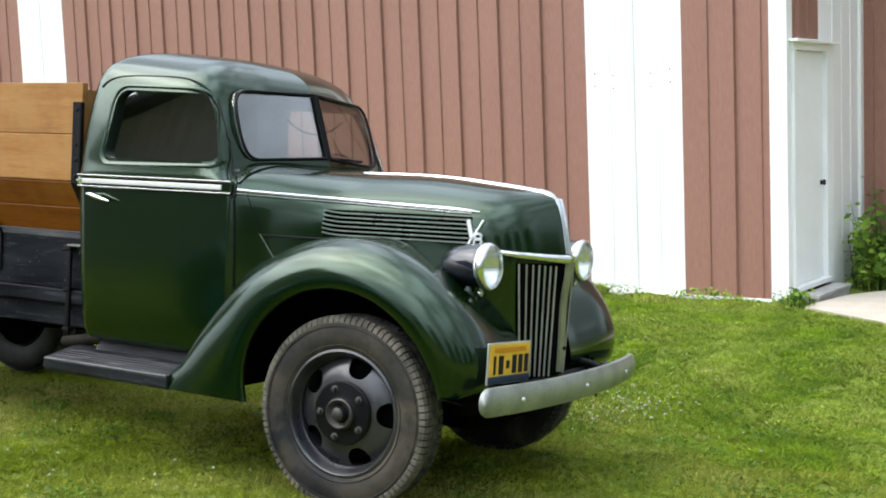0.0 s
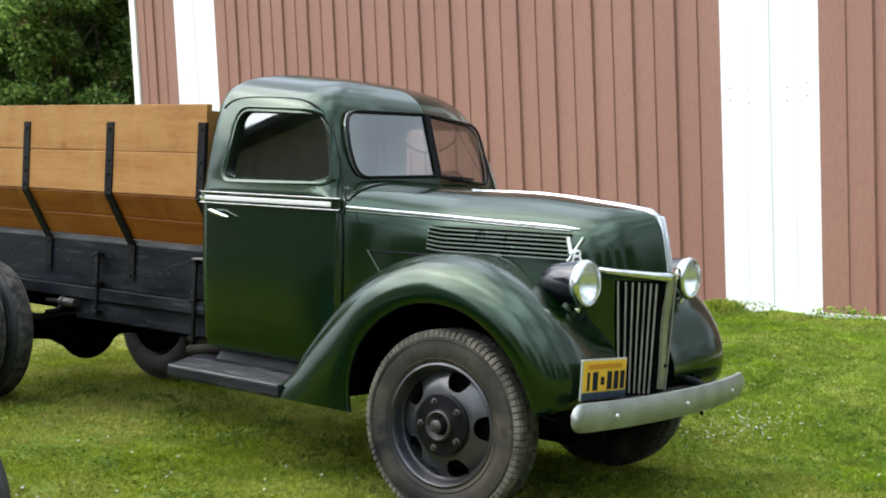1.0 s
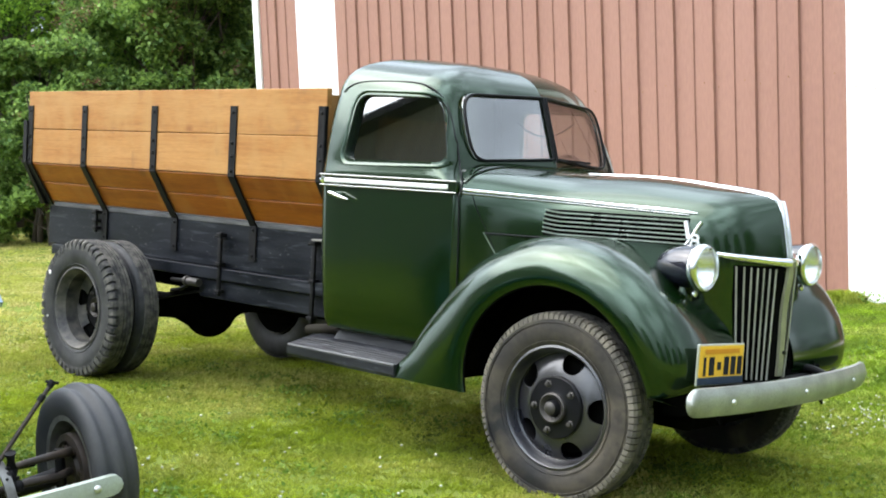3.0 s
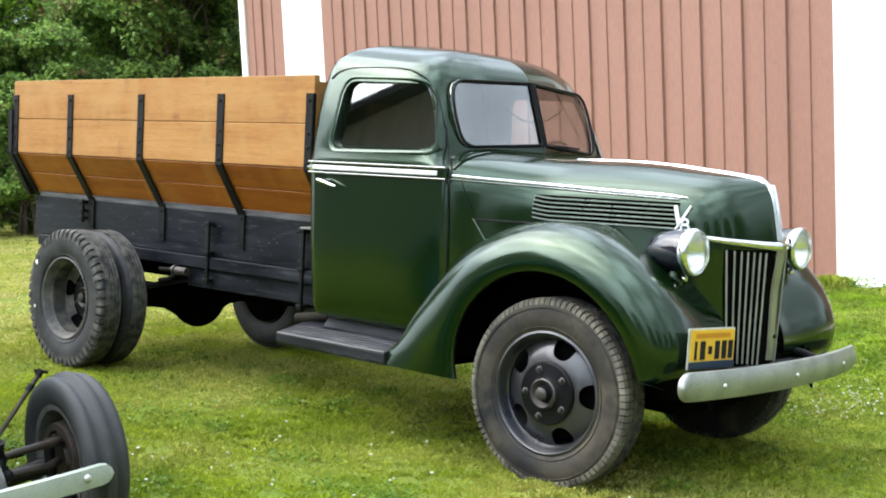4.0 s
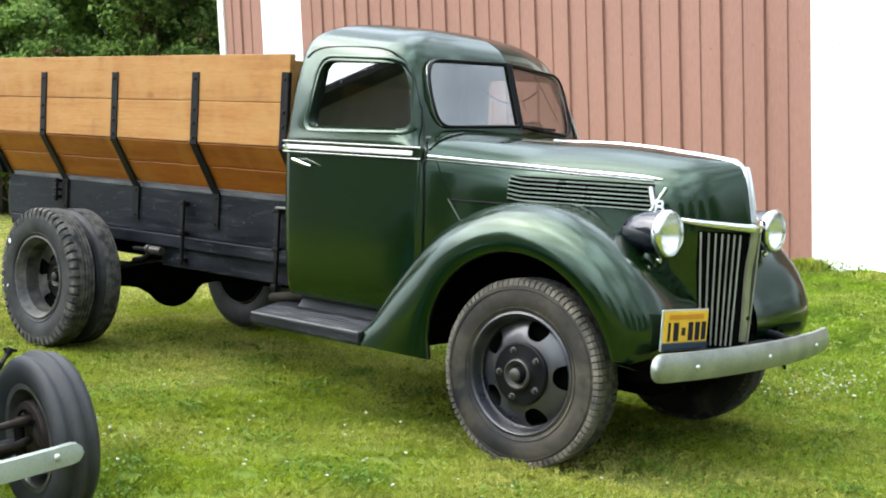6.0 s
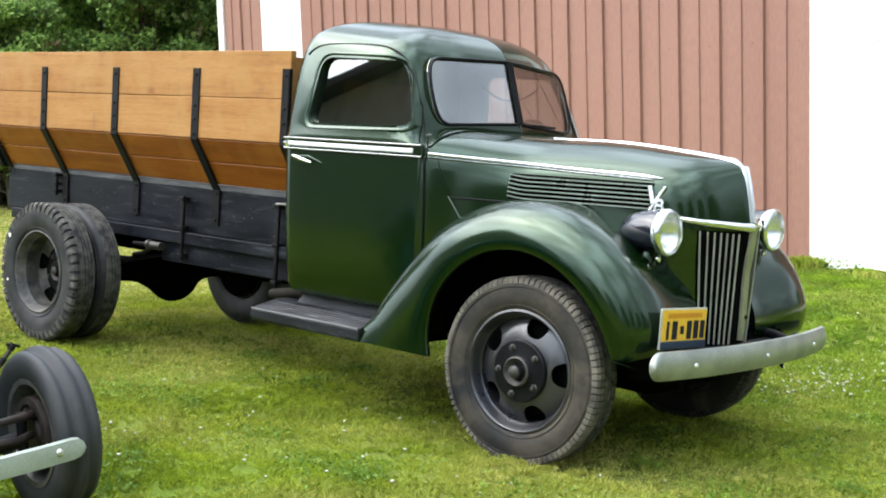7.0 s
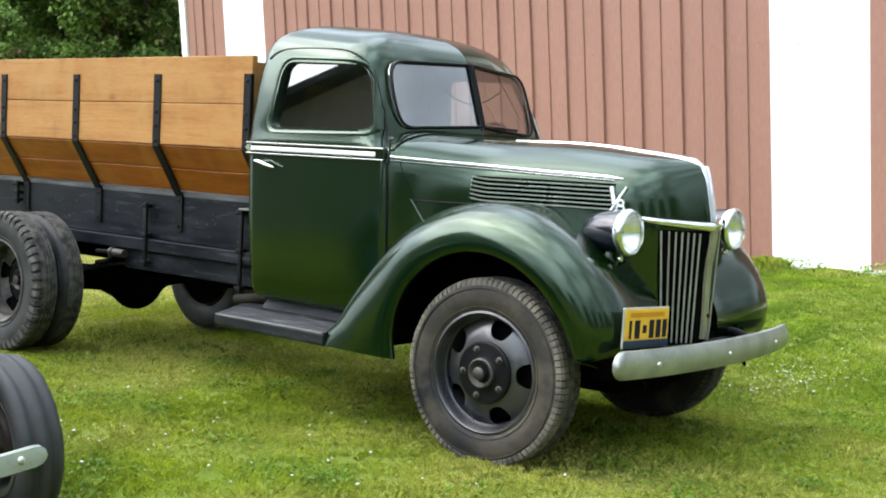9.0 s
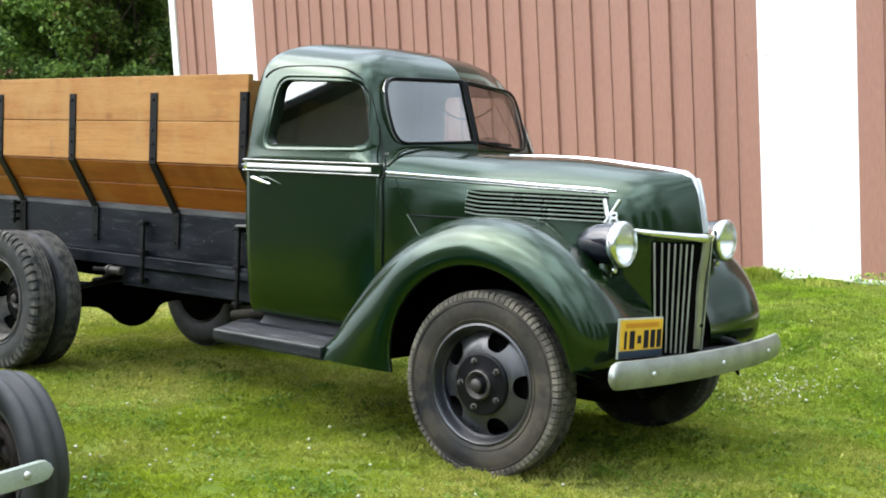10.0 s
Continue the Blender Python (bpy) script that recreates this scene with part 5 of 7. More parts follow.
def build_headlight(truck, s):
    m = pose(0.535, -s * 0.50, 1.083, 0, 90, 0)
    lamp = new("headlight")
    lamp.parent = truck
    lamp.matrix_basis = m
    tagged(lamp, "round headlight in a black bullet shell")
    part("shell", lathe([(0.0, -0.235), (0.028, -0.228), (0.055, -0.205), (0.078, -0.165), (0.093, -0.11), (0.100, -0.05), (0.1015, -0.01), (0.100, 0.004)], 40), SHELL, lamp, "black bullet shell", smooth=60)
    part("bezel", lathe([(0.100, -0.028), (0.106, -0.022), (0.108, -0.004), (0.105, 0.010), (0.098, 0.018), (0.092, 0.020), (0.090, 0.014), (0.092, 0.0)], 40), CHROME, lamp, "chrome rim", smooth=60)
    part("reflector", lathe([(0.0, -0.075), (0.033, -0.068), (0.064, -0.045), (0.091, 0.002)], 32), REFLECTOR, lamp, "silvered reflector", smooth=60)
    part("bulb", lathe([(0.0, -0.075), (0.008, -0.072), (0.009, -0.035), (0.0, -0.028)], 12), DULL, lamp, smooth=60)
    ln = part("lens", lathe([(0.091, 0.010), (0.073, 0.021), (0.045, 0.030), (0.02, 0.034), (0.0, 0.035)], 32), LAMP_GLASS, lamp, "clear fluted lens", smooth=60)
    ln.visible_shadow = False
    part("stem", tube([(0.085, 0, -0.09), (0.16, 0, -0.10)], [0.03, 0.05], 14), GREEN, lamp, "green lamp stem", smooth=60)
    horn = lathe([(0.0, 0.0), (0.022, 0.004), (0.026, 0.018), (0.020, 0.028), (0.0, 0.03)], 16)
    part("park_lamp", horn, CHROME, lamp, "small chrome lamp bead", smooth=60, matrix=pose(0.118, 0.005, -0.05) @ Matrix.Scale(0.65, 4))
    return lamp


def build_bumper(truck):
    rows = []
    n = 48
    for k in range(n + 1):
        y = -0.832 * math.cos(math.pi * k / n)
        x = 0.800 - 0.100 * (abs(y) / 0.845) ** 2.2
        e = max(0.0, min(1.0, (0.832 - abs(y)) / 0.055))
        h = 0.060 * (1 - (1 - e) ** 2) ** 0.5 + 0.002
        zc = 0.545
        rows.append([(x - 0.012, y, zc - h), (x + 0.004, y, zc - h * 0.96), (x + 0.016, y, zc - h * 0.55), (x + 0.020, y, zc), (x + 0.016, y, zc + h * 0.55), (x + 0.004, y, zc + h * 0.96), (x - 0.012, y, zc + h), (x - 0.004, y, zc)])
    bumper = part("front_bumper", loft(rows, closed=True, cap0=True, cap1=True), BUMPER, truck, "dull silver painted curved front bumper", smooth=50)
    for y in (-0.590, -0.022, 0.545):
        x = 0.800 - 0.100 * (abs(y) / 0.845) ** 2.2 + 0.018
        part("bumper_bolt", lathe([(0.013, 0), (0.012, 0.006), (0.007, 0.010), (0, 0.011)], 12), SILVER, bumper, smooth=60, matrix=pose(x, y, 0.542, 0, 90, 0))
    for s in (1, -1):
        part("bumper_iron", tube([(0.35, -s * 0.38, 0.62), (0.66, -s * 0.38, 0.585), (0.775, -s * 0.38, 0.55)], 0.022, 8), BLACK, bumper, "black bumper iron", smooth=60)
    return bumper


def build_plate(truck):
    plate = new("number_plate")
    plate.parent = truck
    plate.matrix_basis = pose(0.692, -0.575, 0.690, 90, 0, 84) @ pose(0, 0, 0, 0, 0, -1.5)
    tagged(plate, "yellow number plate with dark characters")
    part("plate_frame", box(bmesh.new(), -0.162, 0.162, -0.088, 0.088, -0.010, 0.0, bevel=0.004), SILVER, plate, "dull metal frame")
    part("plate_face", box(bmesh.new(), -0.153, 0.153, -0.052, 0.080, 0.0, 0.004, bevel=0.002), YELLOW, plate, "yellow face")
    part("plate_foot", box(bmesh.new(), -0.158, 0.158, -0.084, -0.054, 0.0, 0.006, bevel=0.002), PLATE_BLUE, plate, "dark blue lower strip")
    for x, w, h, y in ((-0.118, 0.017, 0.078, -0.006), (-0.070, 0.036, 0.078, -0.006), (-0.018, 0.026, 0.034, -0.006), (0.032, 0.034, 0.078, -0.006), (0.080, 0.034, 0.078, -0.006), (0.126, 0.032, 0.078, -0.006)):
        part("plate_bar", box(bmesh.new(), x - w / 2, x + w / 2, y - h / 2, y + h / 2, 0.004, 0.0055), NAVY, plate)
    part("plate_bar", box(bmesh.new(), -0.12, 0.12, 0.046, 0.066, 0.004, 0.0055), ORANGE, plate, "orange line of small writing")
    part("plate_bracket", box(bmesh.new(), -0.02, 0.02, -0.13, 0.06, -0.09, -0.010), BLACK, plate)
    return plate


BAR_PAINT = material("grey_green_silver_paint", (0.33, 0.33, 0.28), 0.5, 0.4, (0.20, 0.20, 0.165), 8, 0.5, 120, 0.05)
OLIVE_BAR = material("dull_olive_silver", (0.30, 0.30, 0.21), 0.42, 0.6, (0.20, 0.20, 0.135), 9, 0.7, 120, 0.06)
BADGE = material("satin_chrome", (0.88, 0.89, 0.88), 0.38, 0.8, (0.75, 0.76, 0.75), 20, 0.4, 120, 0.02)
OLD_CHROME = material("tired_chrome", (0.27, 0.28, 0.27), 0.22, 1.0, (0.18, 0.18, 0.17), 20, 0.5, 150, 0.02)
LOUVER = material("louver_green_grey", (0.32, 0.37, 0.31), 0.30, 0.6, (0.24, 0.28, 0.23), 10, 0.4, 80, 0.03)
BELT_WHITE = material("white_enamel", (0.66, 0.66, 0.63), 0.3, 0, (0.55, 0.55, 0.52), 20, 0.3, 80, 0.02)
SCREEN = glass("windscreen_glass", (0.93, 0.95, 0.94), film=0.35)
# Near-zero black: the dark of openings and underbody is put into the colour.
SHADE_BLACK = material("matt_shade_black", (0.003, 0.003, 0.003), 0.95, 0, (0.006, 0.006, 0.005), 9, 0.5, 60, 0.2, spec=0.0)
DULL = material("dull_steel", (0.20, 0.20, 0.19), 0.5, 0.7, (0.10, 0.09, 0.08), 20, 0.7, 90, 0.1)
RUST = material("rusty_pipe", (0.016, 0.014, 0.010), 0.8, 0.0, (0.009, 0.007, 0.005), 20, 0.7, 90, 0.2, spec=0.12)
SHELL = material("black_gloss_enamel", (0.006, 0.006, 0.012), 0.18, 0, (0.008, 0.008, 0.012), 8, 0.3, 90, 0.01, coat=0.4, rough_var=0.03)
REFLECTOR = material("silvered_reflector", (0.92, 0.92, 0.90), 0.22, 0.9, (0.85, 0.85, 0.83), 20, 0.2, 150, 0.02, rough_var=0.04)
BUMPER = material("dull_silver_paint", (0.36, 0.375, 0.345), 0.40, 0.6, (0.23, 0.245, 0.215), 9, 0.8, 120, 0.08)
YELLOW = material("plate_yellow", (0.72, 0.42, 0.03), 0.5, 0, (0.60, 0.34, 0.03), 14, 0.5, 90, 0.03)
ORANGE = material("plate_orange", (0.55, 0.22, 0.01), 0.5, 0, (0.45, 0.18, 0.01), 14, 0.5, 90, 0.03)
PLATE_BLUE = material("plate_dark_blue", (0.012, 0.026, 0.060), 0.5, 0, (0.008, 0.016, 0.04), 14, 0.6, 90, 0.03)
NAVY = material("dark_blue_black", (0.008, 0.009, 0.018), 0.6, 0, (0.006, 0.006, 0.012), 14, 0.5, 90, 0.03, spec=0.2)


FRONT_DISH = [(0.4, 0.056), (0.55, 0.055), (0.64, 0.050), (0.78, 0.037), (0.9, 0.022), (1.0, 0.006)]
REAR_DISH = [(0.4, -0.098), (0.55, -0.098), (0.65, -0.092), (0.8, -0.078), (0.92, -0.066), (1.0, -0.060)]


def build_truck():
    truck = thing("truck", "old dark green farm truck with a pine grain box", "truck", TRUCK)
    build_hood(truck)
    build_grille(truck)
    build_cab(truck)
    for s in (1, -1):
        build_fender(truck, s)
        build_running_board(truck, s)
        build_headlight(truck, s)
    build_bumper(truck)
    build_plate(truck)
    build_bed(truck)

    def front_dish(t):
        return curve_at(FRONT_DISH, t)

    def rear_dish(t):
        return curve_at(REAR_DISH, t)

    def flat_dish(t):
        return 0.0

    steer = 2.2
    build_wheel(truck, "front_wheel", pose(0, -0.735, 0.412, 90, 0, steer), 0.430, 0.178, 0.278, front_dish, 0.044, turn=0.04)
    build_wheel(truck, "front_wheel", pose(-0.02, 0.735, 0.440, 90, 0, steer + 180), 0.430, 0.178, 0.278, front_dish, 0.055)
    for s, rz in ((1, 0), (-1, 180)):
        wheel = build_wheel(truck, "rear_wheel", pose(-3.715, -s * 0.922, 0.450, 90, 0, rz), 0.442, 0.176, 0.262, rear_dish, 0.05, True, turn=0.4, steel=WHEEL_DUSTY)
        if s > 0:
            for x, y, q in ((-0.315, 0.205, 0.016), (-0.325, -0.085, 0.009)):
                part("paint_dab", lathe([(q, 0), (q * 0.8, 0.003), (0, 0.004)], 10), BELT_WHITE, wheel, "dab of white paint on the sidewall", matrix=pose(x, y, 0.0935))
        build_wheel(truck, "rear_wheel", pose(-3.715, -s * 0.728, 0.450, 90, 0, rz), 0.438, 0.168, 0.262, flat_dish, 0.01, True, lugs=0, steel=WHEEL_DUSTY)
    return truck


truck = build_truck()

# ---- tractor ----
OILY = material("oily_rusty_iron", (0.020, 0.017, 0.015), 0.5, 0.2, (0.060, 0.044, 0.034), 16, 0.8, 90, 0.2, spec=0.3)
TRACTOR = Matrix.Translation((-0.580, -3.388, 0)) @ pose(0, 0, 0, 0, 0, -5)
BLUE_PALE = material("faded_pale_blue", (0.24, 0.31, 0.40), 0.45, 0, (0.19, 0.26, 0.34), 5, 0.6, 90, 0.04)
BLUE_DEEP = material("mid_blue_paint", (0.10, 0.21, 0.34), 0.36, 0, (0.075, 0.16, 0.27), 5, 0.6, 90, 0.05)
MESH = material("dark_radiator_core", (0.006, 0.006, 0.010), 0.6, 0.0, (0.011, 0.010, 0.014), 12, 0.5, 120, 0.4)
PALE_BAR = material("pale_green_silver_paint", (0.34, 0.38, 0.33), 0.45, 0.15, (0.26, 0.29, 0.25), 8, 0.6, 100, 0.06)
RIB_RUBBER = material("grey_ribbed_rubber", (0.030, 0.032, 0.035), 0.6, 0, (0.055, 0.055, 0.054), 9, 0.6, 80, 0.1, spec=0.25)


def shell_outline(w, z0, z1, r_top, r_bot):
    return rounded([(-w, z0), (w, z0), (w * 0.98, z1), (-w * 0.98, z1)], [r_bot, r_bot, r_top, r_top], 8)


def build_tractor():
    t = thing("tractor", "old faded blue tractor with ribbed front tyres", "tractor", TRACTOR)
    # radiator shell with a rounded frame and dark core
    o_out = shell_outline(0.266, 0.640, 1.315, 0.13, 0.09)
    o_in = shell_outline(0.204, 0.715, 1.225, 0.075, 0.05)
    rings = [[(x, p, q) for p, q in o] for x, o in ((-0.34, o_out), (-0.16, o_out), (-0.125, shell_outline(0.256, 0.650, 1.305, 0.125, 0.085)), (-0.105, shell_outline(0.231, 0.68, 1.27, 0.10, 0.07)), (-0.115, o_in), (-0.16, o_in))]
    part("radiator_shell", loft(rings, closed=True), BLUE_DEEP, t, "blue radiator shell", smooth=40)
    part("radiator_core", prism(shell_outline(0.206, 0.712, 1.228, 0.075, 0.05), "x", -0.18, -0.15), MESH, t, "dark radiator core")
    part("shell_bottom", one_box(-0.40, -0.14, -0.225, 0.225, 0.55, 0.645, bevel=0.03), BLACK, t, "black lower radiator tank")
    # hood behind the shell
    rows = []
    for x, w, z1, r in ((-0.18, 0.262, 1.312, 0.13), (-0.24, 0.272, 1.328, 0.15), (-0.36, 0.302, 1.352, 0.17), (-0.52, 0.355, 1.395, 0.19), (-0.68, 0.418, 1.450, 0.21), (-0.758, 0.450, 1.480, 0.22)):
        rows.append([(x, p, q) for p, q in shell_outline(w, 0.80, z1, r, 0.02)])
    part("hood", loft(rows, closed=True, cap0=True, cap1=True), BLUE_PALE, t, "faded pale blue hood", smooth=50)
    part("hood_band", closed_tube([(-0.172, p, q) for p, q in shell_outline(0.268, 0.66, 1.32, 0.135, 0.09)], 0.006, 6), BLACK, t, "black lacing strip")
    part("cowl_panel", one_box(-0.86, -0.76, -0.492, 0.492, 0.75, 1.530, bevel=0.02), BLUE_DEEP, t, "square blue dash panel")
    part("dash_top", one_box(-1.02, -0.80, -0.36, 0.36, 1.532, 1.556, bevel=0.008), BLUE_PALE, t, "pale dash cover")
    vent = box(bmesh.new(), -0.785, -0.768, -0.40, 0.40, 1.531, 1.541, bevel=0.002)
    for k in range(20):
        y = -0.38 + 0.04 * k
        box(vent, -0.782, -0.762, y - 0.012, y + 0.012, 1.541, 1.552, bevel=0.002)
    part("dash_vent", vent, BLACK, t, "black slotted strip along the dash")
    for y, z in ((0.470, 1.44), (-0.470, 1.44), (0.474, 1.02), (-0.474, 1.02)):
        part("panel_bolt", lathe([(0.0065, 0), (0.006, 0.004), (0, 0.005)], 8), BLACK, t, matrix=pose(-0.758, y, z, 0, 90, 0))
    part("engine", one_box(-0.78, -0.36, -0.20, 0.20, 0.50, 0.82, bevel=0.03), BLACK, t, "dark engine block")
    part("gearbox", one_box(-2.0, -0.78, -0.24, 0.24, 0.50, 0.95, bevel=0.05), BLUE_DEEP, t, "blue gearbox housing")
    part("seat", lathe([(0.0, 0.0), (0.12, 0.01), (0.19, 0.05), (0.20, 0.07)], 24), BLUE_DEEP, t, "pan seat", smooth=60, matrix=pose(-1.95, 0, 1.20))
    part("seat_post", tube([(-1.8, 0, 0.9), (-1.95, 0, 1.20)], 0.025, 8), IRON, t)
    # rear wheels and fenders
    for s in (1, -1):
        wheel = new("rear_wheel")
        wheel.parent = t
        wheel.matrix_basis = pose(-1.57, s * 0.645, 0.78, -90 * s, 0, 0)
        tagged(wheel, "large rear wheel with lugged tyre")
        r, w, rim = 0.45, 0.22, 0.27
        pr = [(rim, -w * 0.40), (r - 0.10, -w * 0.5), (r - 0.04, -w * 0.44), (r - 0.025, 0), (r - 0.04, w * 0.44), (r - 0.10, w * 0.5), (rim, w * 0.40)]
        tyre = part("tyre", lathe(pr, 56), RUBBER, wheel, "black farm tyre", smooth=50)
        lugs = bmesh.new()
        for k in range(44):
            for sd in (1, -1):
                a = 2 * math.pi * (k + (0.5 if sd > 0 else 0)) / 44
                rows = []
                for q, da in ((0.02, 0.05), (0.24, 0.0), (0.47, 0.03)):
                    zz = sd * w * q
                    rows.append([(rr * math.cos(a + da + e), rr * math.sin(a + da + e), zz) for rr, e in ((r - 0.05, -0.064), (r - 0.016, -0.056), (r - 0.016, 0.056), (r - 0.05, 0.064))])
                merge(lugs, loft(rows, closed=True, cap0=True, cap1=True))
        part("lug_tread", lugs, TREAD_DARK, tyre, "worn close-set tread bars")
        part("wheel_disc", lathe([(0.0, 0.05), (0.12, 0.05), (0.2, 0.02), (rim, 0.0), (rim + 0.01, w * 0.4), (rim + 0.02, w * 0.41)], 40), BLUE_DEEP, wheel, "blue wheel disc", smooth=40)
        rows = []
        for k in range(15):
            a = radians(36 + 122 * k / 14)
            R = 0.53
            rows.append([(-1.56 + R * math.cos(a), s * y, 0.77 + R * math.sin(a) - 0.05 * abs(y - 0.66)) for y in (0.48, 0.52, 0.66, 0.76, 0.80)] + [(-1.56 + (R - 0.05) * math.cos(a), s * 0.81, 0.77 + (R - 0.05) * math.sin(a))])
        part("rear_fender", solid(loft(rows), 0.006), BLUE_PALE, t, "faded pale blue rear fender", smooth=50)
    # front axle, wheels, steering
    part("front_axle", tube([(-0.02, -0.52, 0.575), (-0.06, -0.3, 0.535), (-0.06, 0.3, 0.535), (-0.02, 0.52, 0.575)], 0.026, 10), IRON, t, "dark front axle beam", smooth=50)
    for s in (1, -1):
        wheel = new("front_wheel")
        wheel.parent = t
        wheel.matrix_basis = pose(0, s * 0.60, 0.586, -90 * s, 0, -2)
        tagged(wheel, "front wheel with a grey three-ribbed tyre")
        r, w, rim = 0.302, 0.155, 0.188
        pr = [(rim, -w * 0.36), (rim + 0.03, -w * 0.47), (rim + 0.07, -w * 0.5), (r - 0.022, -w * 0.46), (r - 0.012, -w * 0.36), (r - 0.010, -w * 0.30), (r - 0.018, -w * 0.24), (r - 0.017, -w * 0.13), (r, -w * 0.09), (r + 0.002, 0),
              (r, w * 0.09), (r - 0.017, w * 0.13), (r - 0.018, w * 0.24), (r - 0.010, w * 0.30), (r - 0.012, w * 0.36), (r - 0.022, w * 0.46), (rim + 0.07, w * 0.5), (rim + 0.03, w * 0.47), (rim, w * 0.36)]
        part("tyre", lathe(pr, 64), RIB_RUBBER, wheel, "grey ribbed tyre", smooth=70)
        part("rim", lathe([(rim, -w * 0.36), (rim + 0.008, -w * 0.42), (rim - 0.012, -w * 0.40), (rim - 0.02, -w * 0.2), (rim - 0.03, 0.0), (rim - 0.02, w * 0.2), (rim + 0.006, w * 0.42)], 48), DULL, wheel, "dull steel rim", smooth=40)
        part("disc", lathe([(0.0, 0.0), (0.08, 0.0), (0.12, 0.02), (rim - 0.03, 0.015), (rim - 0.03, 0.022), (0.12, 0.03), (0.0, 0.03)], 40), OILY, wheel, "dark rusty wheel disc", smooth=40)
        part("drum", lathe([(0.0, -0.062), (0.06, -0.062), (0.066, -0.050), (0.10, -0.050), (0.104, -0.064), (0.128, -0.062), (0.132, -0.045), (0.13, 0.0)], 36), OILY, wheel, "dark brake drum", smooth=40)
        for k in range(6):
            a = 2 * math.pi * k / 6
            part("drum_bolt", lathe([(0.012, 0), (0.011, -0.012), (0, -0.014)], 8), OILY, wheel, matrix=pose(0.084 * math.cos(a), 0.084 * math.sin(a), -0.050))
        part("king_pin", tube([(0, s * 0.505, 0.51), (0, s * 0.505, 0.668)], 0.019, 10), IRON, t, "dark king pin", smooth=50)
        part("steering_arm", tube([(0.02, s * 0.535, 0.655), (0.08, s * 0.48, 0.670), (0.10, s * 0.33, 0.669), (0.09, s * 0.30, 0.66)], [0.020, 0.016, 0.012, 0.012], 8), OILY, t, "dark steering arm", smooth=50)
        part("drag_link", tube([(0.04, s * 0.52, 0.592), (0.09, s * 0.454, 0.594), (0.10, s * 0.35, 0.600), (0.06, s * 0.17, 0.575)], 0.015, 8), OILY, t, "dark drag link", smooth=50)
        for y, z in ((0.27, 0.638), (0.30, 0.60), (0.22, 0.578)):
            part("ball_joint", lathe([(0.0, -0.024), (0.016, -0.018), (0.022, 0.0), (0.016, 0.018), (0.008, 0.022), (0.008, 0.034), (0.0, 0.036)], 14), IRON, t, "oily ball joint", smooth=50, matrix=pose(0.115, s * y, z))
        part("radius_rod", tube([(0.02, s * 0.47, 0.565), (0.05, s * 0.2, 0.55), (-0.7, s * 0.10, 0.60)], 0.020, 8), IRON, t, "dark radius rod", smooth=50)
        # curved steel strap from the shell to the bumper
        rows = []
        for k in range(13):
            a = 1.57 * k / 12
            x, z = -0.13 + 0.28 * math.sin(a), 0.570 + 0.175 * math.cos(a)
            nx, nz = 0.010 * math.sin(a), 0.010 * math.cos(a)
            rows.append([(x, s * (0.215 + 0.02 * a), z), (x, s * (0.248 + 0.02 * a), z), (x + nx, s * (0.248 + 0.02 * a), z + nz), (x + nx, s * (0.215 + 0.02 * a), z + nz)])
        strap = part("bumper_strap", loft(rows, closed=True, cap0=True, cap1=True), DULL, t, "curved dull steel bumper strap", smooth=40)
        for a in (0.5, 0.85, 1.2):
            part("strap_rivet", lathe([(0.0055, 0), (0.005, 0.003), (0, 0.004)], 8), IRON, strap, matrix=pose(-0.13 + 0.289 * math.sin(a), s * (0.2315 + 0.02 * a), 0.570 + 0.185 * math.cos(a), 0, math.degrees(a), 0))
        part("bumper_bracket", box(bmesh.new(), 0.125, 0.335, min(s * 0.25, s * 0.29), max(s * 0.25, s * 0.29), 0.560, 0.572, bevel=0.003), DULL, t, "flat steel bumper bracket")
    part("tie_rod", tube([(-0.14, -0.47, 0.60), (-0.14, 0.47, 0.60)], 0.012, 8), IRON, t, "dark tie rod", smooth=50)
    part("steering_box", one_box(-0.10, 0.10, -0.09, 0.16, 0.52, 0.68, bevel=0.02), IRON, t, "oily dark steering box")
    part("linkage", tube([(0.12, 0.27, 0.60), (0.10, 0.29, 0.66), (0.12, 0.28, 0.72)], 0.02, 8), IRON, t, smooth=50)
    part("drawbar_rod", tube([(0.09, 0.235, 0.675), (0.10, 0.255, 0.70), (0.10, 0.454, 0.929)], 0.0085, 8), OILY, t, "slim dark rod with a knuckle end", smooth=50)
    for y, z, r in ((0.410, 0.880, 0.012), (0.448, 0.924, 0.013)):
        part("rod_knuckle", tube([(0.10, y - 0.008, z - 0.009), (0.10, y + 0.008, z + 0.009)], r, 8), IRON, t, "black knuckle", smooth=50)
    part("rod_pin", tube([(0.10, 0.430, 0.935), (0.10, 0.475, 0.922)], 0.006, 6), IRON, t, smooth=50)
    # pale bumper bar across the front
    rows = []
    for k in range(25):
        y = -0.585 * math.cos(math.pi * k / 24)
        e = max(0.0, min(1.0, (0.585 - abs(y)) / 0.04))
        h = 0.036 * (1 - (1 - e) ** 2) ** 0.5 + 0.002
        x = 0.35 - 0.05 * (y / 0.585) ** 2
        rows.append([(x - 0.006, y, 0.585 - h), (x + 0.012, y, 0.585 - h * 0.9), (x + 0.018, y, 0.585), (x + 0.012, y, 0.585 + h * 0.9), (x - 0.006, y, 0.585 + h), (x, y, 0.585)])
    bar = part("bumper_bar", loft(rows, closed=True, cap0=True, cap1=True), PALE_BAR, t, "pale green-silver flat bumper bar", smooth=50)
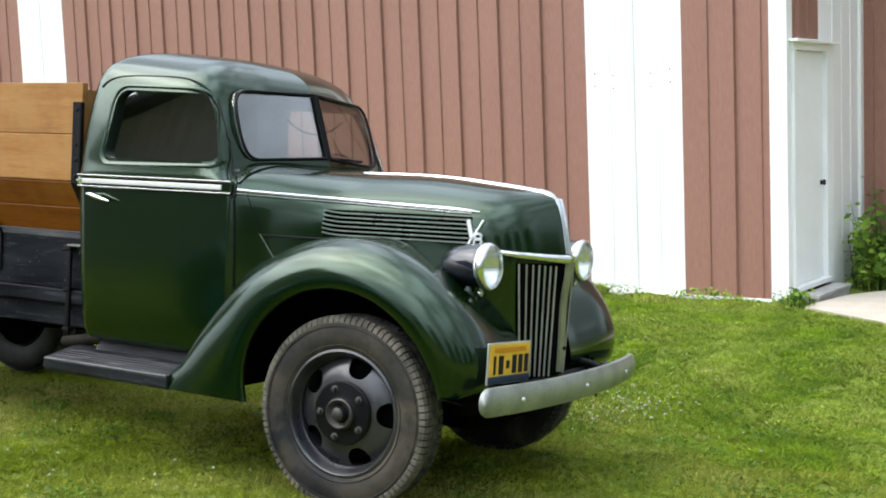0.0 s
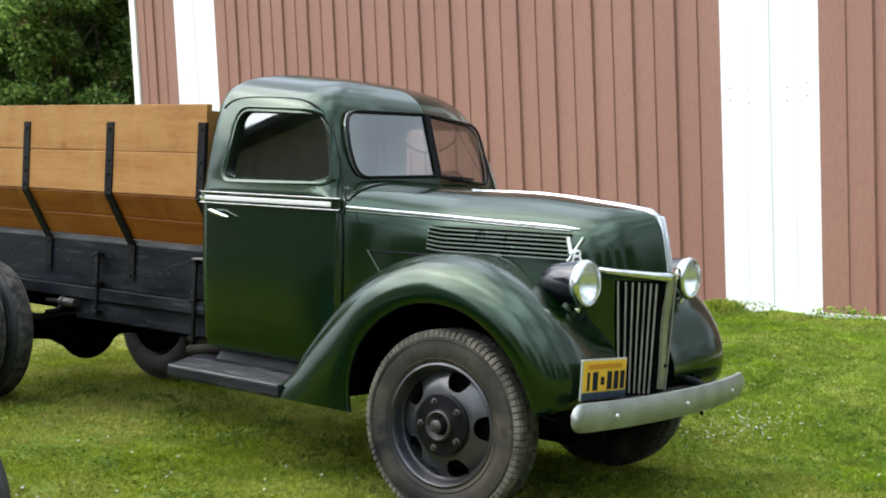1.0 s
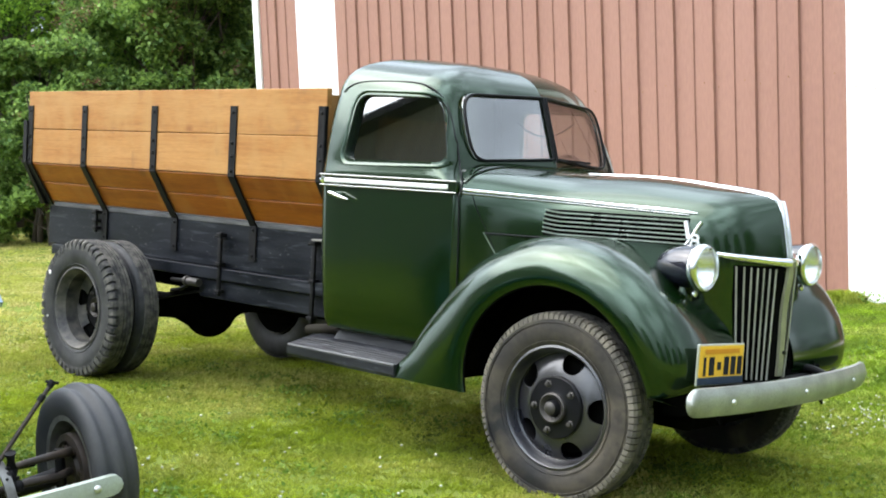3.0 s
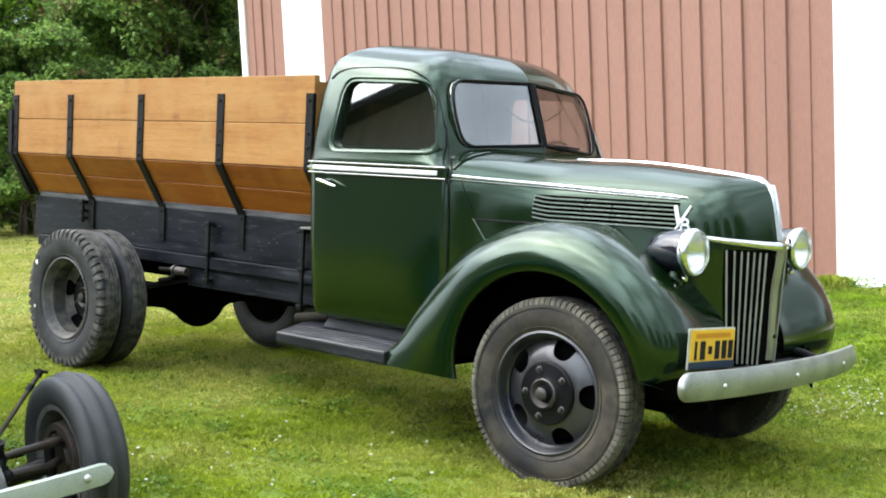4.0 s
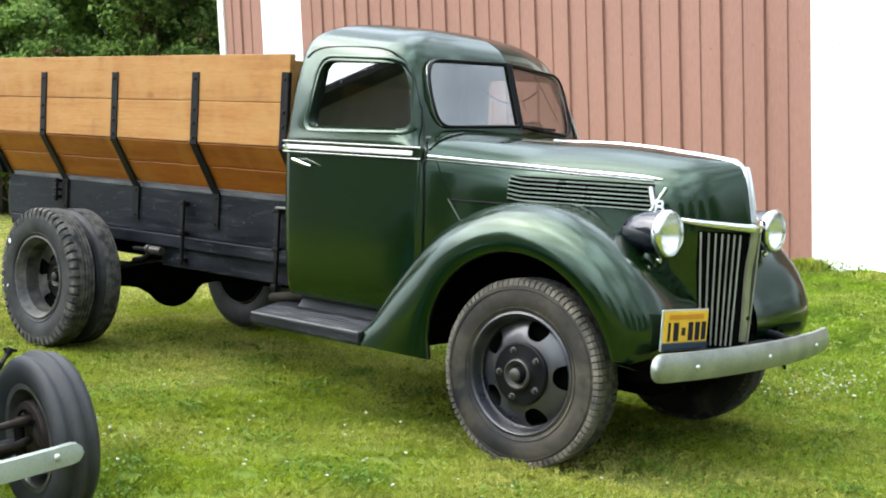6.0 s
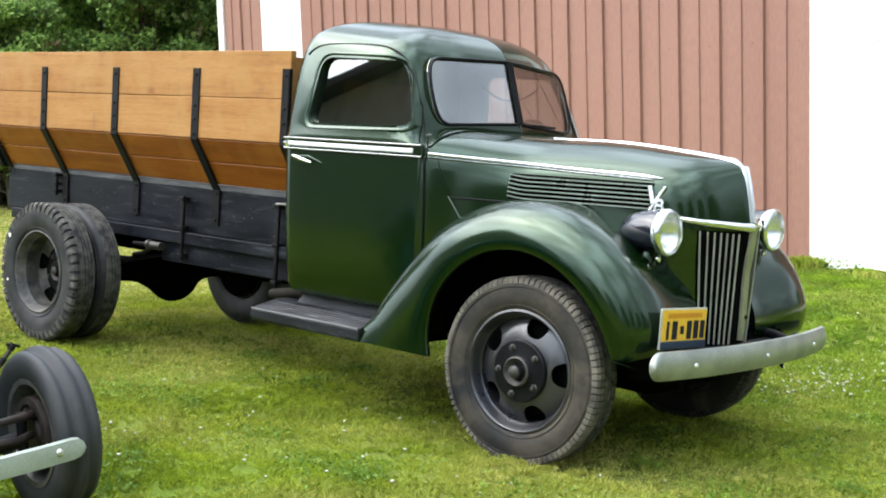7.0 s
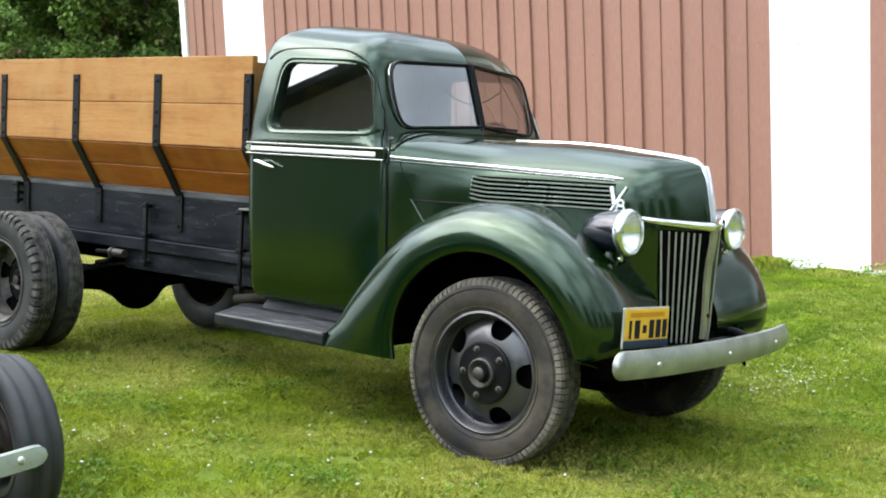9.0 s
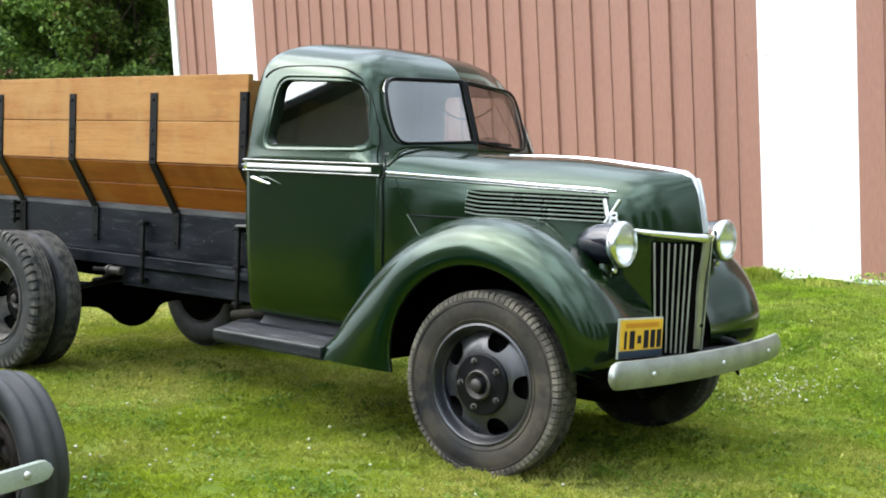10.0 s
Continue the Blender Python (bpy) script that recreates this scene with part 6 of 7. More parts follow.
    for y in (-0.48, 0.48):
        part("bar_bolt", lathe([(0.014, 0), (0.013, 0.007), (0.007, 0.011), (0, 0.012)], 12), SILVER, bar, smooth=60, matrix=pose(0.333, y, 0.590, 0, 90, 0))
    return t


tractor = build_tractor()

# ---- trees and hedge ----
def leaf_material(name, a, b, through=0.35):
    m = bpy.data.materials.new(name)
    m.use_nodes = True
    nt = m.node_tree
    p = nt.nodes["Principled BSDF"]
    geo = nt.nodes.new("ShaderNodeNewGeometry")
    ramp = nt.nodes.new("ShaderNodeMix")
    ramp.data_type = "RGBA"
    ramp.inputs["A"].default_value, ramp.inputs["B"].default_value = (*a, 1), (*b, 1)
    nz = nt.nodes.new("ShaderNodeTexNoise")
    nz.inputs["Scale"].default_value = 0.8
    tc = nt.nodes.new("ShaderNodeTexCoord")
    link(nt, tc.outputs["Object"], nz.inputs["Vector"])
    sm = nt.nodes.new("ShaderNodeMath")
    sm.operation = "MULTIPLY"
    link(nt, geo.outputs["Random Per Island"], sm.inputs[0])
    mr = nt.nodes.new("ShaderNodeMapRange")
    mr.inputs["From Min"].default_value, mr.inputs["From Max"].default_value = 0.3, 0.65
    mr.inputs["To Min"].default_value, mr.inputs["To Max"].default_value = 0.4, 1.4
    link(nt, nz.outputs["Fac"], mr.inputs["Value"])
    link(nt, mr.outputs[0], sm.inputs[1])
    link(nt, sm.outputs[0], ramp.inputs["Factor"])
    link(nt, ramp.outputs["Result"], p.inputs["Base Color"])
    p.inputs["Roughness"].default_value = 0.5
    p.inputs["Specular IOR Level"].default_value = 0.22
    tr = nt.nodes.new("ShaderNodeBsdfTranslucent")
    link(nt, ramp.outputs["Result"], tr.inputs["Color"])
    mx = nt.nodes.new("ShaderNodeMixShader")
    mx.inputs["Fac"].default_value = through
    link(nt, p.outputs[0], mx.inputs[1])
    link(nt, tr.outputs[0], mx.inputs[2])
    link(nt, mx.outputs[0], nt.nodes["Material Output"].inputs["Surface"])
    return m


LEAF_LILAC = leaf_material("lilac_leaves", (0.046, 0.104, 0.024), (0.28, 0.42, 0.10), 0.42)
LEAF_DARK = leaf_material("dark_leaves", (0.034, 0.080, 0.018), (0.24, 0.365, 0.080), 0.42)
LEAF_LIME = leaf_material("feathery_leaves", (0.045, 0.125, 0.022), (0.44, 0.66, 0.09), 0.55)
LEAF_DRY = leaf_material("browned_blossom", (0.12, 0.065, 0.04), (0.27, 0.15, 0.09), 0.2)
BARK = material("bark", (0.085, 0.065, 0.048), 0.9, 0, (0.045, 0.036, 0.028), 8, 0.8, 50, 0.7, stretch=(1, 1, 0.3))


def leaf_mesh(name, centres, normals_up, size, rng, droop=0.3):
    """Pointed leaves, folded along the midrib, each an island of its own."""
    n = len(centres)
    ang = rng.uniform(0, 2 * np.pi, n)
    tilt = rng.normal(-droop, 0.55, n)
    d = np.stack([np.cos(ang) * np.cos(tilt), np.sin(ang) * np.cos(tilt), np.sin(tilt)], 1)
    side = np.cross(d, rng.normal(0, 0.45, (n, 3)) + [0, 0, 1.0])
    side /= np.linalg.norm(side, axis=1)[:, None] + 1e-9
    up = np.cross(side, d)
    L = (size * rng.uniform(0.65, 1.35, n))[:, None]
    W = L * 0.36
    base, tip = centres - d * L * 0.5, centres + d * L * 0.5 - up * L * 0.08
    a, b = centres + side * W + up * L * 0.06, centres - side * W + up * L * 0.06
    v = np.empty((n, 4, 3))
    v[:, 0], v[:, 1], v[:, 2], v[:, 3] = base, a, tip, b
    f = np.empty((n, 2, 3), int)
    i = np.arange(n)[:, None] * 4
    f[:, 0], f[:, 1] = i + [0, 1, 2], i + [0, 2, 3]
    me = bpy.data.meshes.new(name)
    fast_mesh(me, v.reshape(-1, 3), f.reshape(-1, 3))
    return me


def fast_mesh(me, verts, tris):
    me.vertices.add(len(verts))
    me.vertices.foreach_set("co", np.asarray(verts, np.float32).ravel())
    me.loops.add(len(tris) * 3)
    me.loops.foreach_set("vertex_index", np.asarray(tris, np.int32).ravel())
    me.polygons.add(len(tris))
    me.polygons.foreach_set("loop_start", np.arange(0, len(tris) * 3, 3, dtype=np.int32))
    me.polygons.foreach_set("loop_total", np.full(len(tris), 3, np.int32))
    me.update(calc_edges=True)
    me.validate()


def build_tree(name, label, category, where, height, spread, low, clumps, per, size, leaf, seed, trunk_r=0.14, dry=0, group=""):
    """Trunk, forked limbs and a crown of clumps of single leaves."""
    rng = np.random.default_rng(seed)
    tree = thing(name, label, category, Matrix.Translation((where[0], where[1], ground_height(*where) - 0.05)), group)
    wood = bmesh.new()
    cs = []
    for k in range(clumps):
        # clumps fill a lumpy dome, more of them near its skin
        a = rng.uniform(0, 2 * np.pi)
        z = low + (height - low) * rng.uniform(0, 1) ** 0.9
        t = (z - low) / (height - low)
        rad = spread * (0.35 + 0.65 * math.sin(math.pi * min(1, 0.22 + 0.74 * t))) * (0.75 + 0.35 * math.sin(3 * a + seed) * math.sin(2.3 * z + seed))
        q = rad * rng.uniform(0.45, 1.0) ** 0.5
        cs.append((q * math.cos(a), q * math.sin(a), z))
    stems = 1 if trunk_r > 0.1 else 5
    for j in range(stems):
        ox, oy = (0, 0) if stems == 1 else (rng.normal(0, 0.35), rng.normal(0, 0.35))
        pts = [(ox + 0.25 * spread * math.sin(j * 1.7 + q * 2) * q * (0.3 if stems == 1 else 1.3), oy + 0.25 * spread * math.cos(j * 2.1 + q * 1.5) * q * (0.3 if stems == 1 else 1.3), height * 0.75 * q) for q in (0, 0.15, 0.35, 0.6, 0.8, 1.0)]
        merge(wood, tube(pts, [trunk_r * f for f in (1.25, 1.0, 0.85, 0.6, 0.4, 0.15)], 9))
        for c in cs[j::stems][: 22 if stems == 1 else 9]:
            z0 = min(c[2] * 0.6, height * 0.55)
            f = z0 / (height * 0.75)
            b0 = Vector(pts[0]).lerp(Vector(pts[-1]), f)
            mid = b0.lerp(Vector(c), 0.5) + Vector((0, 0, 0.15))
            merge(wood, tube([b0, mid, Vector(c)], [trunk_r * 0.35, trunk_r * 0.22, 0.012], 6))
    part("trunk", wood, BARK, tree, "brown bark trunk and limbs", smooth=50)
    centres = []
    for c in cs:
        m = int(per * rng.uniform(0.6, 1.4))
        r = spread * 0.17 * rng.uniform(0.7, 1.35)
        g = rng.normal(0, 1, (m, 3))
        g /= np.linalg.norm(g, axis=1)[:, None]
        g *= (rng.uniform(0.15, 1.0, m) ** 0.6)[:, None] * r * np.array([1.15, 1.15, 0.8])
        centres.append(g + np.array(c))
    centres = np.concatenate(centres)
    crown = new("crown", leaf_mesh("crown", centres, None, size, rng))
    crown.data.materials.append(leaf)
    crown.parent = tree
    tagged(crown, "dense green foliage", kind="stuff")
    if dry:
        reach = np.hypot(centres[:, 0], centres[:, 1]) / spread + 0.6 * centres[:, 2] / height
        outer = np.flatnonzero(reach > np.quantile(reach, 0.80))
        dc = centres[rng.choice(outer, dry)] * [1.10, 1.10, 1.02]
        blooms = np.concatenate([c + rng.normal(0, 0.05, (12, 3)) for c in dc])
        ob = new("spent_blossom", leaf_mesh("spent_blossom", blooms, None, 0.05, rng))
        ob.data.materials.append(LEAF_DRY)
        ob.parent = tree
        tagged(ob, "browned spent flower heads", kind="stuff")
    return tree


lilac = build_tree("lilac_bush", "tall lilac bush with browned flower heads", "bush", (-17.1, 9.3), 6.2, 2.5, 0.35, 165, 480, 0.098, LEAF_LILAC, 3, 0.06, 360)
build_tree("lilac_bush", "leafy lilac bush at the lawn edge", "bush", (-17.3, 6.4), 3.6, 1.55, 0.15, 95, 460, 0.095, LEAF_LILAC, 8, 0.05, 40)
build_tree("lilac_bush", "tall dark lilac bush beside the barn", "bush", (-17.0, 11.6), 6.8, 2.9, 0.4, 175, 460, 0.10, LEAF_DARK, 5, 0.06, 420)
build_tree("locust_tree", "dark locust tree with feathery lime-green tips", "tree", (-22.3, 8.4), 9.8, 3.6, 0.6, 200, 420, 0.10, LEAF_LIME, 11, 0.20)
shade = build_tree("shade_tree", "large dark shade tree, with added copies out of view", "tree", (-28.5, 12.0), 11.0, 4.6, 0.5, 190, 115, 0.28, LEAF_DARK, 14, 0.26, group="background trees")
# Copies under full size stand out of view, added to darken reflections and low sky.
for x, y, rz, size in ((-30.5, 4.5, 80, 1), (-27.0, 9.5, 10, 1), (-29.5, -2.5, 150, 1), (-24.0, 17.0, 220, 1), (-33.5, 20.0, 300, 1), (-19, 19, 30, 1), (-21, -24, 60, 0.72), (6, -27, 140, 0.72),
                       (-2, -30, 100, 0.72), (16, -23, 20, 0.8), (21, -15, 75, 0.8), (23, -7, 200, 0.75), (23, 0.5, 250, 0.75), (30, 9, 15, 0.6), (27, 22, 110, 0.55), (33, 17, 165, 0.6), (14, 30, 290, 0.6)):
    copy_thing(shade, Matrix.Translation((x, y, 0.0)) @ pose(0, 0, 0, 0, 0, rz) @ Matrix.Scale(size, 4))


def build_shed():
    """The dark gabled shed across the yard, seen mirrored in the cab's window."""
    m = Matrix.Translation((-8.75, -9.65, -0.28)) @ pose(0, 0, 0, 0, 0, -41.3)
    shed = thing("yard_shed", "dark weathered gabled shed across the yard", "shed", m)
    gable = [(-4.5, -0.4), (4.5, -0.4), (4.5, 4.0), (0.0, 8.2), (-4.5, 4.0)]
    part("shed_wall", prism(gable, "y", -10.0, 0.0), SHED_WOOD, shed, "weathered brown board wall")
    for s in (1, -1):
        rf = loft([[(s * 4.9, y, 3.65), (0, y, 8.22), (0, y, 8.38), (s * 4.9, y, 3.81)] for y in (-10.4, 0.5)], closed=True, cap0=True, cap1=True)
        part("shed_roof", rf, SHED_ROOF, shed, "dark shingle roof slope")
    return shed


SHED_WOOD = material("weathered_brown_boards", (0.34, 0.33, 0.30), 0.85, 0, (0.22, 0.21, 0.19), 2, 0.7, 30, 0.3, stretch=(4, 4, 0.4))
SHED_ROOF = material("dark_shingles", (0.045, 0.045, 0.048), 0.8, 0, (0.03, 0.03, 0.03), 4, 0.7, 40, 0.4)
build_shed()


def build_weed(name, label, where, z0, height, n_stems, spread, seed, size=0.09, per=16):
    """A clump of stems with leaves up their length."""
    rng = np.random.default_rng(seed)
    weed = thing(name, label, "weeds", Matrix.Translation((where[0], where[1], z0)))
    stems, centres = bmesh.new(), []
    for k in range(n_stems):
        a, q = rng.uniform(0, 2 * np.pi), spread * rng.uniform(0, 1) ** 0.6
        h = height * rng.uniform(0.5, 1.0)
        x0, y0 = q * math.cos(a), q * math.sin(a)
        lean = rng.normal(0, 0.16, 2)
        pts = [(x0 + lean[0] * h * t * t, y0 + lean[1] * h * t * t, h * t) for t in (0, 0.35, 0.7, 1.0)]
        merge(stems, tube(pts, [0.006, 0.005, 0.004, 0.002], 5))
        t = rng.uniform(0.1, 1.0, per)
        c = np.stack([x0 + lean[0] * h * t * t, y0 + lean[1] * h * t * t, h * t], 1) + rng.normal(0, 0.035, (per, 3))
        c[:, 2] = np.maximum(c[:, 2], 0.02)
        centres.append(c)
    tagged(part("stems", stems, LEAF_DARK, weed), kind="stuff")
    ob = new("leaves", leaf_mesh("leaves", np.concatenate(centres), None, size, rng, 0.1))
    ob.data.materials.append(LEAF_LIME if seed % 2 else LEAF_LILAC)
    ob.parent = weed
    tagged(ob, "green weed leaves", kind="stuff")
    return weed


build_weed("weed_clump", "tall leafy weeds beside the door steps", (0.72, 7.25), -0.03, 0.85, 26, 0.30, 21)
build_weed("weed_clump", "tall dark weeds in the barn corner", (0.78, 7.75), -0.03, 1.12, 26, 0.22, 22)
build_weed("weed_clump", "broad leafy weeds against the red wall", (1.45, 7.55), -0.03, 0.95, 40, 0.5, 24, 0.11)
build_weed("weed_clump", "small weeds at the foot of the corner trim", (0.33, 5.72), -0.04, 0.22, 14, 0.12, 25, 0.05, 10)
build_weed("weed_clump", "low leafy weeds on the edge of the walk", (0.98, 7.0), -0.03, 0.40, 22, 0.22, 27, 0.07, 12)

# ---- grass blades, clover and edge tufts ----
def blade_material(name, lush, straw, deep):
    m = bpy.data.materials.new(name)
    m.use_nodes = True
    nt = m.node_tree
    p = nt.nodes["Principled BSDF"]
    geo, tc = nt.nodes.new("ShaderNodeNewGeometry"), nt.nodes.new("ShaderNodeTexCoord")
    patch, fine = nt.nodes.new("ShaderNodeTexNoise"), nt.nodes.new("ShaderNodeTexNoise")
    patch.inputs["Scale"].default_value, patch.inputs["Detail"].default_value = 0.85, 7
    patch.inputs["Roughness"].default_value = 0.62
    fine.inputs["Scale"].default_value, fine.inputs["Detail"].default_value = 3.2, 6
    for n in (patch, fine):
        link(nt, tc.outputs["Object"], n.inputs["Vector"])
    r1, r2 = nt.nodes.new("ShaderNodeMapRange"), nt.nodes.new("ShaderNodeMapRange")
    r1.inputs["From Min"].default_value, r1.inputs["From Max"].default_value = 0.40, 0.60
    r2.inputs["From Min"].default_value, r2.inputs["From Max"].default_value = 0.35, 0.7
    link(nt, patch.outputs["Fac"], r1.inputs["Value"])
    link(nt, fine.outputs["Fac"], r2.inputs["Value"])
    base, dry = nt.nodes.new("ShaderNodeMix"), nt.nodes.new("ShaderNodeMix")
    for n in (base, dry):
        n.data_type = "RGBA"
    base.inputs["A"].default_value, base.inputs["B"].default_value = (*deep, 1), (*lush, 1)
    dry.inputs["B"].default_value = (*straw, 1)
    link(nt, r2.outputs[0], base.inputs["Factor"])
    link(nt, base.outputs["Result"], dry.inputs["A"])
    pick = nt.nodes.new("ShaderNodeMath")
    pick.operation = "MULTIPLY"
    rnd = nt.nodes.new("ShaderNodeMapRange")
    rnd.inputs["To Min"].default_value, rnd.inputs["To Max"].default_value = 0.12, 1.0
    link(nt, geo.outputs["Random Per Island"], rnd.inputs["Value"])
    link(nt, r1.outputs[0], pick.inputs[0])
    link(nt, rnd.outputs[0], pick.inputs[1])
    link(nt, pick.outputs[0], dry.inputs["Factor"])
    hsv = nt.nodes.new("ShaderNodeHueSaturation")
    val = nt.nodes.new("ShaderNodeMapRange")
    val.inputs["To Min"].default_value, val.inputs["To Max"].default_value = 0.72, 1.25
    link(nt, geo.outputs["Random Per Island"], val.inputs["Value"])
    link(nt, val.outputs[0], hsv.inputs["Value"])
    link(nt, dry.outputs["Result"], hsv.inputs["Color"])
    link(nt, hsv.outputs[0], p.inputs["Base Color"])
    p.inputs["Roughness"].default_value = 0.6
    tr, mx = nt.nodes.new("ShaderNodeBsdfTranslucent"), nt.nodes.new("ShaderNodeMixShader")
    mx.inputs["Fac"].default_value = 0.3
    link(nt, hsv.outputs[0], tr.inputs["Color"])
    link(nt, p.outputs[0], mx.inputs[1])
    link(nt, tr.outputs[0], mx.inputs[2])
    link(nt, mx.outputs[0], nt.nodes["Material Output"].inputs["Surface"])
    return m


BLADE = blade_material("grass_blades", (0.44, 0.53, 0.036), (0.58, 0.53, 0.18), (0.26, 0.34, 0.027))
BLADE_LUSH = blade_material("lush_grass_blades", (0.36, 0.52, 0.030), (0.47, 0.50, 0.12), (0.17, 0.28, 0.022))
BLADE_DRY = blade_material("dry_grass_blades", (0.44, 0.46, 0.085), (0.60, 0.50, 0.23), (0.33, 0.35, 0.06))
heights = np.vectorize(ground_height)


def blades(name, x, y, h, w, rng, label, lean=0.5, aim=None, grass=None, single=False):
    """Bent single blades rooted in the soil, each of two faces."""
    n = len(x)
    z = heights(x, y) - 0.004
    a = rng.uniform(0, 2 * np.pi, n)
    b = rng.uniform(0, 2 * np.pi, n) if aim is None else aim + rng.normal(0, 0.6, n)
    tilt = h * np.abs(rng.normal(0, lean, n))
    v = np.empty((n, 4, 3))
    dx, dy = np.cos(a) * w / 2, np.sin(a) * w / 2
    mx, my, mz = x + np.cos(b) * tilt * 0.35, y + np.sin(b) * tilt * 0.35, z + h * 0.62
    v[:, 0] = np.stack([x - dx, y - dy, z], 1)
    v[:, 1] = np.stack([mx + dx, my + dy, mz], 1)
    v[:, 2] = np.stack([x + np.cos(b) * tilt, y + np.sin(b) * tilt, z + h * (1 - 0.25 * np.minimum(1, tilt / h))], 1)
    v[:, 3] = np.stack([mx - dx, my - dy, mz], 1)
    f = np.arange(n)[:, None, None] * 4 + np.array([[0, 1, 2], [0, 2, 3]])
    if single:
        v, f = v[:, [0, 1, 2]], np.arange(n * 3).reshape(-1, 3)
    me = bpy.data.meshes.new(name)
    fast_mesh(me, v.reshape(-1, 3), f.reshape(-1, 3))
    me.materials.append(grass or BLADE)
    return tagged(new(name, me), label, "grass", kind="stuff")


def tufts(n, per, spread, x0, x1, y0, y1, rng):
    """Roots gathered in tufts, and the way outwards from each tuft's heart."""
    cx = rng.uniform(x0, x1, n // per) + rng.normal(0, 0.3, n // per)
    cy = rng.uniform(y0, y1, n // per) + rng.normal(0, 0.3, n // per)
    i = rng.integers(0, len(cx), n)
    r, a = spread * np.abs(rng.normal(0, 1, n)), rng.uniform(0, 2 * np.pi, n)
    return cx[i] + r * np.cos(a), cy[i] + r * np.sin(a), a


def outside(x, y):
    """Clear of the barn and the walk."""
    barn_line = 5.921 - 0.113 * x - 0.03
    clear = (y < barn_line) | (x < -12.2)
    return clear & ~((x > 0.45) & (y > 5.62 - 0.68 * (x - 0.42)) & (y > 4.55))


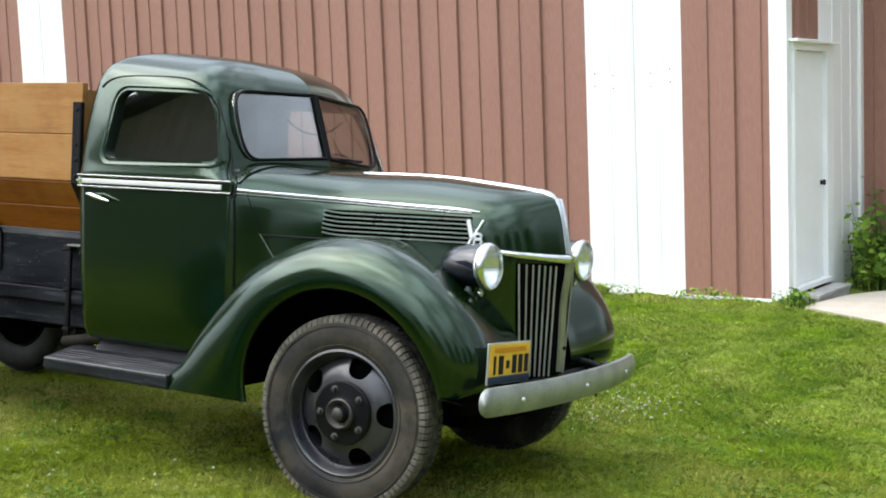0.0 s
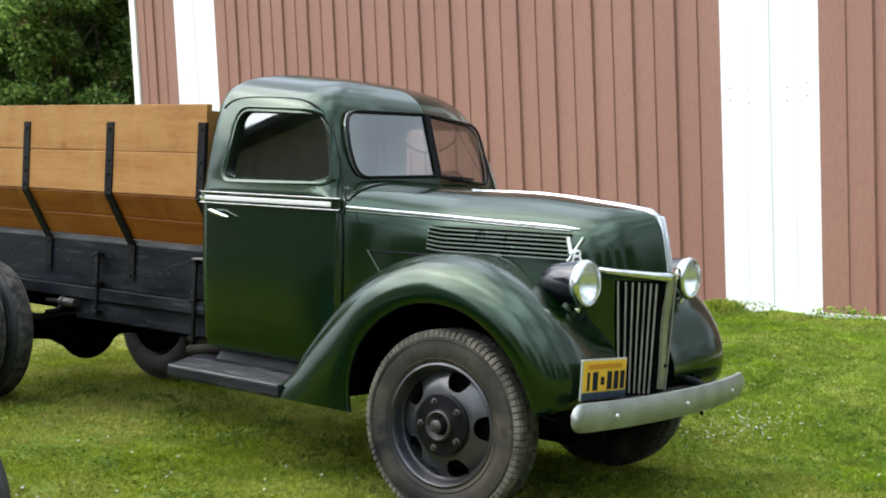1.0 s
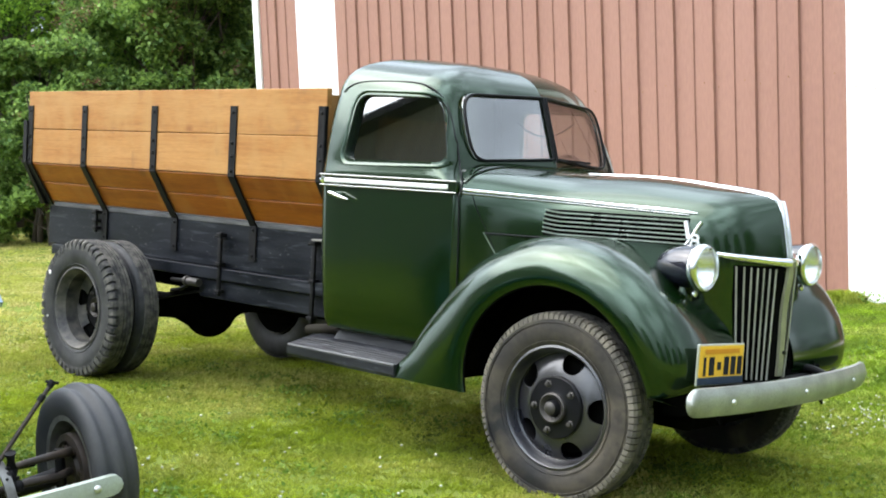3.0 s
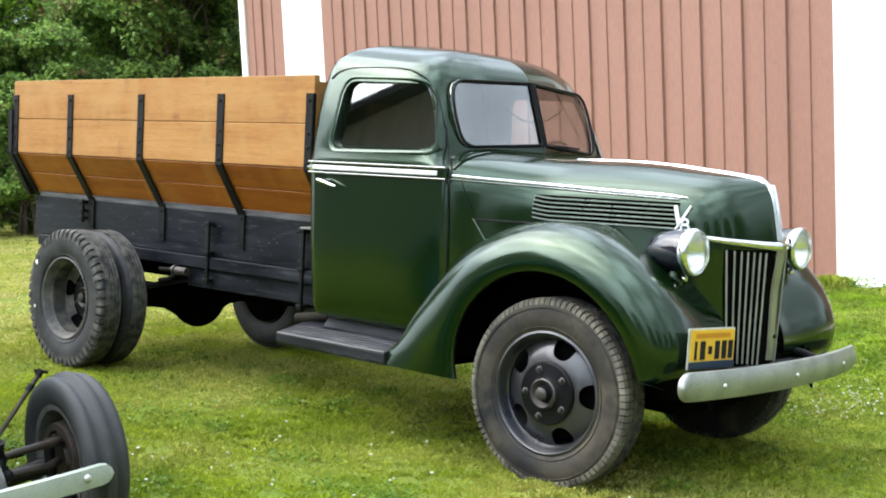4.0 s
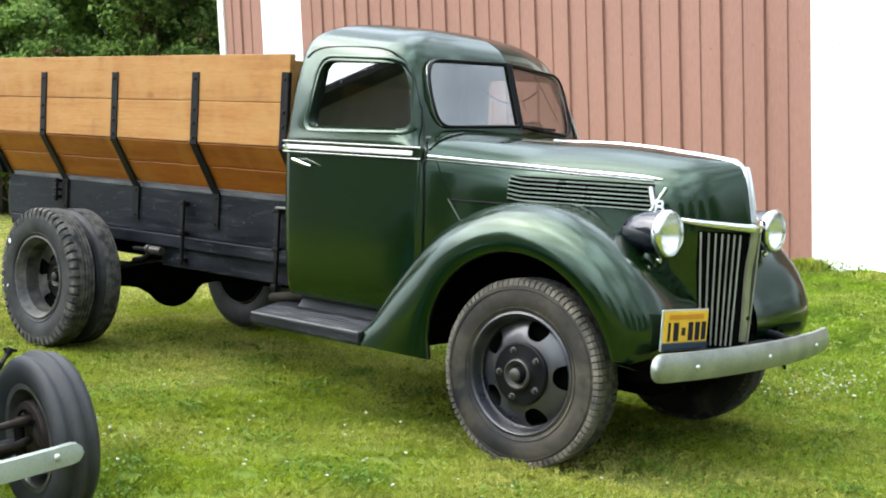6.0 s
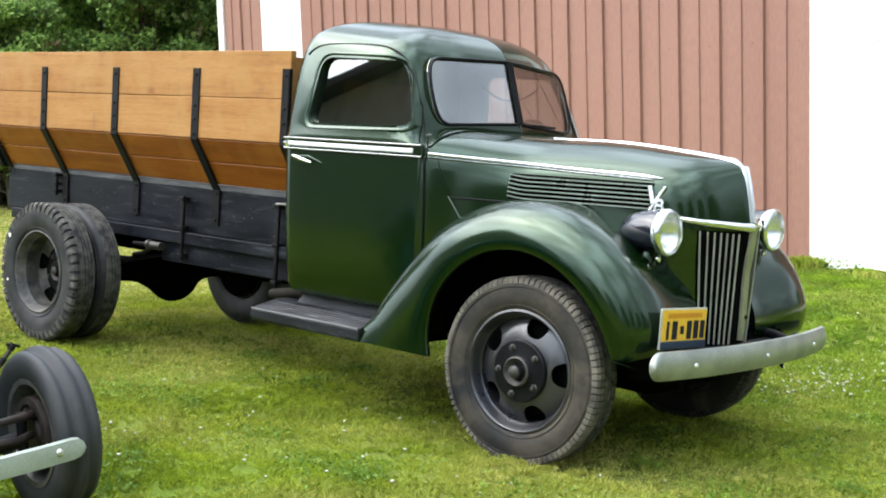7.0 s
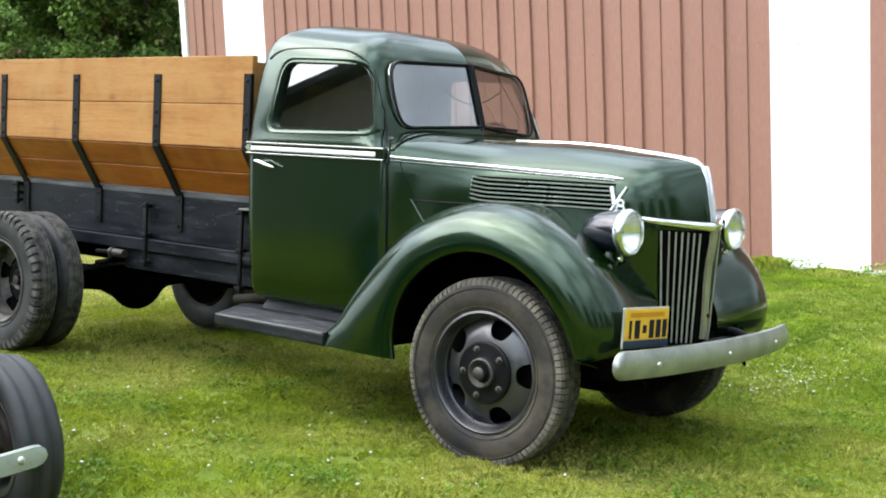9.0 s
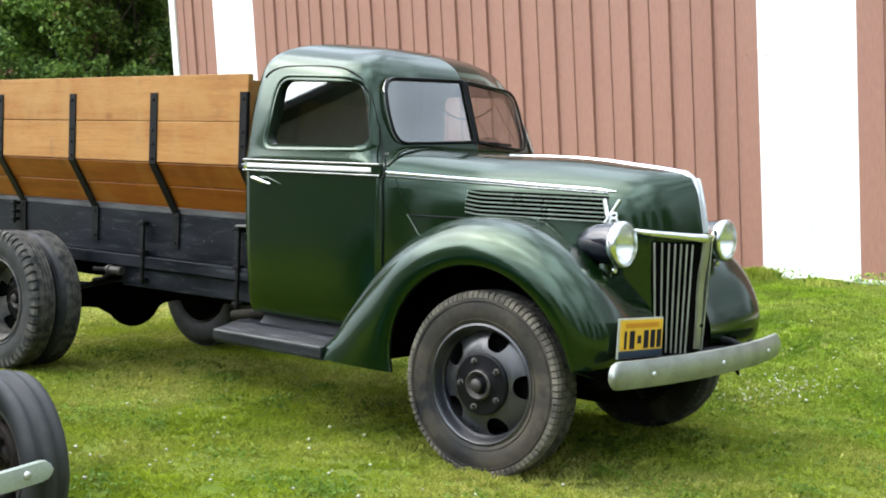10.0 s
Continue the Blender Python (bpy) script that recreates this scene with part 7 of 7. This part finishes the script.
def build_grass():
    rng = np.random.default_rng(4)
    for n, x0, x1, y0, y1, h, w, spread, grass, single, label in (
            (480000, -5.3, 2.7, -3.3, 2.4, 0.029, 0.0036, 0.026, BLADE, False, "short mown lawn grass with straw patches"),
            (230000, -2.8, 3.8, 1.4, 6.1, 0.038, 0.0065, 0.030, BLADE_LUSH, False, "lush uneven grass beside the barn"),
            (190000, -8.5, 8.5, -8.5, -3.0, 0.034, 0.008, 0.04, BLADE, True, "mown lawn round the camera and the tractor"),
            (70000, 2.6, 8.5, -3.2, 4.2, 0.038, 0.012, 0.04, BLADE_LUSH, True, "mown lawn beyond the truck's nose"),
            (300000, -20.0, -5.0, -1.5, 8.5, 0.036, 0.011, 0.05, BLADE_DRY, True, "sunlit dry lawn behind the truck")):
        x, y, aim = tufts(n, 26, spread, x0, x1, y0, y1, rng)
        k = outside(x, y)
        x, y, aim = x[k], y[k], aim[k]
        hh = h * rng.uniform(0.45, 1.35, len(x)) * (1 + 0.3 * np.sin(x * 3.1 + 1.3 * np.sin(y * 2.3)) * np.sin(y * 2.7 + x))
        blades("lawn_grass", x, y, hh, w * rng.uniform(0.6, 1.3, len(x)), rng, label, 0.62, aim, grass, single)
    # longer tufts along the barn's foot
    n = 16000
    s = rng.uniform(-4.0, 0.35, n)
    off = np.abs(rng.normal(0, 0.10, n)) + 0.04
    hh = rng.uniform(0.05, 0.12, n) * np.where(s > -1.6, 0.5, 1.0) * (0.6 + 0.9 * np.abs(np.sin(s * 4.3) * np.sin(s * 1.7 + 1)))
    blades("edge_grass", s, 5.921 - 0.113 * s - off, hh, rng.uniform(0.006, 0.011, n), rng, "longer unmown grass along the barn foot", 0.35)
    n = 1500
    s = rng.uniform(-4.0, 0.3, n)
    centres = np.stack([s, 5.921 - 0.113 * s - np.abs(rng.normal(0, 0.07, n)) - 0.05, -0.03 + rng.uniform(0.02, 0.10, n) * (0.4 + np.abs(np.sin(s * 3.1)))], 1)
    ob = new("edge_weeds", leaf_mesh("edge_weeds", centres, None, 0.034, rng, 0.0))
    ob.data.materials.append(LEAF_LIME)
    tagged(ob, "low broad-leaved weeds along the barn foot", "weeds", kind="stuff")
    # broad clover leaves in clumps
    cl = np.stack([rng.uniform(-4.0, 2.8, 190), rng.uniform(-3.1, 5.0, 190)], 1)
    pts = np.concatenate([c + rng.normal(0, rng.uniform(0.05, 0.16), (110, 2)) for c in cl])
    pts = pts[outside(pts[:, 0], pts[:, 1])]
    centres = np.stack([pts[:, 0], pts[:, 1], heights(pts[:, 0], pts[:, 1]) + rng.uniform(0.012, 0.042, len(pts))], 1)
    ob = new("clover_leaves", leaf_mesh("clover_leaves", centres, None, 0.021, rng, -0.1))
    ob.data.materials.append(LEAF_CLOVER)
    tagged(ob, "clumps of small broad clover leaves in the lawn", "clover", kind="stuff")
    # white clover heads
    pts = []
    for cx, cy, sx, sy, m in ((0.15, 2.25, 0.20, 0.26, 100), (-1.3, -1.8, 0.35, 0.3, 18), (-0.5, -1.2, 0.7, 0.4, 22), (-1.8, -1.2, 0.8, 0.5, 12), (-0.2, 3.1, 0.5, 0.4, 12), (0.9, 1.6, 0.6, 0.5, 12)):
        pts.append(np.stack([rng.normal(cx, sx, m), rng.normal(cy, sy, m)], 1))
    pts = np.concatenate(pts)
    unit = bmesh.new()
    bmesh.ops.create_icosphere(unit, subdivisions=1, radius=1.0)
    uv = np.array([v.co[:] for v in unit.verts])
    uf = np.array([[v.index for v in f.verts] for f in unit.faces])
    unit.free()
    V, F = [], []
    for i, (x, y) in enumerate(pts):
        r = rng.uniform(0.0055, 0.0100)
        V.append(uv * rng.uniform(0.6, 1.25, (len(uv), 1)) * r * [1, 1, 0.75] + [x, y, ground_height(x, y) + rng.uniform(0.035, 0.055)])
        F.append(uf + i * len(uv))
    me = bpy.data.meshes.new("clover_flowers")
    fast_mesh(me, np.concatenate(V), np.concatenate(F))
    me.materials.append(CLOVER)
    tagged(new("clover_flowers", me), "small white clover heads scattered in the lawn", "flowers", kind="stuff")


LEAF_CLOVER = leaf_material("clover_leaf", (0.085, 0.16, 0.018), (0.20, 0.30, 0.034), 0.45)
CLOVER = material("white_clover", (0.50, 0.50, 0.40), 0.8, 0, (0.32, 0.33, 0.22), 60, 0.6, 200, 0.2)
build_grass()
